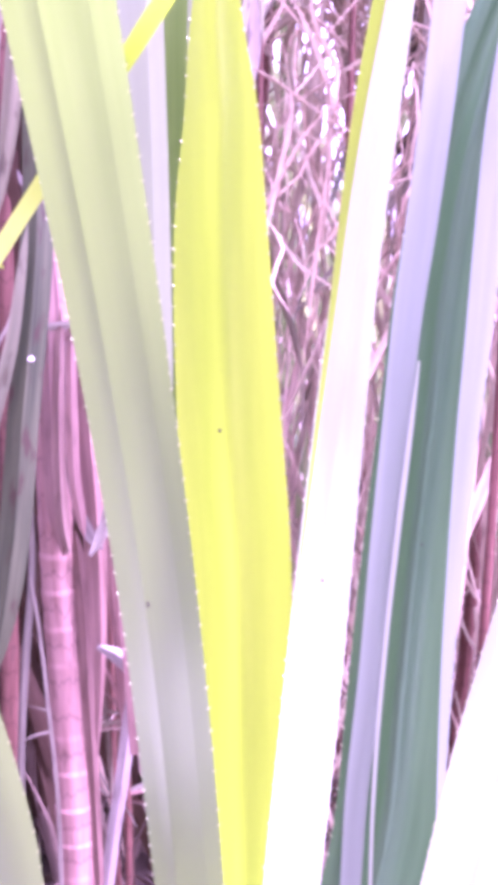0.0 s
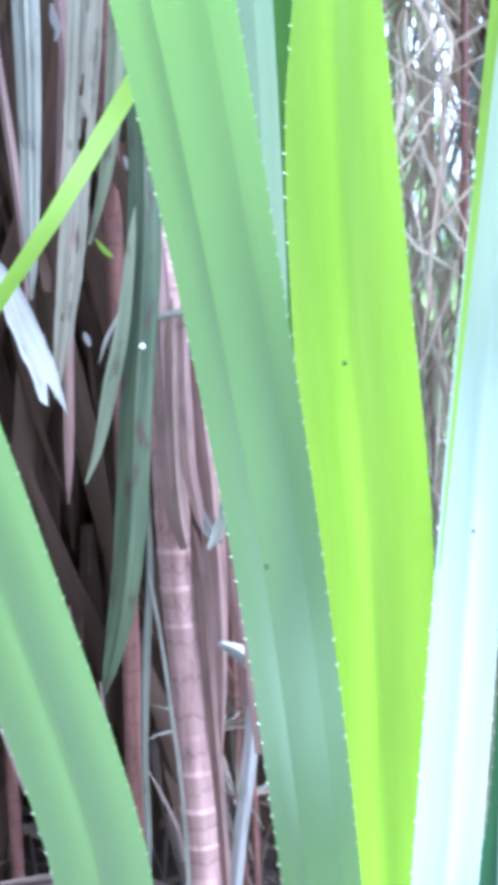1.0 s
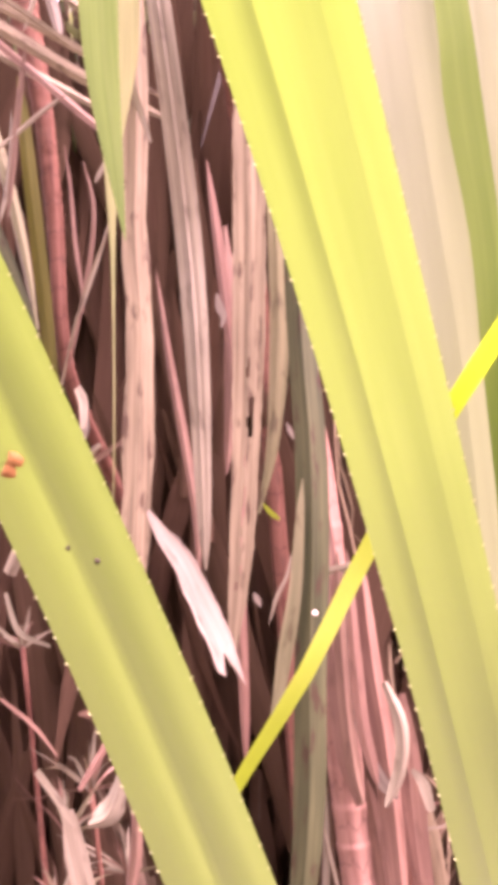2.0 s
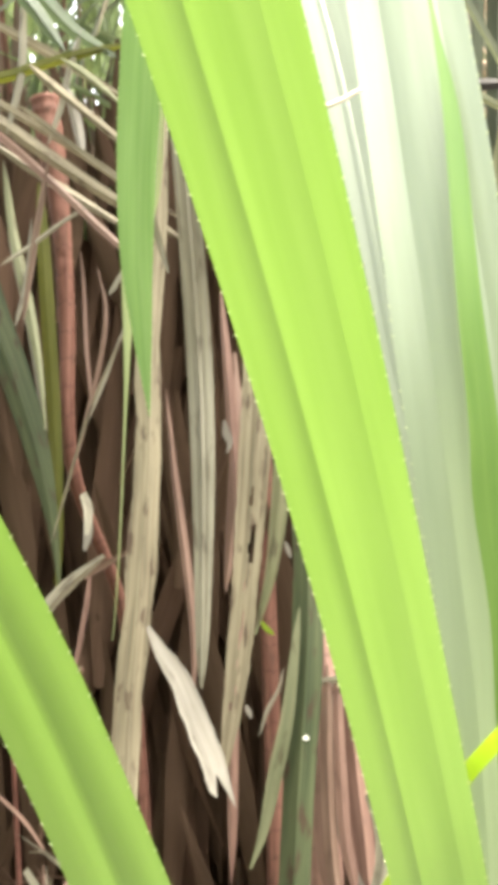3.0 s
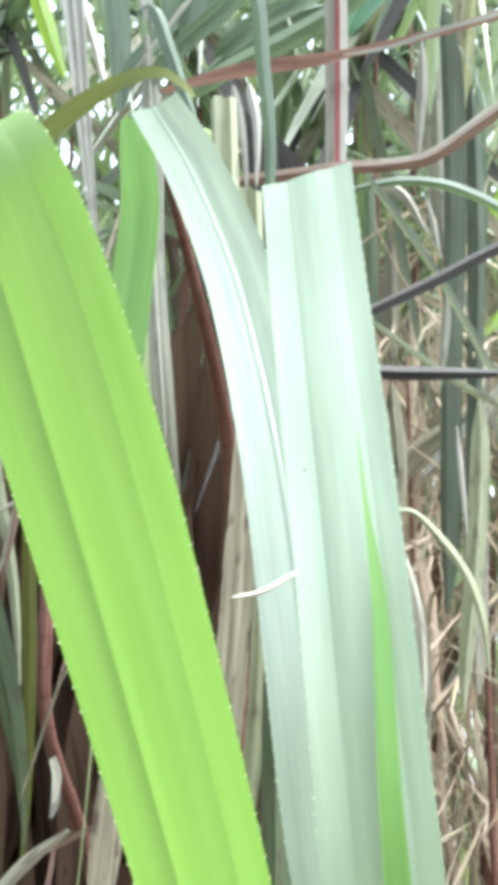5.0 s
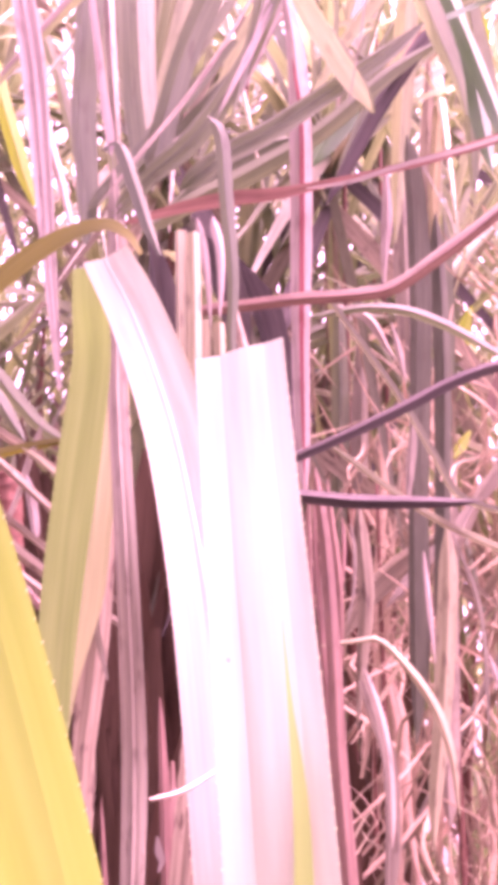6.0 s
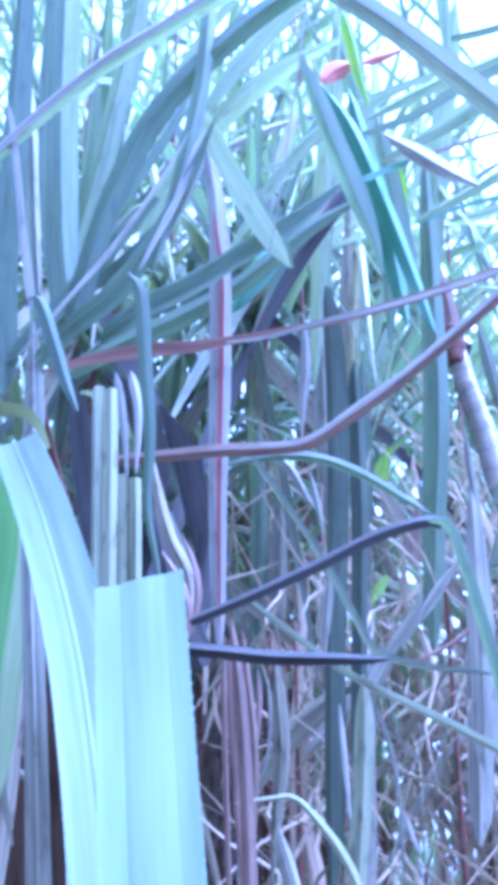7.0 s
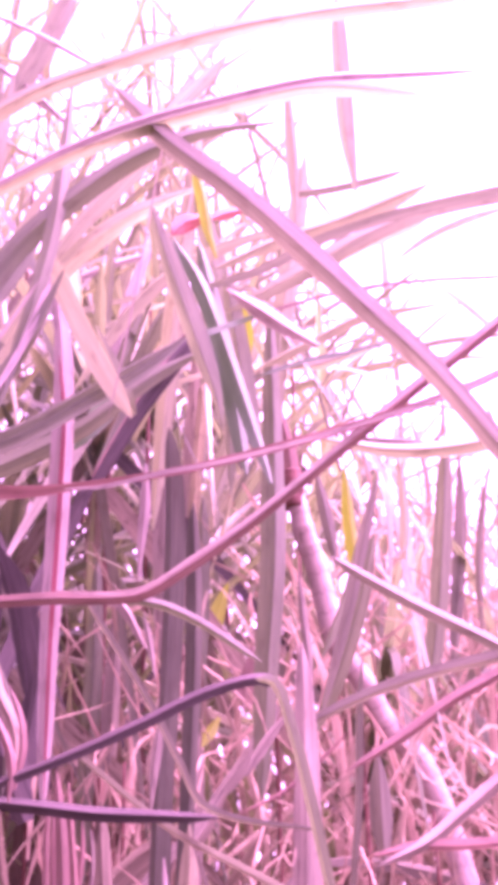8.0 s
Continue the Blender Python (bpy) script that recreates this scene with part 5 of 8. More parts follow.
leaf(shaded, "dry_leaf", PALE_DULL, [(-1.029, 2.46, 2.029, 0.004, 0), (-1.02, 2.46, 1.993, 0.0332, 0), (-0.997, 2.46, 1.89, 0.0331, 0), (-0.975, 2.46, 1.766, 0.0286, 0), (-0.959, 2.46, 1.654, 0.0175, 0), (-0.951, 2.46, 1.588, 0.0055, 0)], section=GUTTER, n=16, fold=0.6)
leaf(shaded, "dry_leaf", DRY, [(-1.113, 2.36, 2.33, 0.0019, 0), (-1.086, 2.36, 2.313, 0.0160, 0), (-1.01, 2.36, 2.266, 0.0190, 0), (-0.886, 2.36, 2.187, 0.0194, 0), (-0.761, 2.36, 2.098, 0.0168, 0), (-0.652, 2.36, 2.022, 0.0105, 0), (-0.614, 2.36, 1.996, 0.0013, 0)], section=GUTTER, n=16, fold=0.9)
leaf(shaded, "dry_leaf", DRY, [(-1.112, 2.36, 2.294, 0.0031, 0), (-1.085, 2.36, 2.278, 0.0256, 0), (-1.009, 2.36, 2.233, 0.0271, 0), (-0.886, 2.36, 2.142, 0.0266, 0), (-0.761, 2.36, 2.053, 0.0229, 0), (-0.652, 2.36, 1.984, 0.0145, 0), (-0.614, 2.36, 1.96, 0.0017, 0)], section=GUTTER, n=16, fold=0.9)
leaf(shaded, "dry_leaf", RUST, [(-1.112, 2.36, 2.278, 0.0019, 0), (-1.085, 2.36, 2.26, 0.0159, 0), (-1.009, 2.36, 2.21, 0.018, 0), (-0.885, 2.36, 2.097, 0.0166, 0), (-0.761, 2.36, 1.976, 0.0152, 0), (-0.697, 2.36, 1.921, 0.0086, 0), (-0.675, 2.36, 1.902, 0.001, 0)], section=GUTTER, n=16, fold=0.9)
leaf(shaded, "dry_leaf", OLIVE, [(-1.091, 2.36, 2.303, 0.0025, 0), (-1.061, 2.36, 2.305, 0.0205, 0), (-0.973, 2.36, 2.311, 0.0225, 0), (-0.9, 2.36, 2.325, 0.0201, 0), (-0.828, 2.36, 2.336, 0.0178, 0), (-0.733, 2.36, 2.344, 0.0088, 0), (-0.7, 2.36, 2.347, 0.0011, 0)], section=GUTTER, n=16, fold=0.9)
leaf(shaded, "dry_leaf", SHADY, [(-1.024, 2.36, 2.555, 0.0025, 0), (-1.002, 2.36, 2.54, 0.0206, 0), (-0.939, 2.36, 2.498, 0.0313, 0), (-0.877, 2.36, 2.427, 0.0323, 0), (-0.828, 2.36, 2.376, 0.0267, 0), (-0.768, 2.36, 2.336, 0.0133, 0), (-0.748, 2.36, 2.322, 0.0016, 0)], section=GUTTER, n=16, fold=0.9)
leaf(shaded, "dry_leaf", SHADY, [(-1.091, 2.36, 2.512, 0.0058, 0), (-1.065, 2.36, 2.523, 0.0482, 0), (-0.989, 2.36, 2.556, 0.0447, 0), (-0.922, 2.36, 2.596, 0.0349, 0), (-0.854, 2.36, 2.646, 0.0158, 0), (-0.831, 2.36, 2.664, 0.0019, 0)], section=GUTTER, n=16, fold=0.9)
leaf(shaded, "dry_leaf", PALE_DULL, [(-1.023, 2.36, 2.544, 0.0022, 0), (-1.015, 2.36, 2.559, 0.0183, 0), (-0.99, 2.36, 2.604, 0.0206, 0), (-0.954, 2.36, 2.671, 0.0183, 0), (-0.929, 2.36, 2.739, 0.0114, 0), (-0.921, 2.36, 2.763, 0.0014, 0)], section=GUTTER, n=16, fold=0.9)
leaf(shaded, "dry_leaf", PALE_DULL, [(-0.98, 2.36, 2.197, 0.0016, 0), (-0.972, 2.36, 2.228, 0.0135, 0), (-0.949, 2.36, 2.318, 0.018, 0), (-0.944, 2.36, 2.411, 0.0169, 0), (-0.941, 2.36, 2.48, 0.0091, 0), (-0.94, 2.36, 2.505, 0.0011, 0)], section=GUTTER, n=16, fold=0.9)
leaf(shaded, "dry_leaf", PALE_DULL, [(-0.894, 2.36, 2.168, 0.0011, 0), (-0.886, 2.36, 2.187, 0.0089, 0), (-0.865, 2.36, 2.242, 0.0133, 0), (-0.849, 2.36, 2.304, 0.0156, 0), (-0.828, 2.36, 2.365, 0.0111, 0), (-0.821, 2.36, 2.386, 0.0013, 0)], section=GUTTER, n=16, fold=0.9)
leaf(shaded, "dry_leaf", BLEACHED, [(-0.853, 2.36, 2.28, 0.0019, 0), (-0.849, 2.36, 2.264, 0.0155, 0), (-0.836, 2.36, 2.217, 0.0221, 0), (-0.824, 2.36, 2.158, 0.0154, 0), (-0.82, 2.36, 2.137, 0.0018, 0)], section=GUTTER, n=16, fold=0.9)
leaf(shaded, "dry_leaf", PALE_DULL, [(-0.997, 2.36, 1.942, 0.0007, 0), (-0.98, 2.36, 1.951, 0.0055, 0), (-0.932, 2.36, 1.976, 0.0088, 0), (-0.873, 2.36, 2.012, 0.0088, 0), (-0.828, 2.36, 2.035, 0.0066, 0), (-0.812, 2.36, 2.043, 0.0008, 0)], section=GUTTER, n=16, fold=0.9)
leaf(shaded, "dry_leaf", PALE_DULL, [(-0.929, 2.36, 2.03, 0.0008, 0), (-0.932, 2.36, 1.999, 0.0066, 0), (-0.943, 2.36, 1.91, 0.011, 0), (-0.961, 2.36, 1.844, 0.0088, 0), (-0.967, 2.36, 1.821, 0.0011, 0)], section=GUTTER, n=16, fold=0.9)
leaf(shaded, "dry_leaf", RUST, [(-0.89, 2.36, 2.148, 0.0011, 0), (-0.898, 2.36, 2.109, 0.0089, 0), (-0.92, 2.36, 1.998, 0.0133, 0), (-0.943, 2.36, 1.866, 0.0088, 0), (-0.951, 2.36, 1.819, 0.0011, 0)], section=GUTTER, n=16, fold=0.9)
leaf(shaded, "dry_leaf", PALE_DULL, [(-1.047, 2.36, 2.693, 0.0019, 0), (-1.029, 2.36, 2.693, 0.0161, 0), (-0.979, 2.36, 2.692, 0.0183, 0), (-0.929, 2.36, 2.697, 0.0114, 0), (-0.912, 2.36, 2.699, 0.0014, 0)], section=GUTTER, n=16, fold=0.9)
leaf(shaded, "dry_leaf", DRY, [(-0.899, 2.36, 1.403, 0.0008, 0), (-0.879, 2.36, 1.464, 0.0064, 0), (-0.822, 2.36, 1.639, 0.0097, 0), (-0.765, 2.36, 1.759, 0.0090, 0), (-0.72, 2.36, 1.836, 0.0052, 0), (-0.704, 2.36, 1.862, 0.0006, 0)], section=GUTTER, n=16, fold=0.9)
leaf(shaded, "dry_leaf", PALE_DULL, [(-0.742, 2.36, 1.811, 0.0006, 0), (-0.754, 2.36, 1.783, 0.0054, 0), (-0.788, 2.36, 1.703, 0.0086, 0), (-0.822, 2.36, 1.634, 0.0064, 0), (-0.834, 2.36, 1.61, 0.0008, 0)], section=GUTTER, n=16, fold=0.9)
leaf(shaded, "dry_leaf", DRY, [(-0.921, 2.340, 2.322, 0.0020, 0), (-0.903, 2.340, 2.304, 0.0140, 0), (-0.826, 2.340, 2.235, 0.0160, 0), (-0.739, 2.340, 2.158, 0.0140, 0), (-0.689, 2.340, 2.111, 0.0020, 0)], section=GUTTER, n=16, fold=0.9)
leaf(shaded, "dry_leaf", GREYGREEN, [(-0.860, 2.350, 2.330, 0.0020, 0), (-0.836, 2.350, 2.314, 0.0120, 0), (-0.789, 2.350, 2.276, 0.0140, 0), (-0.732, 2.350, 2.223, 0.0040, 0)], section=GUTTER, n=16, fold=0.9)
leaf(shaded, "dry_leaf", DRY, [(-0.945, 2.330, 2.244, 0.0020, 0), (-0.915, 2.330, 2.222, 0.0100, 0), (-0.822, 2.330, 2.145, 0.0120, 0), (-0.736, 2.330, 2.077, 0.0110, 0), (-0.674, 2.330, 2.033, 0.0020, 0)], section=GUTTER, n=16, fold=0.9)
leaf(shaded, "leaf", SHADY, [(-0.972, 2.320, 2.517, 0.0040, 0), (-0.950, 2.320, 2.483, 0.0260, 0), (-0.899, 2.320, 2.419, 0.0300, 0), (-0.858, 2.320, 2.360, 0.0200, 0), (-0.838, 2.320, 2.333, 0.0030, 0)], "grey-green leaf crossing the dead ones", section=GUTTER, n=16, fold=0.9)
leaf(shaded, "dry_leaf", DRY, [(-1.075, 2.400, 2.467, 0.0040, 0), (-0.987, 2.400, 2.411, 0.0200, 0), (-0.888, 2.400, 2.348, 0.0220, 0), (-0.763, 2.400, 2.264, 0.0120, 0)], section=GUTTER, n=16, fold=0.9)
leaf(shaded, "dry_leaf", DRY, [(-1.073, 2.400, 2.228, 0.0040, 0), (-0.973, 2.400, 2.155, 0.0160, 0), (-0.864, 2.400, 2.081, 0.0200, 0), (-0.752, 2.400, 2.007, 0.0100, 0)], section=GUTTER, n=16, fold=0.9)
leaf(shaded, "dry_leaf", PALE_DULL, [(-0.771, 2.360, 1.871, 0.0030, 0), (-0.762, 2.360, 1.884, 0.0100, 0), (-0.748, 2.360, 1.905, 0.0090, 0), (-0.740, 2.360, 1.924, 0.0020, 0)], section=FLAT, n=8, fold=0.6)
leaf(shaded, "dry_leaf", RUST, [(-0.889, 2.500, 1.987, 0.0020, 0), (-0.883, 2.500, 1.894, 0.0080, 0), (-0.881, 2.500, 1.802, 0.0090, 0), (-0.873, 2.500, 1.710, 0.0070, 0), (-0.871, 2.500, 1.653, 0.0020, 0)], section=GUTTER, n=16, fold=0.9)
leaf(shaded, "dry_leaf", RUST, [(-0.852, 2.500, 1.950, 0.0020, 0), (-0.836, 2.500, 1.869, 0.0080, 0), (-0.846, 2.500, 1.778, 0.0100, 0), (-0.883, 2.500, 1.642, 0.0080, 0), (-0.908, 2.500, 1.551, 0.0020, 0)], section=GUTTER, n=16, fold=0.9)

# ---------------------------------------------------------------- loose dead leaves low down
fallen(None, "dead_leaf", PALE_DULL, [(-0.91, 2.2, 1.179, 0.0238, 0), (-0.859, 2.193, 1.259, 0.0256, 0), (-0.808, 2.185, 1.318, 0.0235, 0), (-0.763, 2.178, 1.355, 0.0194, 0), (-0.71, 2.17, 1.392, 0.0077, 0)], section=GUTTER, n=12, fold=1.0, ragged=0.15)
fallen(None, "dead_leaf", RUST, [(-0.771, 2.22, 1.35, 0.0099, 0), (-0.727, 2.205, 1.372, 0.0118, 0), (-0.674, 2.19, 1.397, 0.0077, 0)], section=FLAT, n=12, fold=1.0, ragged=0.15)
fallen(None, "dead_leaf", RUST, [(-0.769, 2.24, 1.353, 0.01, 0), (-0.775, 2.23, 1.295, 0.0159, 0), (-0.791, 2.22, 1.2, 0.0118, 0), (-0.794, 2.21, 1.163, 0.0078, 0)], section=GUTTER, n=12, fold=1.0, ragged=0.15)
fallen(None, "dead_leaf", PALE_DULL, [(-0.804, 2.3, 1.499, 0.0145, 0), (-0.787, 2.285, 1.469, 0.0185, 0), (-0.784, 2.27, 1.424, 0.0082, 0)], section=FLAT, n=12, fold=1.0, ragged=0.15)
fallen(None, "dead_leaf", RUST, [(-0.819, 2.2, 1.164, 0.0098, 0), (-0.785, 2.185, 1.173, 0.0213, 0), (-0.753, 2.17, 1.201, 0.0077, 0)], section=GUTTER, n=12, fold=1.0, ragged=0.15)
fallen(None, "dead_leaf", PALE_DULL, [(-0.825, 2.2, 0.776, 0.0193, 0), (-0.814, 2.193, 0.714, 0.0424, 0), (-0.798, 2.185, 0.637, 0.0442, 0), (-0.79, 2.178, 0.551, 0.0327, 0), (-0.772, 2.17, 0.446, 0.0153, 0)], section=FLAT, n=12, fold=1.0, ragged=0.15)
fallen(None, "dead_leaf", PALE_DULL, [(-0.71, 2.2, 0.867, 0.0209, 0), (-0.727, 2.19, 0.812, 0.0323, 0), (-0.747, 2.18, 0.771, 0.036, 0), (-0.775, 2.17, 0.76, 0.0095, 0)], section=GUTTER, n=12, fold=1.0, ragged=0.15)
fallen(None, "dead_leaf", BLEACHED, [(-0.892, 2.15, 0.602, 0.0096, 0), (-0.805, 2.14, 0.593, 0.0132, 0), (-0.741, 2.13, 0.585, 0.0112, 0), (-0.684, 2.12, 0.586, 0.0055, 0)], section=FLAT, n=12, fold=1.0, ragged=0.15)
fallen(None, "dead_leaf", RUST, [(-0.699, 2.2, 0.652, 0.0153, 0), (-0.691, 2.19, 0.568, 0.0305, 0), (-0.685, 2.18, 0.483, 0.0304, 0), (-0.68, 2.17, 0.39, 0.0228, 0)], section=GUTTER, n=12, fold=1.0, ragged=0.15)
fallen(None, "dead_leaf", PALE_DULL, [(-0.621, 2.22, 0.606, 0.0134, 0), (-0.604, 2.21, 0.541, 0.0305, 0), (-0.591, 2.2, 0.457, 0.0323, 0), (-0.586, 2.19, 0.364, 0.0228, 0)], section=FLAT, n=12, fold=1.0, ragged=0.15)
fallen(None, "dead_leaf", RUST, [(-0.72, 2.25, 0.76, 0.0117, 0), (-0.722, 2.24, 0.688, 0.0195, 0), (-0.739, 2.23, 0.601, 0.0176, 0), (-0.768, 2.22, 0.484, 0.0196, 0)], section=GUTTER, n=12, fold=1.0, ragged=0.15)
fallen(None, "dead_leaf", PALE_DULL, [(-0.88, 2.2, 0.841, 0.0136, 0), (-0.835, 2.185, 0.795, 0.0154, 0), (-0.801, 2.17, 0.76, 0.0095, 0)], section=FLAT, n=12, fold=1.0, ragged=0.15)
fallen(None, "dead_leaf", RUST, [(-0.775, 2.25, 0.945, 0.0156, 0), (-0.786, 2.235, 0.929, 0.0253, 0), (-0.805, 2.22, 0.933, 0.0077, 0)], section=GUTTER, n=12, fold=1.0, ragged=0.15)
fallen(None, "dead_leaf", RUST, [(-0.935, 2.25, 0.467, 0.0142, 0), (-0.876, 2.235, 0.537, 0.014, 0), (-0.808, 2.22, 0.605, 0.0098, 0)], section=FLAT, n=12, fold=1.0, ragged=0.15)
fallen(None, "dead_leaf", BLEACHED, [(-0.32, 2.5, 0.528, 0.0063, 0), (-0.283, 2.49, 0.517, 0.0229, 0), (-0.247, 2.48, 0.491, 0.0206, 0), (-0.221, 2.47, 0.469, 0.0103, 0)], section=GUTTER, n=12, fold=1.0, ragged=0.15)
fallen(None, "dead_leaf", PALE_DULL, [(-0.282, 2.48, 0.776, 0.0082, 0), (-0.262, 2.465, 0.759, 0.0204, 0), (-0.246, 2.45, 0.711, 0.0142, 0)], section=FLAT, n=12, fold=1.0, ragged=0.15)
fallen(None, "dead_leaf", PALE_DULL, [(-0.315, 2.45, 0.939, 0.0121, 0), (-0.289, 2.443, 0.868, 0.0242, 0), (-0.291, 2.435, 0.798, 0.0262, 0), (-0.308, 2.428, 0.749, 0.0201, 0), (-0.322, 2.42, 0.726, 0.006, 0)], section=GUTTER, n=12, fold=1.0, ragged=0.15)
fallen(None, "dead_leaf", RUST, [(-0.295, 2.5, 0.908, 0.0145, 0), (-0.278, 2.492, 0.784, 0.0248, 0), (-0.273, 2.485, 0.659, 0.0248, 0), (-0.26, 2.478, 0.513, 0.0206, 0), (-0.242, 2.47, 0.325, 0.0186, 0)], section=FLAT, n=12, fold=1.0, ragged=0.15)
fallen(None, "dead_leaf", PALE_DULL, [(-0.246, 2.45, 0.508, 0.0081, 0), (-0.216, 2.435, 0.483, 0.0141, 0), (-0.184, 2.42, 0.458, 0.008, 0)], section=GUTTER, n=12, fold=1.0, ragged=0.15)
fallen(None, "dead_leaf", PALE_DULL, [(-1.025, 2.4, 1.126, 0.0086, 0), (-0.993, 2.385, 1.053, 0.0128, 0), (-0.923, 2.37, 1.027, 0.0052, 0)], section=FLAT, n=12, fold=1.0, ragged=0.15)
fallen(None, "dead_leaf", RUST, [(-1.051, 2.4, 0.922, 0.0086, 0), (-0.976, 2.385, 0.871, 0.0127, 0), (-0.925, 2.37, 0.823, 0.0063, 0)], section=GUTTER, n=12, fold=1.0, ragged=0.15)
fallen(None, "dead_leaf", PALE_DULL, [(-0.911, 2.35, 0.734, 0.0125, 0), (-0.885, 2.335, 0.678, 0.0185, 0), (-0.861, 2.32, 0.604, 0.0183, 0)], section=FLAT, n=12, fold=1.0, ragged=0.15)
fallen(None, "dead_leaf", RUST, [(-0.807, 2.35, 0.859, 0.0102, 0), (-0.837, 2.335, 0.812, 0.0143, 0), (-0.86, 2.32, 0.775, 0.0081, 0)], section=GUTTER, n=12, fold=1.0, ragged=0.15)
fallen(None, "dead_leaf", PALE_DULL, [(-0.802, 2.35, 0.767, 0.0102, 0), (-0.82, 2.335, 0.73, 0.0347, 0), (-0.842, 2.32, 0.714, 0.0102, 0)], section=FLAT, n=12, fold=1.0, ragged=0.15)
fallen(None, "dead_leaf", RUST, [(-0.75, 2.3, 0.742, 0.0119, 0), (-0.749, 2.285, 0.678, 0.0257, 0), (-0.758, 2.27, 0.614, 0.0196, 0)], section=GUTTER, n=12, fold=1.0, ragged=0.15)

# ---------------------------------------------------------------- tufts of thin dead leaves near the ground
tuft((-1.013, 2.7, 0.662), 70)
tuft((-1.004, 2.5, 0.499), 71)
tuft((-0.838, 2.45, 0.384), 72)
tuft((-0.983, 2.8, 0.453), 73)
tuft((-0.307, 2.7, 0.313), 74)
tuft((-1.258, 2.9, 0.937), 75)
tuft((-1.025, 2.6, 0.6), 76)
tuft((-0.362, 2.8, 0.552), 77)
tuft((-0.339, 2.75, 0.096), 78)
tuft((-0.399, 2.8, 0.225), 79)

# ---------------------------------------------------------------- pale ringed stem and crossing leaves of the open side
open_side = plant("screw_pine", (0.496, 2.9, 0), "leaning screw pine with a pale ringed stem and tangled leaves", "plant", "screw pines")
stem(open_side, "trunk", PALE_STEM, [(0.796, 3.1, -0.5, 0.034), (0.666, 3.1, 1.2, 0.032), (0.432, 3.04, 2.386, 0.028), (0.364, 3.02, 2.461, 0.027), (0.309, 3.0, 2.564, 0.027), (0.249, 2.98, 2.656, 0.027), (0.208, 2.95, 2.83, 0.027), (0.175, 2.92, 2.937, 0.026), (0.16, 2.9, 3.033, 0.018)], "pale ringed stem", rings=0.05, n=420, sides=14)
leaf(open_side, "dry_leaf", RUST, [(0.128, 2.9, 3.253, 0.0017, 0), (0.133, 2.9, 3.22, 0.0142, 0), (0.148, 2.913, 3.131, 0.0366, 0), (0.157, 2.927, 3.045, 0.0419, 0), (0.169, 2.94, 2.989, 0.0195, 0), (0.173, 2.94, 2.968, 0.0023, 0)], section=GUTTER, n=18, fold=1.0)
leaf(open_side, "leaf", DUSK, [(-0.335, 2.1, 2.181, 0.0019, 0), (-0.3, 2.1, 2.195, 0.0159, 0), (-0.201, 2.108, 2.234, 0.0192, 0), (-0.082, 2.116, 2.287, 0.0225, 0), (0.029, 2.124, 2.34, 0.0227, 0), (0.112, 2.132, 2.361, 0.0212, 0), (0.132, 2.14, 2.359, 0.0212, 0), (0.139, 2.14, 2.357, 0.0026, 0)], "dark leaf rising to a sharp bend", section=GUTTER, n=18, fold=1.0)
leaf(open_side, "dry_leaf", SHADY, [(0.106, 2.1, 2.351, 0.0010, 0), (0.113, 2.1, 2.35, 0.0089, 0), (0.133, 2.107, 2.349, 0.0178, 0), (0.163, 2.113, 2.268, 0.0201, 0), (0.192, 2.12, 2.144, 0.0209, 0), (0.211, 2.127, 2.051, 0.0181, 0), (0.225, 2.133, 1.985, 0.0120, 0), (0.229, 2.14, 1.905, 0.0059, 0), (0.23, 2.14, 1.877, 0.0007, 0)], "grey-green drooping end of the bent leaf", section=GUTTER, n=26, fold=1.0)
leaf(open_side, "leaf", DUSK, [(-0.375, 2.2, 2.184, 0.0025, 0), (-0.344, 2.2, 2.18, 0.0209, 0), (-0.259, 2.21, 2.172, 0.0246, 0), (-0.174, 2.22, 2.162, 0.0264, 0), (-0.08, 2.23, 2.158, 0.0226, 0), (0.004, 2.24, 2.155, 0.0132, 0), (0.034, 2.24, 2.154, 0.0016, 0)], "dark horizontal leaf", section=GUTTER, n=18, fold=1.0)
leaf(open_side, "dry_leaf", DIM, [(-0.26, 2.38, 2.622, 0.0014, 0), (-0.236, 2.38, 2.584, 0.0113, 0), (-0.17, 2.387, 2.481, 0.0139, 0), (-0.112, 2.393, 2.388, 0.0151, 0), (-0.051, 2.4, 2.271, 0.0161, 0), (-0.016, 2.407, 2.205, 0.0159, 0), (0.049, 2.413, 2.177, 0.0132, 0), (0.169, 2.42, 2.159, 0.0079, 0), (0.21, 2.42, 2.152, 0.0009, 0)], section=GUTTER, n=26, fold=1.0)
leaf(open_side, "dry_leaf", GREYGREEN, [(-0.236, 2.27, 2.285, 0.0011, 0), (-0.204, 2.27, 2.259, 0.0094, 0), (-0.115, 2.277, 2.187, 0.0124, 0), (-0.039, 2.283, 2.133, 0.0138, 0), (0.055, 2.29, 2.085, 0.0151, 0), (0.147, 2.297, 2.037, 0.0165, 0), (0.236, 2.303, 1.987, 0.0162, 0), (0.323, 2.31, 1.934, 0.0131, 0), (0.353, 2.31, 1.916, 0.0016, 0)], "thin dry leaf slanting down", section=GUTTER, n=26, fold=1.0)
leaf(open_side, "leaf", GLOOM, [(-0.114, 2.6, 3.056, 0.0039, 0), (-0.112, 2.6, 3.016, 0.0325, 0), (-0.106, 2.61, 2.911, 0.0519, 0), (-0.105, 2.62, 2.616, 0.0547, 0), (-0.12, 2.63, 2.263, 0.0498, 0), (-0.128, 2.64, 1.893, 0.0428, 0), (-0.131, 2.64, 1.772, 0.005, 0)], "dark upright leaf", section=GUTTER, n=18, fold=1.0)
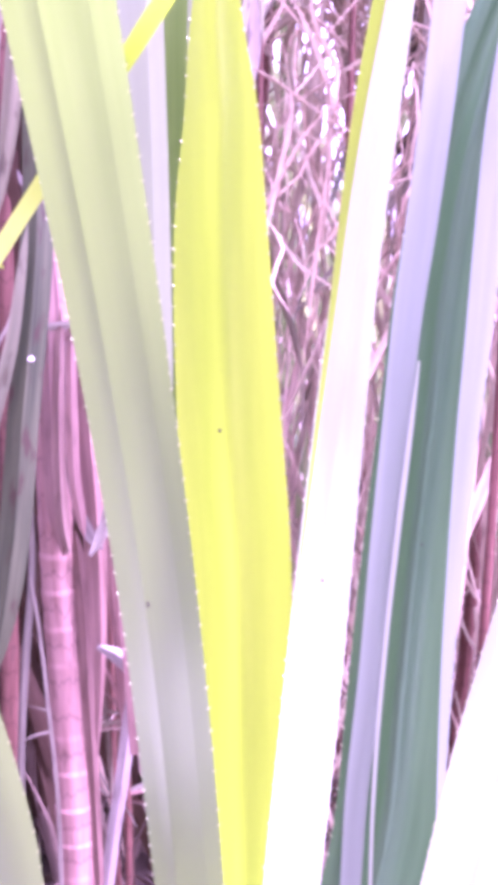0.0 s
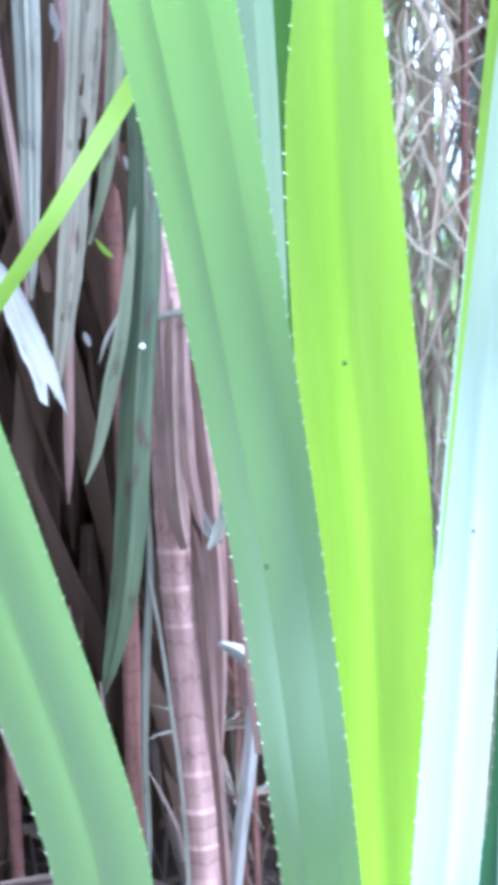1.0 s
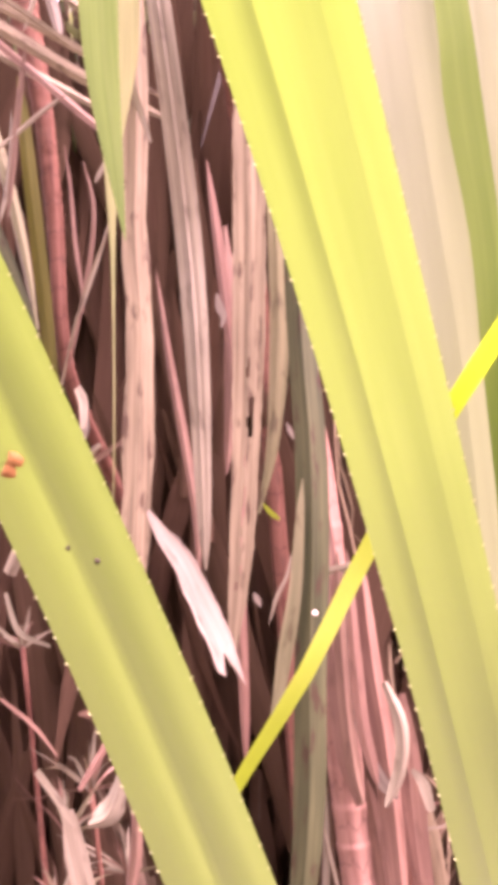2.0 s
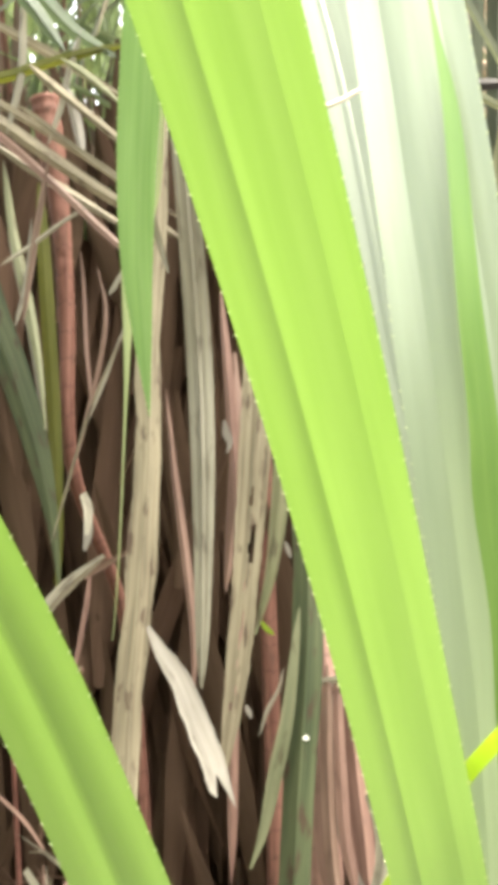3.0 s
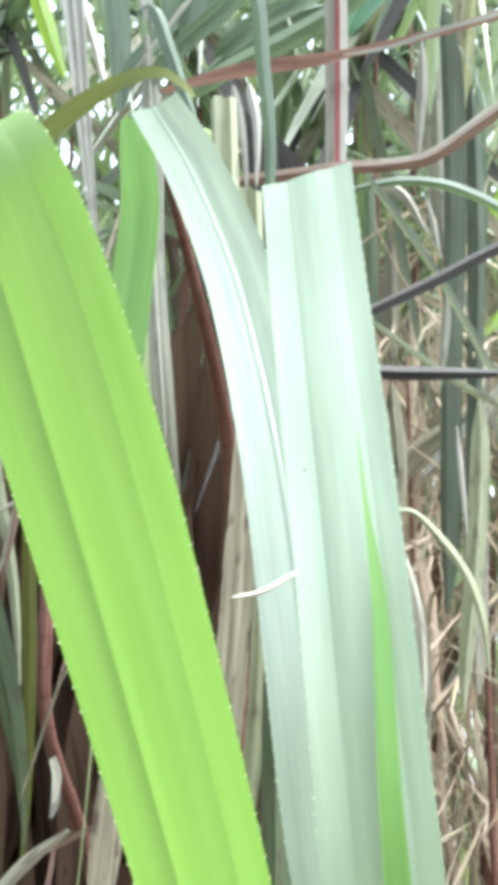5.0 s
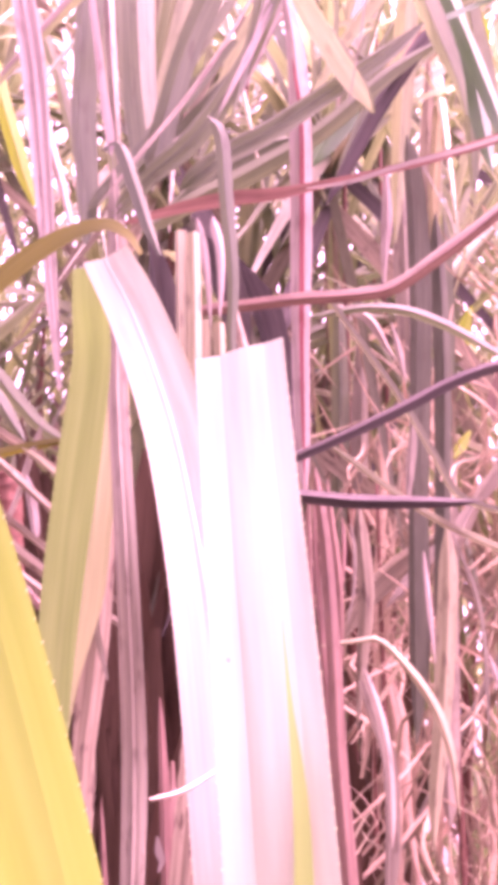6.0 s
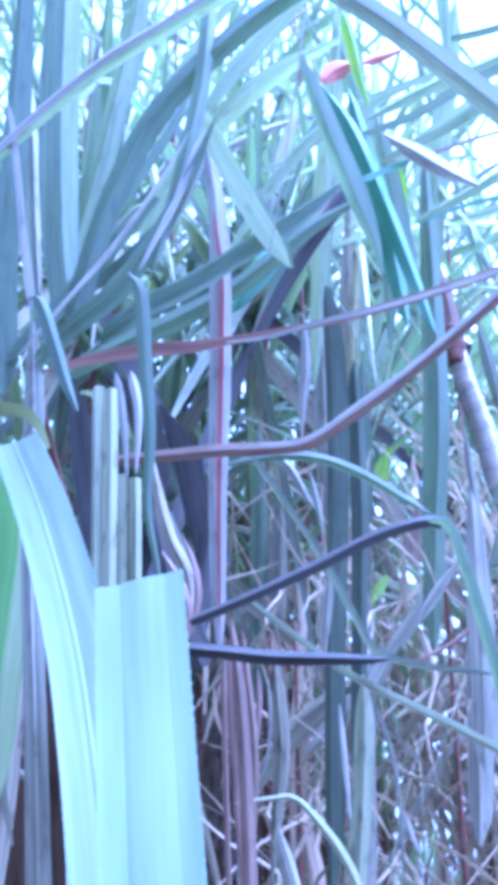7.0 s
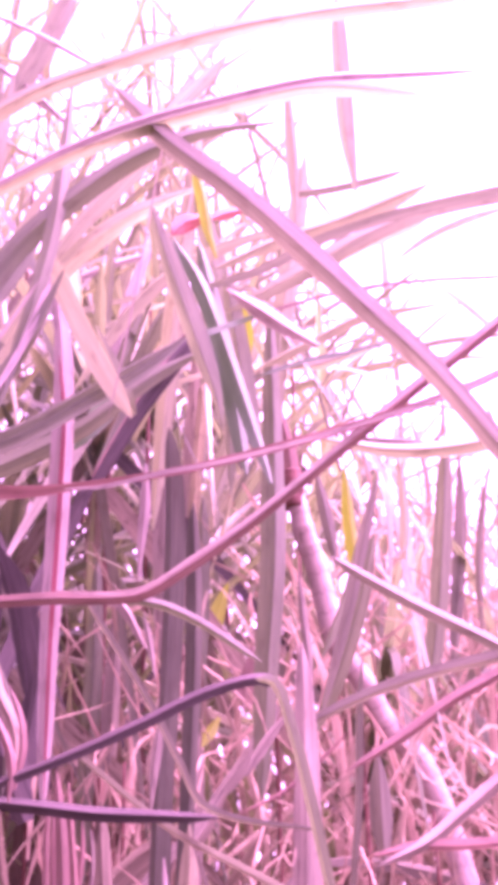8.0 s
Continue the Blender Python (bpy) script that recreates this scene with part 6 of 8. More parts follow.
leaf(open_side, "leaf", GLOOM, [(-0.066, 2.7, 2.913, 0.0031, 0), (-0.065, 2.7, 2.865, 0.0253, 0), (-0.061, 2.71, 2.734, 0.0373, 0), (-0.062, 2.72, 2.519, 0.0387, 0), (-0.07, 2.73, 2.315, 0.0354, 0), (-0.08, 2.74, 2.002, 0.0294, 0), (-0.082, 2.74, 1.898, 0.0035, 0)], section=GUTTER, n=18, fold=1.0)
leaf(open_side, "leaf", SHADY, [(0.115, 2.75, 3.473, 0.0036, 0), (0.115, 2.75, 3.362, 0.03, 0), (0.117, 2.76, 3.064, 0.0525, 0), (0.113, 2.77, 2.787, 0.0609, 0), (0.097, 2.78, 2.593, 0.057, 0), (0.081, 2.79, 2.346, 0.036, 0), (0.075, 2.79, 2.263, 0.0043, 0)], "grey-green upright leaf", section=GUTTER, n=18, fold=1.0)
leaf(open_side, "leaf", DEEP, [(-0.075, 2.3, 3.364, 0.002, 0), (-0.06, 2.3, 3.338, 0.0165, 0), (-0.021, 2.308, 3.27, 0.035, 0), (0.023, 2.316, 3.149, 0.039, 0), (0.064, 2.324, 3.019, 0.036, 0), (0.101, 2.332, 2.894, 0.0287, 0), (0.128, 2.34, 2.799, 0.0087, 0)], "drooping violet-grey leaf", section=GUTTER, n=18, fold=1.0)
leaf(open_side, "dry_leaf", PALE_DULL, [(0.048, 2.22, 3.176, 0.0016, 0), (0.066, 2.22, 3.163, 0.0133, 0), (0.114, 2.233, 3.134, 0.0353, 0), (0.166, 2.247, 3.099, 0.033, 0), (0.23, 2.26, 3.06, 0.0088, 0)], "pale folded leaf tip", section=GUTTER, n=18, fold=1.0)
leaf(open_side, "leaf", DEEP, [(-0.014, 2.23, 3.079, 0.0021, 0), (0.002, 2.23, 3.084, 0.0176, 0), (0.045, 2.25, 3.112, 0.02, 0), (0.095, 2.27, 3.14, 0.0135, 0), (0.112, 2.27, 3.145, 0.0016, 0)], section=GUTTER, n=18, fold=1.0)
leaf(open_side, "leaf", SHADY, [(-0.105, 2.2, 3.368, 0.0114, 0), (-0.078, 2.208, 3.275, 0.0361, 0), (-0.04, 2.216, 3.157, 0.0444, 0), (-0.003, 2.224, 3.043, 0.0436, 0), (0.027, 2.232, 2.946, 0.0237, 0), (0.04, 2.24, 2.877, 0.0053, 0)], "drooping leaf", section=GUTTER, n=18, fold=1.0)
leaf(open_side, "leaf", YOUNG, [(-0.027, 2.3, 3.544, 0.0023, 0), (-0.022, 2.3, 3.523, 0.0193, 0), (-0.01, 2.313, 3.472, 0.0289, 0), (-0, 2.327, 3.408, 0.024, 0), (0.018, 2.34, 3.33, 0.0071, 0)], section=GUTTER, n=18, fold=1.0)
leaf(open_side, "dry_leaf", PETAL, [(-0.077, 2.3, 3.367, 0.002, 0), (-0.07, 2.3, 3.375, 0.0166, 0), (-0.05, 2.313, 3.407, 0.0406, 0), (-0.024, 2.327, 3.428, 0.0313, 0), (-0.013, 2.34, 3.446, 0.0073, 0)], "small dried red bract", section=GUTTER, n=18, fold=1.0)
leaf(open_side, "dry_leaf", PETAL, [(0.01, 2.32, 3.42, 0.0072, 0), (0.036, 2.333, 3.441, 0.0265, 0), (0.063, 2.347, 3.457, 0.0194, 0), (0.093, 2.36, 3.474, 0.0049, 0)], section=GUTTER, n=18, fold=1.0)
leaf(open_side, "leaf", DIM, [(-0.135, 1.92, 3.441, 0.0038, 0), (-0.107, 1.92, 3.406, 0.0317, 0), (-0.032, 1.926, 3.314, 0.0416, 0), (0.072, 1.931, 3.22, 0.0449, 0), (0.201, 1.937, 3.082, 0.0477, 0), (0.314, 1.943, 2.95, 0.0445, 0), (0.412, 1.949, 2.838, 0.0416, 0), (0.513, 1.954, 2.691, 0.0384, 0), (0.59, 1.96, 2.577, 0.0268, 0), (0.615, 1.96, 2.538, 0.0032, 0)], "long arching leaf with a nick in its edge", section=GUTTER, n=26, fold=1.0)
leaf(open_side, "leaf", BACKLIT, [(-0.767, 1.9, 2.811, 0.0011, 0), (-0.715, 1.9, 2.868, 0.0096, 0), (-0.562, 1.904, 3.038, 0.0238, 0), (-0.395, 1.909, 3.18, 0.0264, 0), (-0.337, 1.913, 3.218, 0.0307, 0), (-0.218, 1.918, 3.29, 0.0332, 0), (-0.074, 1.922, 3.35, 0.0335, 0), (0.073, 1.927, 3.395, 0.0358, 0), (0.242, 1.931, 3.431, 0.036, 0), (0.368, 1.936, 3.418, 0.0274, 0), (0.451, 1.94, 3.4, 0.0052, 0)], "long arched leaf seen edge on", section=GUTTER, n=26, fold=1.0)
# bleached copy of the arched leaf's edge, its lit rim put into the colour
leaf(open_side, "dry_leaf", BLEACHED, [(-0.757, 1.88, 2.811, 0.0009, 0), (-0.706, 1.88, 2.867, 0.0077, 0), (-0.554, 1.884, 3.037, 0.0159, 0), (-0.389, 1.889, 3.18, 0.0163, 0), (-0.332, 1.893, 3.215, 0.0136, 0), (-0.214, 1.898, 3.29, 0.0166, 0), (-0.071, 1.902, 3.352, 0.0169, 0), (0.074, 1.907, 3.396, 0.0169, 0), (0.242, 1.911, 3.434, 0.0170, 0), (0.368, 1.916, 3.438, 0.0198, 0), (0.515, 1.92, 3.439, 0.0113, 0), (0.565, 1.92, 3.438, 0.0014, 0)], "pale strip painted as the lit rim of the arched leaf", section=GUTTER, turn=0, n=26, fold=1.0)
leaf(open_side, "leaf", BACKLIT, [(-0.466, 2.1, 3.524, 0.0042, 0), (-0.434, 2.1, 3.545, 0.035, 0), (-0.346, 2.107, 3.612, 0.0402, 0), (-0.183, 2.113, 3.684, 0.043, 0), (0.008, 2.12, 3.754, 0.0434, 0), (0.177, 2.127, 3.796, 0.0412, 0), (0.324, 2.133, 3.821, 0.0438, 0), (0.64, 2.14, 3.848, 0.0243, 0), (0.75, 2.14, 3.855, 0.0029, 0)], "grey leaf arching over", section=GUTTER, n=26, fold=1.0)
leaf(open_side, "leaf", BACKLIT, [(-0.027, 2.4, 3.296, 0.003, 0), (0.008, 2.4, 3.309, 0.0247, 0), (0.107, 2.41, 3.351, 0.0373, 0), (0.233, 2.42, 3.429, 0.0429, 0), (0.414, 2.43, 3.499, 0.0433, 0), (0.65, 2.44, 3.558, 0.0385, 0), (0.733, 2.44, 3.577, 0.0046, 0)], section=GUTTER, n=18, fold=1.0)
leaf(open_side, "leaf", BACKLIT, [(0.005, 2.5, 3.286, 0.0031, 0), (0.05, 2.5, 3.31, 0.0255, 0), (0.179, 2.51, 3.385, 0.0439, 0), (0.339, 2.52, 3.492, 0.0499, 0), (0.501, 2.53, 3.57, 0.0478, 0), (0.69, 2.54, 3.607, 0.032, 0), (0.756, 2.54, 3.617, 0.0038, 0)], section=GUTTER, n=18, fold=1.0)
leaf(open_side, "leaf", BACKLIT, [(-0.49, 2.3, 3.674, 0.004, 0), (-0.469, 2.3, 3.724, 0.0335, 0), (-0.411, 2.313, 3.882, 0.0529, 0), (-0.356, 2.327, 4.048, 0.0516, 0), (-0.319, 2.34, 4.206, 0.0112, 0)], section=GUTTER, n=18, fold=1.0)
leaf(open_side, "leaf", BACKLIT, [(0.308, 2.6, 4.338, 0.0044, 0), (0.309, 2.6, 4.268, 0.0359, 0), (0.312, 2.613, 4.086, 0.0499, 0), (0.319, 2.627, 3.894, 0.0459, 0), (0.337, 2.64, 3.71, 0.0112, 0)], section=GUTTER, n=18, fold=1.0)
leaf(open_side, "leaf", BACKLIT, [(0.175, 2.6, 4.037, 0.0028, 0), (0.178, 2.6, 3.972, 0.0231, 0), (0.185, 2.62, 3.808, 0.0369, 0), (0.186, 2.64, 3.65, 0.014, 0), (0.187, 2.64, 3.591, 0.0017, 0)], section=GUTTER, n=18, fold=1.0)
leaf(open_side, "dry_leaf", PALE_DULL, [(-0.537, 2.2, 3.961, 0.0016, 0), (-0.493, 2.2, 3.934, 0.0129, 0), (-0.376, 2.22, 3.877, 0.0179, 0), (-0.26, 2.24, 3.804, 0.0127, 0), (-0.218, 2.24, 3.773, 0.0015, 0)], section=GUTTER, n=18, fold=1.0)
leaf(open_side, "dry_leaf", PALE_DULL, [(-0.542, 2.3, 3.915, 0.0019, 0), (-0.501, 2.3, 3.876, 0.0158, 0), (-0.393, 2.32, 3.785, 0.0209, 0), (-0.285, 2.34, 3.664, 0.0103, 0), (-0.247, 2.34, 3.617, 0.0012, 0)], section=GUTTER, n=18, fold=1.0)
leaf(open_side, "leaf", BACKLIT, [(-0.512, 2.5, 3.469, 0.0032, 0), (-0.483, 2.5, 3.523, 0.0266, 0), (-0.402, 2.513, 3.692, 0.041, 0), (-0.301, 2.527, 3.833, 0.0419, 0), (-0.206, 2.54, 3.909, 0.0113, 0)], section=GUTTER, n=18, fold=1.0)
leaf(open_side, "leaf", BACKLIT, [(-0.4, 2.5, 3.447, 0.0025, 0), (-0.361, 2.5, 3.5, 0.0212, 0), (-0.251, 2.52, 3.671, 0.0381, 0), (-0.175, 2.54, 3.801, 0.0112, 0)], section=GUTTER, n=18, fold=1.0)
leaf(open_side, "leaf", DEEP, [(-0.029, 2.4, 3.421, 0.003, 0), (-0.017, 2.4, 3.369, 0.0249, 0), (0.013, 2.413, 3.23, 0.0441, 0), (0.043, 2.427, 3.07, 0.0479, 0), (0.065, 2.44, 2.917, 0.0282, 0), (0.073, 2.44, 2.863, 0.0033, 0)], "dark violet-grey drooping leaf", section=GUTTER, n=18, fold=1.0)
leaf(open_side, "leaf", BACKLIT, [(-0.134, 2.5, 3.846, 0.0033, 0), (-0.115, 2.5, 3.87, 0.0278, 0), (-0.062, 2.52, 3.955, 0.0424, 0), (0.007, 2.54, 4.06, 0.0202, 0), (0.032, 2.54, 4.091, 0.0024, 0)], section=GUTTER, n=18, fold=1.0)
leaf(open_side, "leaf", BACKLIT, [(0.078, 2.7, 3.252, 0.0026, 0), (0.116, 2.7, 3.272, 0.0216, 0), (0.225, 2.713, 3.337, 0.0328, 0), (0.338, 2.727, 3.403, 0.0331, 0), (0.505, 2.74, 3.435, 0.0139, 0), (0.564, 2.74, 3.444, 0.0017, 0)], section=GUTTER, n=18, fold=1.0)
leaf(open_side, "leaf", DEEP, [(0.087, 2.4, 3.069, 0.0011, 0), (0.116, 2.4, 3.079, 0.0095, 0), (0.2, 2.413, 3.115, 0.0168, 0), (0.297, 2.427, 3.141, 0.0181, 0), (0.395, 2.44, 3.166, 0.0073, 0), (0.429, 2.44, 3.172, 0.0009, 0)], section=GUTTER, n=18, fold=1.0)
leaf(open_side, "dry_leaf", RUST, [(0.083, 2.35, 3.187, 0.0011, 0), (0.12, 2.35, 3.198, 0.0095, 0), (0.228, 2.36, 3.236, 0.0144, 0), (0.325, 2.37, 3.262, 0.0145, 0), (0.471, 2.38, 3.281, 0.0145, 0), (0.629, 2.39, 3.288, 0.0121, 0), (0.683, 2.39, 3.288, 0.0015, 0)], section=GUTTER, n=18, fold=1.0)
leaf(open_side, "leaf", DIM, [(0.146, 2.5, 2.345, 0.0018, 0), (0.177, 2.5, 2.36, 0.0152, 0), (0.265, 2.51, 2.404, 0.0219, 0), (0.355, 2.52, 2.441, 0.0243, 0), (0.457, 2.53, 2.471, 0.0245, 0), (0.582, 2.54, 2.499, 0.0224, 0), (0.626, 2.54, 2.508, 0.0027, 0)], section=GUTTER, n=18, fold=1.0)
leaf(open_side, "leaf", DIM, [(0.239, 2.5, 2.702, 0.0022, 0), (0.266, 2.5, 2.684, 0.0184, 0), (0.344, 2.51, 2.637, 0.0251, 0), (0.432, 2.52, 2.588, 0.0294, 0), (0.519, 2.53, 2.544, 0.027, 0), (0.583, 2.54, 2.51, 0.0224, 0), (0.606, 2.54, 2.498, 0.0027, 0)], section=GUTTER, n=18, fold=1.0)
leaf(open_side, "leaf", SHADY, [(0.212, 2.7, 2.543, 0.002, 0), (0.226, 2.7, 2.577, 0.0169, 0), (0.267, 2.713, 2.681, 0.0272, 0), (0.311, 2.727, 2.829, 0.0304, 0), (0.345, 2.74, 2.958, 0.0182, 0), (0.358, 2.74, 3.002, 0.0022, 0)], section=GUTTER, n=18, fold=1.0)
leaf(open_side, "dry_leaf", SHADY, [(0.513, 2.7, 3.045, 0.0038, 0), (0.507, 2.7, 2.991, 0.0308, 0), (0.494, 2.713, 2.845, 0.0424, 0), (0.474, 2.727, 2.679, 0.0434, 0), (0.447, 2.74, 2.52, 0.0329, 0), (0.438, 2.74, 2.465, 0.0039, 0)], section=GUTTER, n=18, fold=1.0)
leaf(open_side, "dry_leaf", PALE_DULL, [(0.176, 2.4, 2.495, 0.0031, 0), (0.177, 2.4, 2.449, 0.0255, 0), (0.178, 2.413, 2.325, 0.0438, 0), (0.179, 2.427, 2.176, 0.0469, 0), (0.174, 2.44, 2.034, 0.0439, 0), (0.173, 2.44, 1.985, 0.0052, 0)], "pale upright leaf", section=GUTTER, n=18, fold=1.0)
leaf(open_side, "dry_leaf", RUST, [(0.288, 2.3, 2.096, 0.0011, 0), (0.308, 2.3, 2.099, 0.0095, 0), (0.366, 2.313, 2.111, 0.0191, 0), (0.443, 2.327, 2.113, 0.0211, 0), (0.521, 2.34, 2.119, 0.0173, 0), (0.548, 2.34, 2.12, 0.0021, 0)], section=GUTTER, n=18, fold=1.0)
leaf(open_side, "dry_leaf", PALE_DULL, [(0.293, 2.3, 2.077, 0.0011, 0), (0.316, 2.3, 2.087, 0.0095, 0), (0.385, 2.313, 2.119, 0.0220, 0), (0.447, 2.327, 2.167, 0.0242, 0), (0.532, 2.34, 2.234, 0.0226, 0), (0.562, 2.34, 2.257, 0.0027, 0)], "broad pale dead leaf", section=GUTTER, n=18, fold=1.0)
leaf(open_side, "leaf", BACKLIT, [(0.211, 2.6, 3.02, 0.0021, 0), (0.255, 2.6, 3.011, 0.0175, 0), (0.379, 2.613, 2.991, 0.035, 0), (0.517, 2.627, 2.999, 0.0402, 0), (0.646, 2.64, 3.028, 0.0328, 0), (0.691, 2.64, 3.036, 0.0039, 0)], section=GUTTER, n=18, fold=1.0)
leaf(open_side, "dry_leaf", RUST, [(0.251, 2.5, 2.27, 0.0013, 0), (0.282, 2.5, 2.288, 0.0107, 0), (0.371, 2.513, 2.342, 0.0217, 0), (0.463, 2.527, 2.408, 0.0242, 0), (0.568, 2.54, 2.465, 0.0223, 0), (0.605, 2.54, 2.484, 0.0027, 0)], section=GUTTER, n=18, fold=1.0)
leaf(open_side, "dry_leaf", PALE_DULL, [(-0.078, 2.9, 2.454, 0.0046, 0), (-0.081, 2.9, 2.394, 0.0381, 0), (-0.09, 2.91, 2.229, 0.0553, 0), (-0.099, 2.92, 2.042, 0.0594, 0), (-0.103, 2.93, 1.801, 0.0534, 0), (-0.103, 2.94, 1.661, 0.036, 0), (-0.102, 2.94, 1.613, 0.0043, 0)], "broad weathered leaf standing upright", section=GUTTER, n=18, fold=1.0)
leaf(open_side, "leaf", SHADY, [(-0.077, 3, 3.061, 0.0033, 0), (-0.077, 3, 2.992, 0.0277, 0), (-0.079, 3.013, 2.805, 0.0383, 0), (-0.088, 3.027, 2.594, 0.0378, 0), (-0.097, 3.04, 2.43, 0.0267, 0), (-0.1, 3.04, 2.373, 0.0032, 0)], section=GUTTER, n=18, fold=1.0)
leaf(open_side, "dry_leaf", PALE_DULL, [(-0.178, 3, 3.191, 0.0044, 0), (-0.177, 3, 3.141, 0.0368, 0), (-0.176, 3.013, 3.009, 0.059, 0), (-0.174, 3.027, 2.833, 0.0611, 0), (-0.168, 3.04, 2.676, 0.0468, 0), (-0.166, 3.04, 2.62, 0.0056, 0)], section=GUTTER, n=18, fold=1.0)
leaf(open_side, "leaf", SHADY, [(-0.328, 2.5, 2.61, 0.0014, 0), (-0.295, 2.5, 2.614, 0.0115, 0), (-0.204, 2.51, 2.628, 0.0183, 0), (-0.114, 2.52, 2.618, 0.0205, 0), (-0.037, 2.53, 2.584, 0.0203, 0), (0.06, 2.54, 2.52, 0.0134, 0), (0.093, 2.54, 2.497, 0.0016, 0)], section=GUTTER, n=18, fold=1.0)
leaf(open_side, "dry_leaf", GREYGREEN, [(-0.272, 2.4, 1.936, 0.0007, 0), (-0.252, 2.4, 1.938, 0.0057, 0), (-0.196, 2.407, 1.946, 0.0085, 0), (-0.169, 2.413, 1.948, 0.0099, 0), (-0.118, 2.42, 1.9, 0.0155, 0), (-0.07, 2.427, 1.829, 0.0181, 0), (-0.044, 2.433, 1.749, 0.0152, 0), (-0.036, 2.44, 1.668, 0.0055, 0), (-0.033, 2.44, 1.64, 0.0006, 0)], "thin leaf bent over in an arch", section=GUTTER, n=26, fold=1.0, turn=0)
leaf(open_side, "dry_leaf", PALE_DULL, [(-0.209, 2.45, 1.878, 0.0103, 0), (-0.192, 2.46, 1.823, 0.0307, 0), (-0.169, 2.47, 1.754, 0.0346, 0), (-0.162, 2.48, 1.656, 0.0343, 0), (-0.168, 2.49, 1.532, 0.03, 0), (-0.17, 2.49, 1.489, 0.0036, 0)], "curved pale dead leaf", section=GUTTER, n=18, fold=1.0)
leaf(open_side, "dry_leaf", RUST, [(-0.269, 2.35, 2.257, 0.0017, 0), (-0.264, 2.35, 2.223, 0.0145, 0), (-0.253, 2.358, 2.129, 0.0226, 0), (-0.24, 2.366, 1.926, 0.0261, 0), (-0.233, 2.374, 1.732, 0.0295, 0), (-0.219, 2.382, 1.53, 0.0326, 0), (-0.215, 2.39, 1.412, 0.0284, 0), (-0.214, 2.39, 1.372, 0.0034, 0)], "reddish strip hanging low", section=GUTTER, n=18, fold=1.0)
leaf(open_side, "dry_leaf", RUST, [(-0.256, 2.4, 2.247, 0.0015, 0), (-0.25, 2.4, 2.19, 0.0126, 0), (-0.237, 2.42, 2.035, 0.0166, 0), (-0.244, 2.44, 1.883, 0.0144, 0), (-0.246, 2.44, 1.83, 0.0017, 0)], section=GUTTER, n=18, fold=1.0)
leaf(open_side, "dry_leaf", DRY, [(-0.348, 2.9, 1.977, 0.003, 0), (-0.33, 2.9, 2.007, 0.025, 0), (-0.28, 2.91, 2.095, 0.058, 0), (-0.203, 2.92, 2.171, 0.0709, 0), (-0.115, 2.93, 2.227, 0.0507, 0), (-0.077, 2.94, 2.26, 0.0178, 0)], "broad brown dead leaf", section=GUTTER, n=18, fold=1.0)
leaf(open_side, "dry_leaf", PALE_DULL, [(-0.21, 2.8, 2.057, 0.002, 0), (-0.188, 2.8, 2.077, 0.0168, 0), (-0.128, 2.813, 2.138, 0.0411, 0), (-0.068, 2.827, 2.193, 0.0485, 0), (-0.018, 2.84, 2.274, 0.0294, 0), (0, 2.84, 2.302, 0.0035, 0)], section=GUTTER, n=18, fold=1.0)
leaf(open_side, "leaf", SHADY, [(-0.277, 2.6, 2.953, 0.0123, 0), (-0.24, 2.61, 3.064, 0.0424, 0), (-0.189, 2.62, 3.174, 0.0554, 0), (-0.113, 2.63, 3.269, 0.0582, 0), (-0.062, 2.64, 3.311, 0.0254, 0), (-0.044, 2.64, 3.323, 0.003, 0)], section=GUTTER, n=18, fold=1.0)
leaf(open_side, "dry_leaf", RUST, [(-0.263, 2.5, 2.896, 0.002, 0), (-0.246, 2.5, 2.925, 0.0166, 0), (-0.199, 2.513, 3.019, 0.0311, 0), (-0.138, 2.527, 3.139, 0.0338, 0), (-0.089, 2.54, 3.237, 0.0171, 0), (-0.071, 2.54, 3.268, 0.0021, 0)], section=GUTTER, n=18, fold=1.0)
leaf(open_side, "leaf", DEEP, [(-0.349, 2.7, 3.058, 0.0031, 0), (-0.335, 2.7, 3.082, 0.026, 0), (-0.297, 2.713, 3.157, 0.0602, 0), (-0.259, 2.727, 3.218, 0.058, 0), (-0.234, 2.74, 3.237, 0.0185, 0)], section=GUTTER, n=18, fold=1.0)
leaf(open_side, "dry_leaf", SHADY, [(-0.22, 2.25, 3.123, 0.0013, 0), (-0.208, 2.25, 3.095, 0.0107, 0), (-0.178, 2.263, 3.024, 0.0258, 0), (-0.149, 2.277, 2.954, 0.0242, 0), (-0.138, 2.29, 2.936, 0.0061, 0)], "pale hanging leaf tip", section=GUTTER, n=18, fold=1.0)
leaf(open_side, "dry_leaf", BLEACHED, [(-0.147, 2.5, 2.927, 0.0014, 0), (-0.146, 2.5, 2.9, 0.0117, 0), (-0.147, 2.513, 2.83, 0.0233, 0), (-0.156, 2.527, 2.748, 0.0163, 0), (-0.161, 2.54, 2.692, 0.0058, 0), (-0.162, 2.54, 2.67, 0.0007, 0)], section=GUTTER, n=18, fold=1.0)
leaf(open_side, "dry_leaf", PALE_DULL, [(-0.272, 2.6, 2.676, 0.0017, 0), (-0.255, 2.6, 2.668, 0.0143, 0), (-0.21, 2.62, 2.652, 0.0239, 0), (-0.167, 2.64, 2.579, 0.0119, 0), (-0.15, 2.64, 2.552, 0.0014, 0)], section=GUTTER, n=18, fold=1.0)
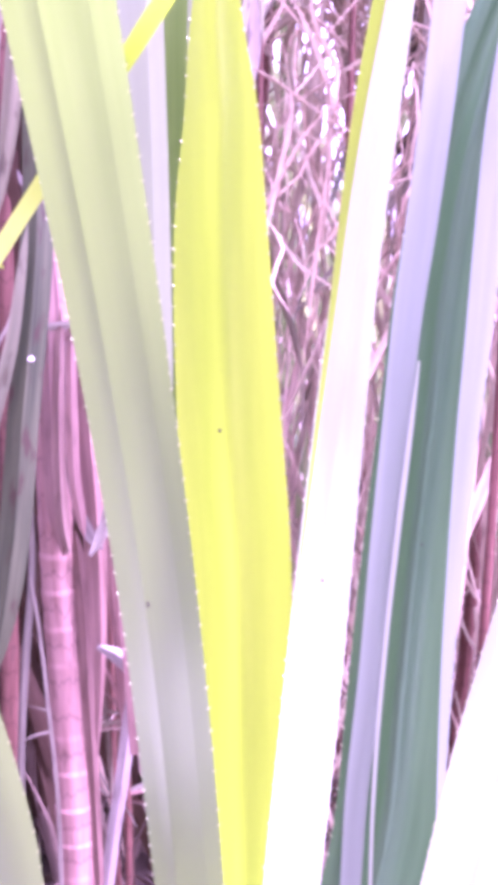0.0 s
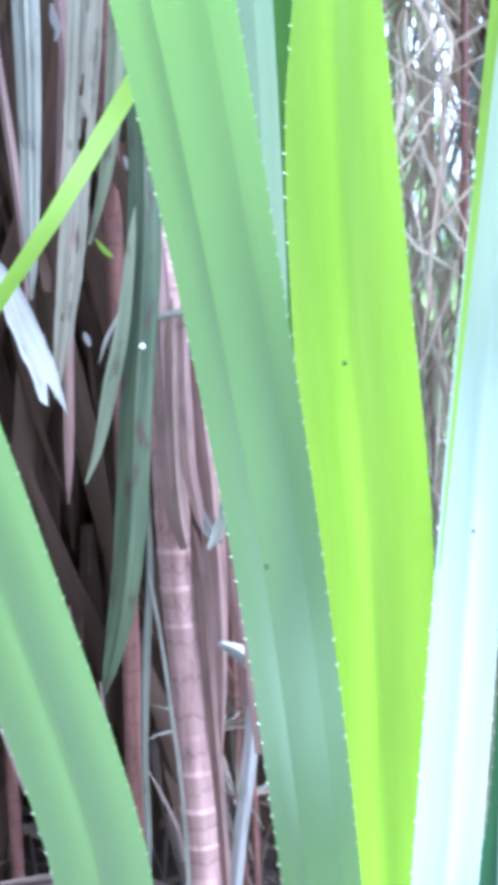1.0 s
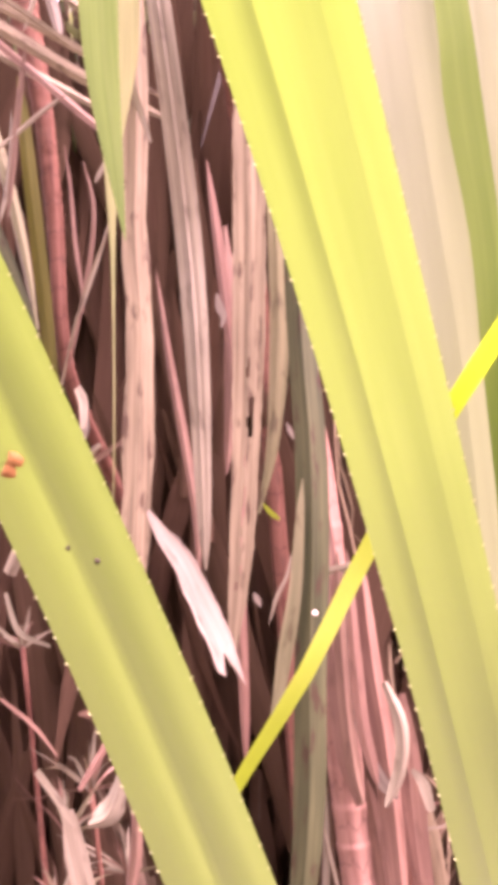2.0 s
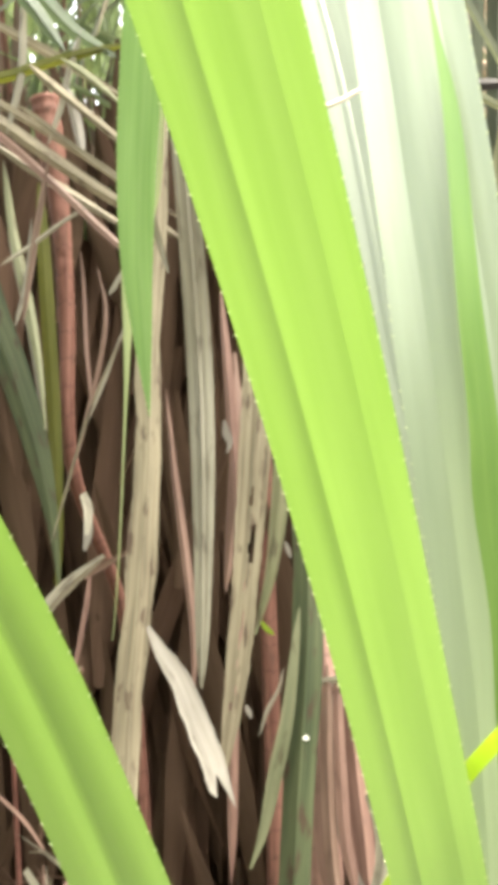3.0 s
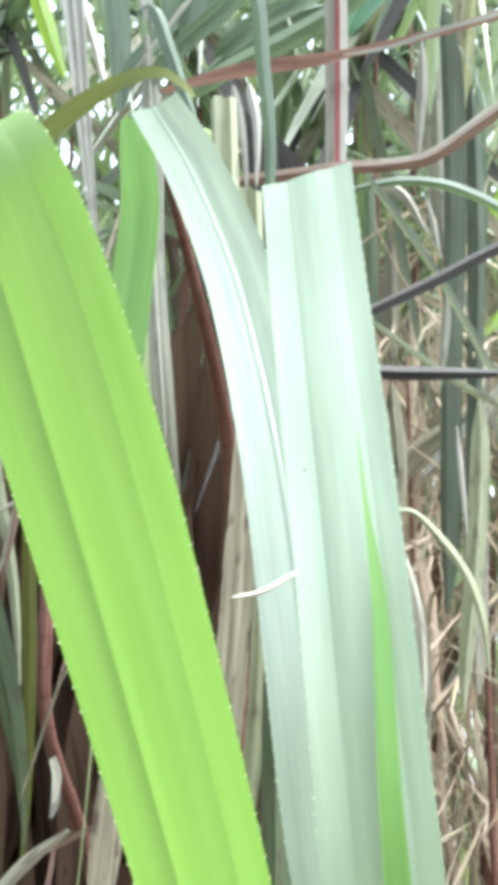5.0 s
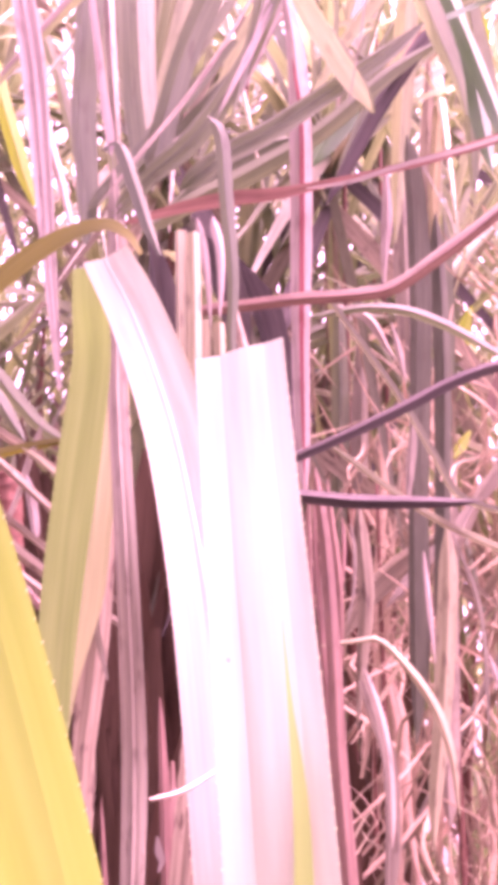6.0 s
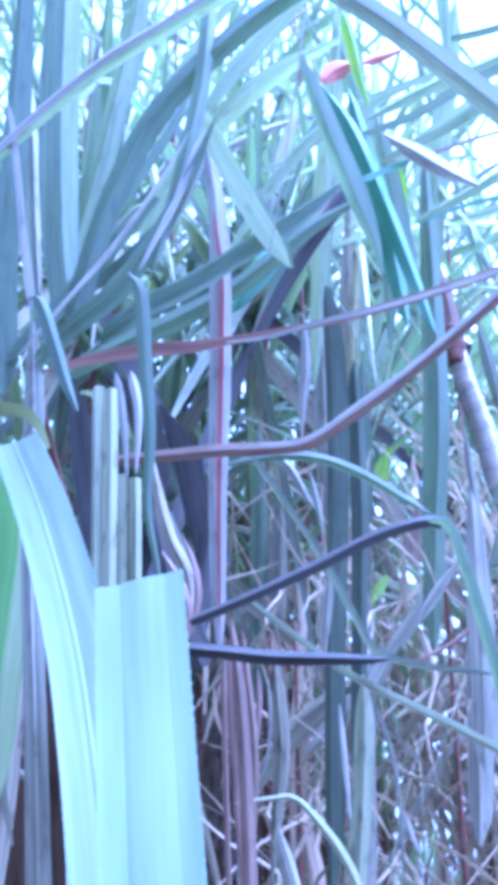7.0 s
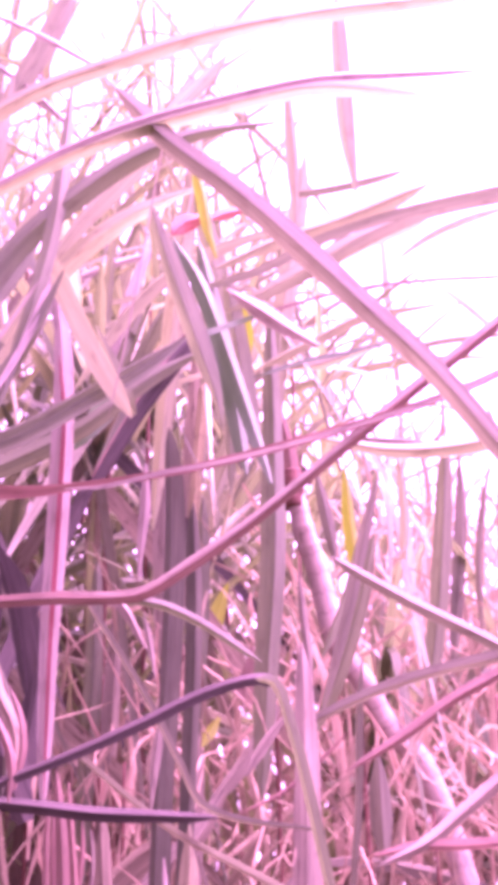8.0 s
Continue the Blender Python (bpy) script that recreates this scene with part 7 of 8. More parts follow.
leaf(open_side, "dry_leaf", PALE_DULL, [(-0.301, 3.1, 2.846, 0.0024, 0), (-0.302, 3.1, 2.782, 0.02, 0), (-0.308, 3.12, 2.609, 0.0425, 0), (-0.314, 3.14, 2.424, 0.0365, 0), (-0.315, 3.14, 2.359, 0.0044, 0)], section=GUTTER, n=18, fold=1.0)
leaf(open_side, "leaf", SHADY, [(-0.378, 3.2, 2.995, 0.0036, 0), (-0.378, 3.2, 2.888, 0.0299, 0), (-0.38, 3.213, 2.596, 0.0498, 0), (-0.388, 3.227, 2.374, 0.0433, 0), (-0.395, 3.24, 2.159, 0.0285, 0), (-0.397, 3.24, 2.085, 0.0034, 0)], section=GUTTER, n=18, fold=1.0)
leaf(open_side, "leaf", SHADY, [(0.014, 2.6, 3.482, 0.0036, 0), (0.021, 2.6, 3.43, 0.0302, 0), (0.039, 2.613, 3.292, 0.0498, 0), (0.06, 2.627, 3.156, 0.0468, 0), (0.081, 2.64, 3.024, 0.0244, 0), (0.089, 2.64, 2.976, 0.0029, 0)], "violet-grey drooping leaf", section=GUTTER, n=18, fold=1.0)
leaf(open_side, "leaf", YOUNG, [(0.029, 2.9, 3.567, 0.002, 0), (0.033, 2.9, 3.544, 0.0168, 0), (0.043, 2.92, 3.491, 0.0308, 0), (0.048, 2.94, 3.423, 0.0112, 0), (0.051, 2.94, 3.395, 0.0013, 0)], section=GUTTER, n=18, fold=1.0)
leaf(open_side, "leaf", YOUNG, [(-0.101, 3.2, 2.739, 0.0144, 0), (-0.07, 3.22, 2.782, 0.0494, 0), (-0.042, 3.24, 2.873, 0.0235, 0), (-0.032, 3.24, 2.902, 0.0028, 0)], section=GUTTER, n=18, fold=1.0)
leaf(open_side, "leaf", YOUNG, [(0.286, 3, 3.133, 0.002, 0), (0.288, 3, 3.089, 0.0169, 0), (0.295, 3.013, 2.972, 0.0362, 0), (0.302, 3.027, 2.873, 0.0276, 0), (0.308, 3.04, 2.833, 0.0069, 0)], section=GUTTER, n=18, fold=1.0)
leaf(open_side, "leaf", YOUNG, [(-0.066, 2.9, 2.405, 0.0101, 0), (-0.05, 2.92, 2.441, 0.0307, 0), (-0.029, 2.94, 2.478, 0.0104, 0)], section=GUTTER, n=18, fold=1.0)
leaf(open_side, "dry_leaf", PALE_DULL, [(-0.055, 2.9, 2.264, 0.003, 0), (-0.033, 2.9, 2.291, 0.0249, 0), (0.031, 2.913, 2.373, 0.0378, 0), (0.084, 2.927, 2.464, 0.0333, 0), (0.112, 2.94, 2.519, 0.0129, 0), (0.121, 2.94, 2.537, 0.0016, 0)], section=GUTTER, n=18, fold=1.0)
leaf(open_side, "dry_leaf", RUST, [(0.03, 3, 2.51, 0.0132, 0), (0.037, 3.013, 2.554, 0.0534, 0), (0.052, 3.027, 2.626, 0.046, 0), (0.046, 3.04, 2.673, 0.0137, 0)], section=GUTTER, n=18, fold=1.0)
leaf(open_side, "leaf", BACKLIT, [(-0.006, 2.5, 3.407, 0.0024, 0), (0.03, 2.5, 3.425, 0.0204, 0), (0.133, 2.513, 3.485, 0.0385, 0), (0.289, 2.527, 3.548, 0.0439, 0), (0.451, 2.54, 3.627, 0.039, 0), (0.508, 2.54, 3.651, 0.0047, 0)], section=GUTTER, n=18, fold=1.0)
leaf(open_side, "leaf", BACKLIT, [(0.026, 2.6, 3.353, 0.0025, 0), (0.072, 2.6, 3.381, 0.0209, 0), (0.206, 2.613, 3.47, 0.0474, 0), (0.342, 2.627, 3.557, 0.0506, 0), (0.479, 2.64, 3.62, 0.0402, 0), (0.526, 2.64, 3.639, 0.0048, 0)], section=GUTTER, n=18, fold=1.0)
leaf(open_side, "leaf", BACKLIT, [(0.169, 2.7, 3.758, 0.0034, 0), (0.203, 2.7, 3.763, 0.0281, 0), (0.303, 2.72, 3.793, 0.0339, 0), (0.432, 2.74, 3.838, 0.0256, 0), (0.477, 2.74, 3.848, 0.0031, 0)], section=GUTTER, n=18, fold=1.0)
leaf(open_side, "leaf", BACKLIT, [(0.155, 2.8, 3.303, 0.0023, 0), (0.179, 2.8, 3.307, 0.0192, 0), (0.248, 2.82, 3.328, 0.0248, 0), (0.374, 2.84, 3.385, 0.0167, 0), (0.419, 2.84, 3.401, 0.002, 0)], section=GUTTER, n=18, fold=1.0)
leaf(open_side, "leaf", SHADY, [(0.344, 2.8, 2.865, 0.0031, 0), (0.334, 2.8, 2.827, 0.0255, 0), (0.309, 2.81, 2.723, 0.0429, 0), (0.269, 2.82, 2.597, 0.0449, 0), (0.226, 2.83, 2.486, 0.0321, 0), (0.198, 2.84, 2.427, 0.0123, 0), (0.188, 2.84, 2.406, 0.0015, 0)], section=GUTTER, n=18, fold=1.0)
leaf(open_side, "dry_leaf", PALE_DULL, [(0.17, 2.8, 2.5, 0.0029, 0), (0.169, 2.8, 2.443, 0.0244, 0), (0.167, 2.813, 2.289, 0.0526, 0), (0.16, 2.827, 2.116, 0.0539, 0), (0.151, 2.84, 1.94, 0.0459, 0), (0.147, 2.84, 1.88, 0.0055, 0)], section=GUTTER, n=18, fold=1.0)
leaf(open_side, "dry_leaf", RUST, [(-0.300, 2.450, 2.243, 0.0020, 0), (-0.302, 2.450, 2.183, 0.0100, 0), (-0.297, 2.450, 2.013, 0.0120, 0), (-0.289, 2.450, 1.812, 0.0120, 0), (-0.283, 2.450, 1.621, 0.0100, 0), (-0.282, 2.450, 1.547, 0.0020, 0)], "reddish strip hanging in a bundle", section=GUTTER, n=18, fold=0.8)
leaf(open_side, "dry_leaf", RUST, [(-0.286, 2.430, 2.222, 0.0020, 0), (-0.287, 2.430, 2.157, 0.0100, 0), (-0.274, 2.430, 1.959, 0.0130, 0), (-0.259, 2.430, 1.792, 0.0130, 0), (-0.243, 2.430, 1.604, 0.0110, 0), (-0.237, 2.430, 1.541, 0.0020, 0)], section=GUTTER, n=18, fold=0.8)
leaf(open_side, "dry_leaf", PALE_DULL, [(-0.282, 2.480, 2.210, 0.0020, 0), (-0.280, 2.480, 2.123, 0.0060, 0), (-0.282, 2.480, 1.964, 0.0070, 0), (-0.276, 2.480, 1.793, 0.0060, 0), (-0.266, 2.480, 1.620, 0.0020, 0)], section=GUTTER, n=18, fold=0.8)
leaf(open_side, "dry_leaf", RUST, [(-0.241, 2.470, 2.185, 0.0020, 0), (-0.238, 2.470, 2.131, 0.0100, 0), (-0.250, 2.470, 2.015, 0.0110, 0), (-0.264, 2.470, 1.892, 0.0090, 0), (-0.271, 2.470, 1.812, 0.0020, 0)], section=GUTTER, n=18, fold=0.8)
leaf(open_side, "dry_leaf", PALE_DULL, [(-0.223, 2.460, 2.171, 0.0020, 0), (-0.217, 2.460, 2.128, 0.0070, 0), (-0.219, 2.460, 2.044, 0.0070, 0), (-0.230, 2.460, 1.982, 0.0020, 0)], section=GUTTER, n=18, fold=0.8)
leaf(open_side, "dry_leaf", DRY, [(-0.223, 2.550, 2.233, 0.0030, 0), (-0.220, 2.550, 2.177, 0.0280, 0), (-0.210, 2.550, 2.045, 0.0320, 0), (-0.220, 2.550, 1.918, 0.0220, 0), (-0.231, 2.550, 1.795, 0.0030, 0)], "olive-brown weathered strip", section=GUTTER, n=18, fold=0.8)
leaf(open_side, "dry_leaf", PALE_DULL, [(-0.195, 2.420, 1.898, 0.0030, 0), (-0.185, 2.420, 1.869, 0.0140, 0), (-0.166, 2.420, 1.811, 0.0180, 0), (-0.153, 2.420, 1.735, 0.0180, 0), (-0.149, 2.420, 1.643, 0.0140, 0), (-0.149, 2.420, 1.589, 0.0020, 0)], "pale dead leaf bent at the top", section=GUTTER, n=18, fold=0.8)
leaf(open_side, "dry_leaf", BLEACHED, [(-0.091, 2.500, 2.121, 0.0020, 0), (-0.087, 2.500, 2.078, 0.0090, 0), (-0.081, 2.500, 1.995, 0.0100, 0), (-0.075, 2.500, 1.913, 0.0020, 0)], section=GUTTER, n=18, fold=0.8)
leaf(open_side, "dry_leaf", GREYGREEN, [(-0.057, 2.620, 2.196, 0.0040, 0), (-0.056, 2.620, 2.128, 0.0340, 0), (-0.062, 2.620, 1.997, 0.0400, 0), (-0.075, 2.620, 1.839, 0.0360, 0), (-0.096, 2.620, 1.656, 0.0240, 0), (-0.100, 2.620, 1.578, 0.0030, 0)], "greyish leaf standing among stalks", section=GUTTER, n=18, fold=0.8)
leaf(open_side, "dry_leaf", PALE_DULL, [(-0.104, 2.500, 2.386, 0.0030, 0), (-0.107, 2.500, 2.341, 0.0180, 0), (-0.114, 2.500, 2.274, 0.0180, 0), (-0.119, 2.500, 2.197, 0.0040, 0)], section=GUTTER, n=18, fold=0.8)
leaf(open_side, "dry_leaf", PALE_DULL, [(-0.149, 2.550, 2.607, 0.0030, 0), (-0.135, 2.550, 2.545, 0.0140, 0), (-0.122, 2.550, 2.472, 0.0030, 0)], section=GUTTER, n=18, fold=0.8)
leaf(open_side, "dry_leaf", PALE_DULL, [(-0.027, 2.400, 2.133, 0.0020, 0), (-0.013, 2.400, 2.092, 0.0100, 0), (0.005, 2.400, 2.041, 0.0110, 0), (0.019, 2.400, 1.972, 0.0100, 0), (0.023, 2.400, 1.866, 0.0090, 0), (0.024, 2.400, 1.764, 0.0020, 0)], section=GUTTER, n=18, fold=0.8)
leaf(open_side, "dry_leaf", BLEACHED, [(0.026, 2.450, 1.923, 0.0030, 0), (0.035, 2.450, 1.889, 0.0120, 0), (0.050, 2.450, 1.852, 0.0030, 0)], section=GUTTER, n=18, fold=0.8)
leaf(open_side, "dry_leaf", PALE_DULL, [(0.063, 2.500, 2.266, 0.0030, 0), (0.080, 2.500, 2.299, 0.0200, 0), (0.108, 2.500, 2.341, 0.0220, 0), (0.153, 2.500, 2.395, 0.0040, 0)], section=GUTTER, n=18, fold=0.8)
leaf(open_side, "dry_leaf", RUST, [(0.036, 2.600, 2.210, 0.0020, 0), (0.126, 2.600, 2.251, 0.0100, 0), (0.194, 2.600, 2.304, 0.0100, 0), (0.264, 2.600, 2.369, 0.0020, 0)], section=GUTTER, n=18, fold=0.8)
leaf(open_side, "dry_leaf", DIM, [(0.294, 2.550, 2.503, 0.0040, 0), (0.282, 2.550, 2.401, 0.0180, 0), (0.274, 2.550, 2.238, 0.0180, 0), (0.257, 2.550, 2.082, 0.0140, 0), (0.244, 2.550, 1.983, 0.0030, 0)], section=GUTTER, n=18, fold=0.8)
leaf(open_side, "dry_leaf", DIM, [(0.321, 2.700, 2.344, 0.0060, 0), (0.322, 2.700, 2.275, 0.0400, 0), (0.323, 2.700, 2.196, 0.0440, 0), (0.325, 2.700, 2.131, 0.0100, 0)], section=GUTTER, n=18, fold=0.8)
leaf(open_side, "dry_leaf", PALE_DULL, [(0.168, 2.700, 2.744, 0.0030, 0), (0.174, 2.700, 2.666, 0.0160, 0), (0.185, 2.700, 2.552, 0.0160, 0), (0.191, 2.700, 2.478, 0.0030, 0)], section=GUTTER, n=18, fold=0.8)
leaf(open_side, "dry_leaf", DIM, [(0.348, 2.600, 2.916, 0.0040, 0), (0.325, 2.600, 2.826, 0.0220, 0), (0.283, 2.600, 2.651, 0.0240, 0), (0.239, 2.600, 2.497, 0.0200, 0), (0.211, 2.600, 2.405, 0.0030, 0)], section=GUTTER, n=18, fold=0.8)
leaf(open_side, "dry_leaf", DIM, [(0.212, 2.750, 3.009, 0.0040, 0), (0.229, 2.750, 2.923, 0.0300, 0), (0.243, 2.750, 2.840, 0.0260, 0), (0.254, 2.750, 2.758, 0.0040, 0)], section=GUTTER, n=18, fold=0.8)
leaf(open_side, "leaf", DIM, [(0.273, 2.900, 3.164, 0.0030, 0), (0.329, 2.900, 3.157, 0.0200, 0), (0.467, 2.900, 3.140, 0.0240, 0), (0.662, 2.900, 3.120, 0.0220, 0), (0.767, 2.900, 3.101, 0.0040, 0)], section=GUTTER, n=18, fold=0.8)
leaf(open_side, "leaf", DIM, [(0.577, 3.000, 3.155, 0.0040, 0), (0.576, 3.000, 3.030, 0.0300, 0), (0.557, 3.000, 2.851, 0.0360, 0), (0.534, 3.000, 2.681, 0.0300, 0), (0.515, 3.000, 2.572, 0.0050, 0)], section=GUTTER, n=18, fold=0.8)
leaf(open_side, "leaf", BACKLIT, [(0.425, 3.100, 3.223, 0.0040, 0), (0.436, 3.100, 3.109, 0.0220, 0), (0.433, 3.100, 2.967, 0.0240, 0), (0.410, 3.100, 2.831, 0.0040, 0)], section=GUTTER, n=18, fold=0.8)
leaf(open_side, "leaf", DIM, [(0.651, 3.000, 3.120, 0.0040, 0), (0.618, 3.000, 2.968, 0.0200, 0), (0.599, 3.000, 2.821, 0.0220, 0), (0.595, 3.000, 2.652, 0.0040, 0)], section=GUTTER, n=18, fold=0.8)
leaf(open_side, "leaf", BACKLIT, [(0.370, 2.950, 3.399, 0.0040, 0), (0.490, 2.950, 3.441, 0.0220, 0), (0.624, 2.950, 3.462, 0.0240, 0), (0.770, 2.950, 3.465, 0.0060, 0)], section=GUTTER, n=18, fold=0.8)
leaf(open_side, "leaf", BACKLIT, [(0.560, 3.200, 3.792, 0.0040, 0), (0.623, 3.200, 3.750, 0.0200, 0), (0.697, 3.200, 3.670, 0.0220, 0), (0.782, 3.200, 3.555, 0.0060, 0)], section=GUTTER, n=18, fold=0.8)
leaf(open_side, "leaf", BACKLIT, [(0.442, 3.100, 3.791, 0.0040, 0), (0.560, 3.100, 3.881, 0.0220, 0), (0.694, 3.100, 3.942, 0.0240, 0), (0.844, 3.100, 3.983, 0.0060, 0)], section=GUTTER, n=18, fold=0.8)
stem(open_side, "stem_cap", RED_STEM, [(0.155, 2.9, 2.975, 0.024), (0.154, 2.9, 3.030, 0.029), (0.153, 2.9, 3.071, 0.026)], "dark red-brown broken top of the stem", n=14, sides=12, bumpy=0.15)

# ---------------------------------------------------------------- the thicket behind
def i_odd(x, y):
    return noise.noise((x * 9, y * 9, 3.0)) > 0.05


def thicket(seed, count, xs, ys, zs, length, width, lean, droop, keep=None):
    rng = random.Random(seed)
    blades = []
    for i in range(count):
        x, y, z = rng.uniform(*xs), rng.uniform(*ys), rng.uniform(*zs)
        d = Vector((rng.gauss(0, lean), rng.gauss(0, lean * 0.6), 1)).normalized()
        ln = rng.uniform(*length)
        w = rng.uniform(*width) * rng.uniform(0.5, 1.0)
        if rng.random() < 0.5:
            d.negate()
        sag = droop * rng.uniform(0.2, 1.0) * ln
        pts = []
        for k in range(4):
            s = k / 3
            p = Vector((x, y, z)) + d * ln * (s - 0.5) + Vector((rng.gauss(0, 0.012), rng.gauss(0, 0.012), -sag * s * s))
            pts.append((*p, w * (0.3, 1.0, 0.8, 0.1)[k], rng.gauss(0, 12)))
        if keep and not keep(x, y, z):
            continue
        blades.append(blade_data(pts, section=[(-1, -0.35), (0, 0.15), (1, -0.35)], n=6,
                                 facing=(rng.gauss(0, 0.6), -1, rng.gauss(0, 0.3)), seed=i % 50))
    return blades


def background_pine(at, crown, seed, leaves=34, dead=8, reach=(0.8, 1.6), wide=(0.028, 0.058)):
    """A screw pine further back: ringed stem, arching crown of strap leaves, some dead ones hanging."""
    rng = random.Random(seed)
    top = Vector(crown)
    ob = plant("screw_pine", (at[0], at[1], 0), "screw pine with an arching crown of grey-green strap leaves", "plant", "background screw pines")
    foot = Vector((at[0], at[1], -0.5))
    rows = [(*foot.lerp(top, s), 0.024 - 0.018 * s) for s in (0, 0.35, 0.7, 1)]
    stem(ob, "trunk", RED_STEM, [(x + 0.06 * math.sin(z * 2 + seed), y, z, r) for x, y, z, r in rows], rings=0.06, n=90, sides=8)
    for i in range(leaves + dead):
        hang = i >= leaves
        az = i * 2.4 + rng.uniform(-0.3, 0.3)
        el = radians(rng.uniform(-75, -30) if hang else rng.uniform(25, 85))
        ln = rng.uniform(*reach) * (0.8 if hang else 1.0)
        w = rng.uniform(*wide)
        d = Vector((math.cos(az) * math.cos(el), math.sin(az) * math.cos(el), math.sin(el)))
        sag = rng.uniform(0.15, 0.65) * (0.2 if hang else 1.0)
        kink = rng.random() < 0.4 and not hang and el < radians(50)
        pts = []
        for k, share in enumerate((0.7, 1.0, 0.95, 0.75, 0.4, 0.05)):
            s = k / 5
            p = top - Vector((0, 0, 0.22 * (i % 7) / 7)) + d * ln * s - Vector((0, 0, sag * ln * s ** 2.2))
            if kink and s > 0.6:
                p.z -= (s - 0.6) * ln * 1.1
            pts.append((*p, w * share, rng.gauss(0, 10)))
        if hang:
            leaf(ob, "dry_leaf", rng.choice((DIM, DRY, DUSK)), pts, section=FLAT, n=10, fold=0.8, facing=(0, -1, 0.1))
        else:
            mat = rng.choices((SHADY, GREYGREEN, BACKLIT, PALE_DULL), (4, 1, 4, 1))[0]
            leaf(ob, "leaf", mat, pts, section=GUTTER, n=12, fold=0.9, facing=(0.2, -0.6, 1))
    return ob


for i, (x, y, cx, cy, cz) in enumerate((
        (-0.75, 3.6, -0.72, 3.4, 2.9), (-0.15, 3.9, -0.2, 3.8, 3.2), (-1.1, 3.8, -1.0, 3.7, 3.6), (0.5, 3.7, 0.35, 3.6, 2.5),
        (0.9, 3.5, 0.8, 3.4, 2.2), (-0.5, 4.4, -0.45, 4.3, 3.9), (0.3, 4.5, 0.1, 4.4, 3.3), (1.0, 4.4, 0.85, 4.3, 2.7),
        (-1.3, 4.3, -1.2, 4.2, 4.3), (1.5, 4.0, 1.3, 3.9, 2.3), (-0.9, 3.6, -0.85, 3.1, 3.5), (-0.35, 3.7, -0.4, 3.2, 3.4),
        (-0.2, 5.0, -0.2, 4.9, 4.4), (-1.6, 3.7, -1.5, 3.3, 3.7), (-0.8, 5.2, -0.8, 5.1, 4.9))):
    background_pine((x, y), (cx, cy, cz), 60 + i)

def clumps(blades, count, groups, material, name, label, category, group, piece):
    """The nearest blades become pieces of separate plants; the rest is given back."""
    near = sorted(blades, key=lambda b: float(np.mean([v[1] for v in b[0]])))
    first, rest = near[:count], near[count:]
    first.sort(key=lambda b: b[0][0][0])
    size = math.ceil(len(first) / groups)
    for g in range(groups):
        own = first[g * size:(g + 1) * size]
        pts = np.array([v for b in own for v in b[0]])
        x, y = float(pts[:, 0].mean()), float(pts[:, 1].mean()) + 0.12
        ob = plant(name, (x, y, 0), label, category, group)
        stem(ob, "stalk", RED_STEM, [(x, y, -0.5, 0.014), (x + 0.02, y, 0.8, 0.011), (x, y, float(pts[:, 2].max()) * 0.9, 0.004)], n=30, sides=6)
        for v, f, u in own:
            one = new(piece, mesh_of(piece, v, f, u, material))
            one.parent = ob
            one.matrix_parent_inverse = Matrix.Translation(-ob.location)
    return rest


dry = (thicket(1, 1500, (-3.2, -0.2), (3.6, 5.2), (-0.4, 2.8), (0.6, 1.5), (0.02, 0.09), 0.2, 0.15,
                                      lambda x, y, z: x < -0.5 + 0.3 * noise.noise((y * 2, z * 2, 7)))
     + thicket(9, 160, (-2.0, 0.1), (2.9, 3.5), (-0.4, 0.5), (0.3, 0.9), (0.012, 0.045), 0.25, 0.1))
dry = clumps(dry, 280, 9, DRY_SINGLE, "dead_screw_pine", "dead screw pine buried in brown hanging leaves", "plant", "dead screw pines", "dry_leaf")
mass("dry_thicket", DRY_MASS, dry,
     "dense tangle of dead brown screw pine leaves", "dead leaves")
straw = (thicket(5, 1300, (-0.5, 1.8), (3.0, 5.2), (-0.3, 2.6), (0.2, 0.9), (0.012, 0.042), 0.25, 0.2)
     + thicket(13, 800, (-0.5, 1.8), (2.9, 4.6), (1.5, 2.9), (0.1, 0.5), (0.004, 0.014), 1.1, 0.2)
     + thicket(16, 1000, (-0.5, 1.8), (2.9, 4.6), (-0.2, 1.6), (0.2, 0.7), (0.007, 0.022), 0.3, 0.2)
     + thicket(14, 600, (-0.35, 1.0), (2.75, 3.5), (1.2, 2.6), (0.1, 0.45), (0.004, 0.014), 0.9, 0.2)
     + thicket(11, 800, (0.0, 1.7), (3.3, 5.2), (1.9, 3.1), (0.3, 0.9), (0.01, 0.035), 0.6, 0.2)
     + thicket(18, 240, (0.35, 1.3), (3.1, 4.4), (2.6, 3.5), (0.2, 0.7), (0.008, 0.028), 0.45, 0.2))
straw = clumps(straw, 290, 9, STRAW_SINGLE, "straw_clump", "clump of sunlit straw-coloured dead stalks", "dead stalks", "straw clumps", "stalk_blade")
mass("straw_thicket", STRAW_MASS, straw,
     "sunlit tangle of thin straw-coloured leaves and stalks", "dead leaves")
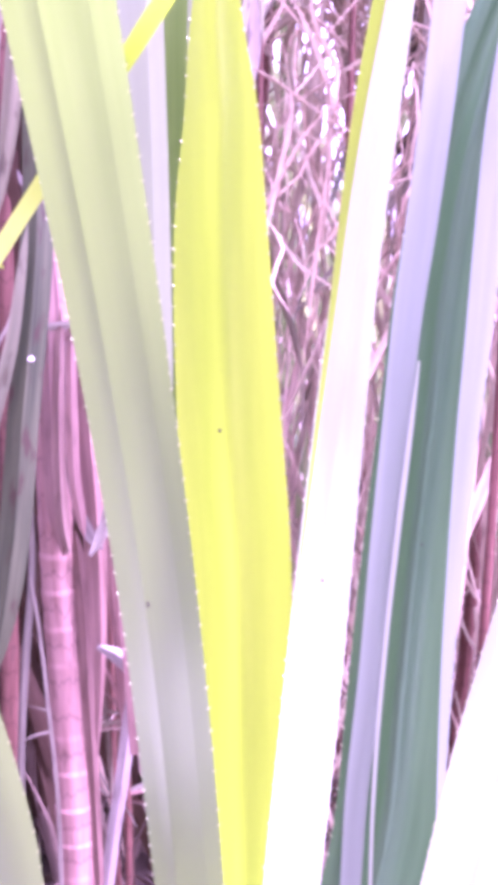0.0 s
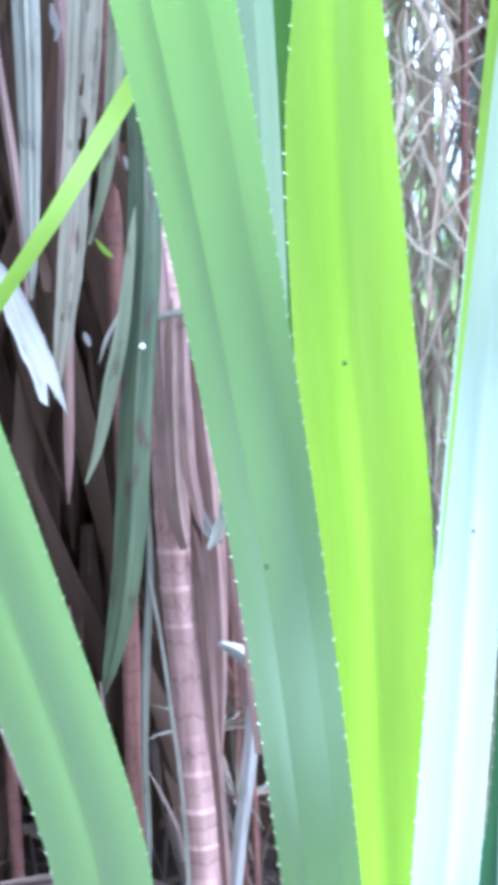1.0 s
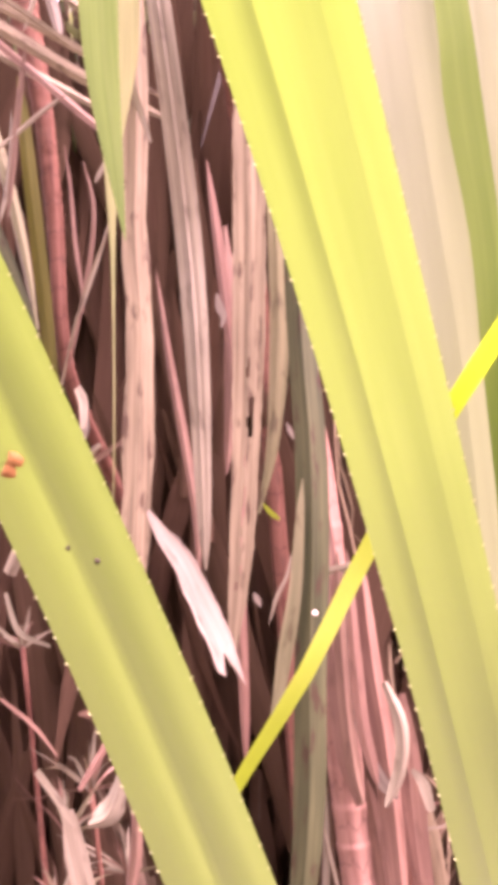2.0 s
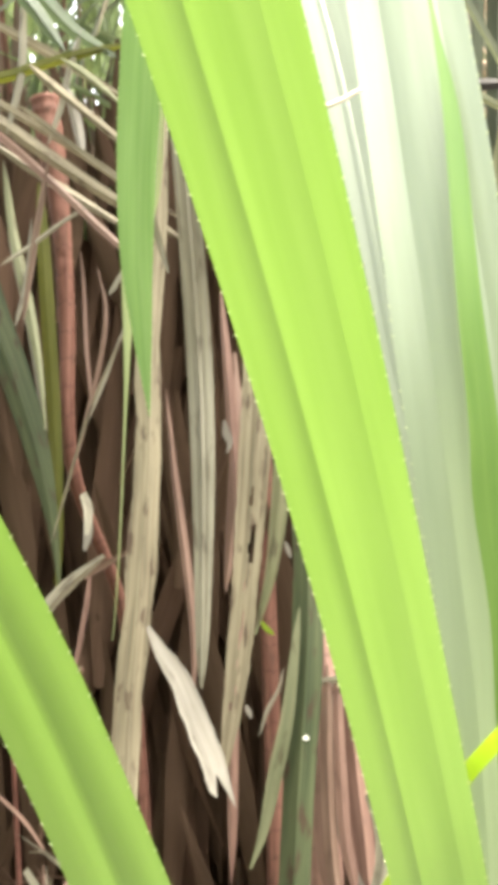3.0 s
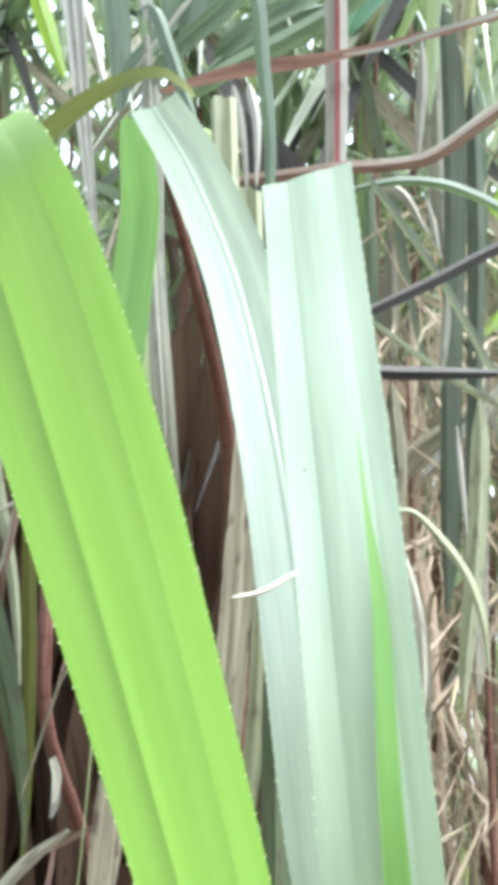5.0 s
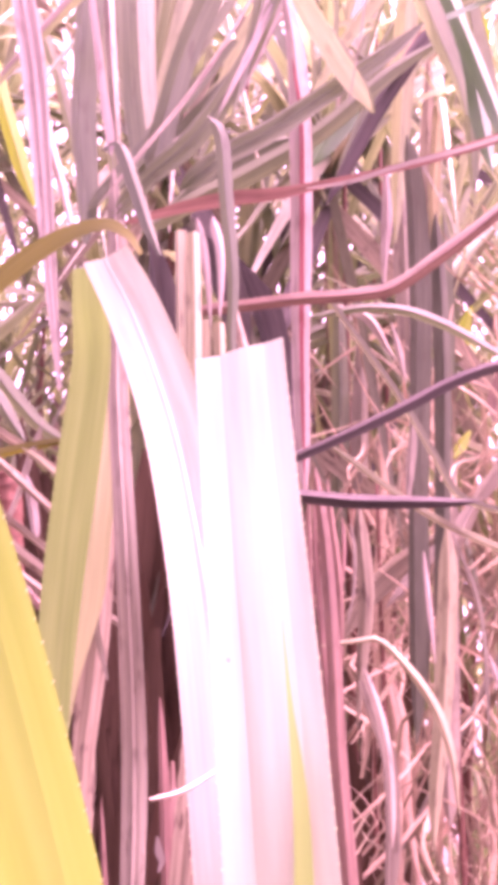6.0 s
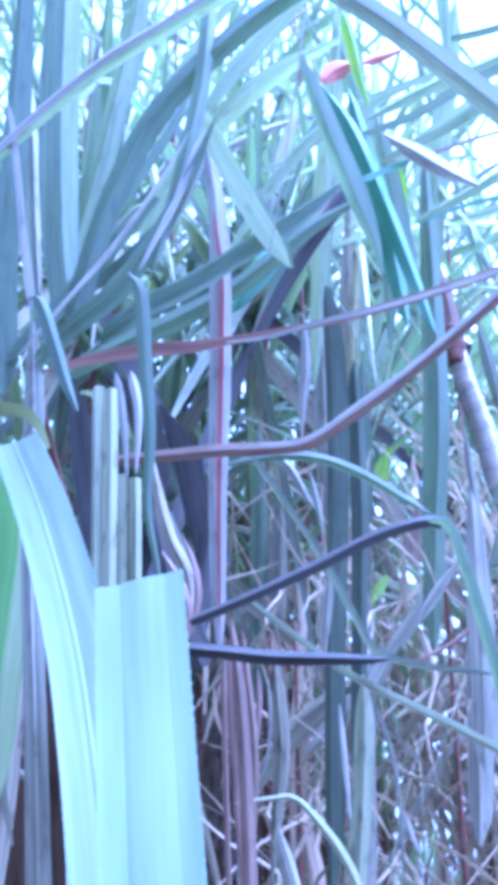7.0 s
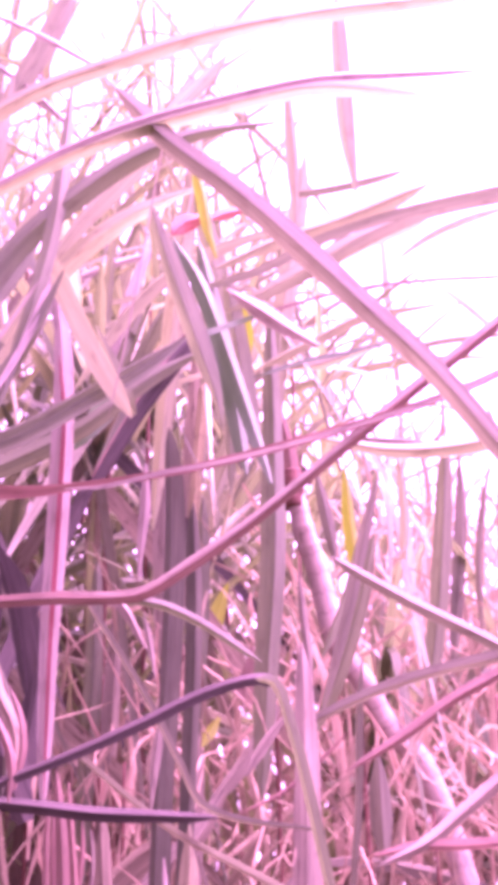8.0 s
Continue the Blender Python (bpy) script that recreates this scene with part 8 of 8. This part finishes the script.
green = (thicket(2, 1000, (-2.6, 2.2), (3.2, 5.0), (2.1, 5.4), (0.4, 1.3), (0.012, 0.045), 0.7, 0.4,
                                          lambda x, y, z: z < 4.4 - 1.4 * x + 0.8 * noise.noise((x, y, z)) and (x < 0.05 or i_odd(x, y)))
     + thicket(10, 900, (-2.8, 1.2), (4.0, 6.0), (2.8, 6.4), (0.5, 1.6), (0.012, 0.05), 0.8, 0.5,
               lambda x, y, z: z < 5.6 - 2.0 * max(x, -0.3) + 0.8 * noise.noise((x, y, z))))
green = clumps(green, 280, 8, GREEN_SINGLE, "strap_leaf_clump", "clump of thin green strap leaves", "plant", "strap leaf clumps", "leaf")
mass("green_thicket", GREEN_MASS, green,
     "mass of green strap leaves above the dead ones", "foliage")
# added curtain of broad dark blades where the hollow holds only shade
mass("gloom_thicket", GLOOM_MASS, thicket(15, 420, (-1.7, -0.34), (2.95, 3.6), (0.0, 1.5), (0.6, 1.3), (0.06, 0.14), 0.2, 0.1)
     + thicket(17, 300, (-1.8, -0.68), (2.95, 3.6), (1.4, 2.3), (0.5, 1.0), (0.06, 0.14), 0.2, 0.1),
     "dark brown leaf curtain added for the shade of the hollow", "foliage")
mass("leaf_litter", DRY_MASS, thicket(3, 900, (-2.0, 1.5), (0.5, 4.0), (-0.38, -0.2), (0.15, 0.5), (0.015, 0.05), 3.0, 0.1),
     "fallen dead leaves covering the ground", "leaf litter")
mass("far_thicket", GREEN_MASS, thicket(4, 2000, (-6, 6), (5.4, 8.0), (-0.4, 4.4), (0.8, 2.0), (0.05, 0.12), 0.4, 0.3,
                                        lambda x, y, z: z < (4.2 if x < -0.3 else 1.7 + noise.noise((x * 2, y, 5)))),
     "far wall of green and brown undergrowth", "undergrowth")
# out of view behind, beside and overhead; added to hold back sky light
mass("near_undergrowth", GREEN_MASS, thicket(6, 1500, (-4.5, 3.5), (-3.5, -0.9), (-0.4, 3.2), (0.8, 1.8), (0.04, 0.09), 0.5, 0.3)
     + thicket(7, 900, (-4.5, -2.2), (-1.0, 3.5), (-0.4, 4.2), (0.8, 1.8), (0.04, 0.09), 0.5, 0.3)
     + thicket(12, 800, (2.2, 5.0), (-1.5, 5.4), (-0.4, 1.0), (0.6, 1.4), (0.04, 0.09), 0.5, 0.3)
     + thicket(8, 420, (-4.0, -1.3), (0.8, 3.0), (4.3, 5.6), (0.8, 1.8), (0.04, 0.1), 1.6, 0.2),
     "unseen green undergrowth added round the clearing to block light", "undergrowth")
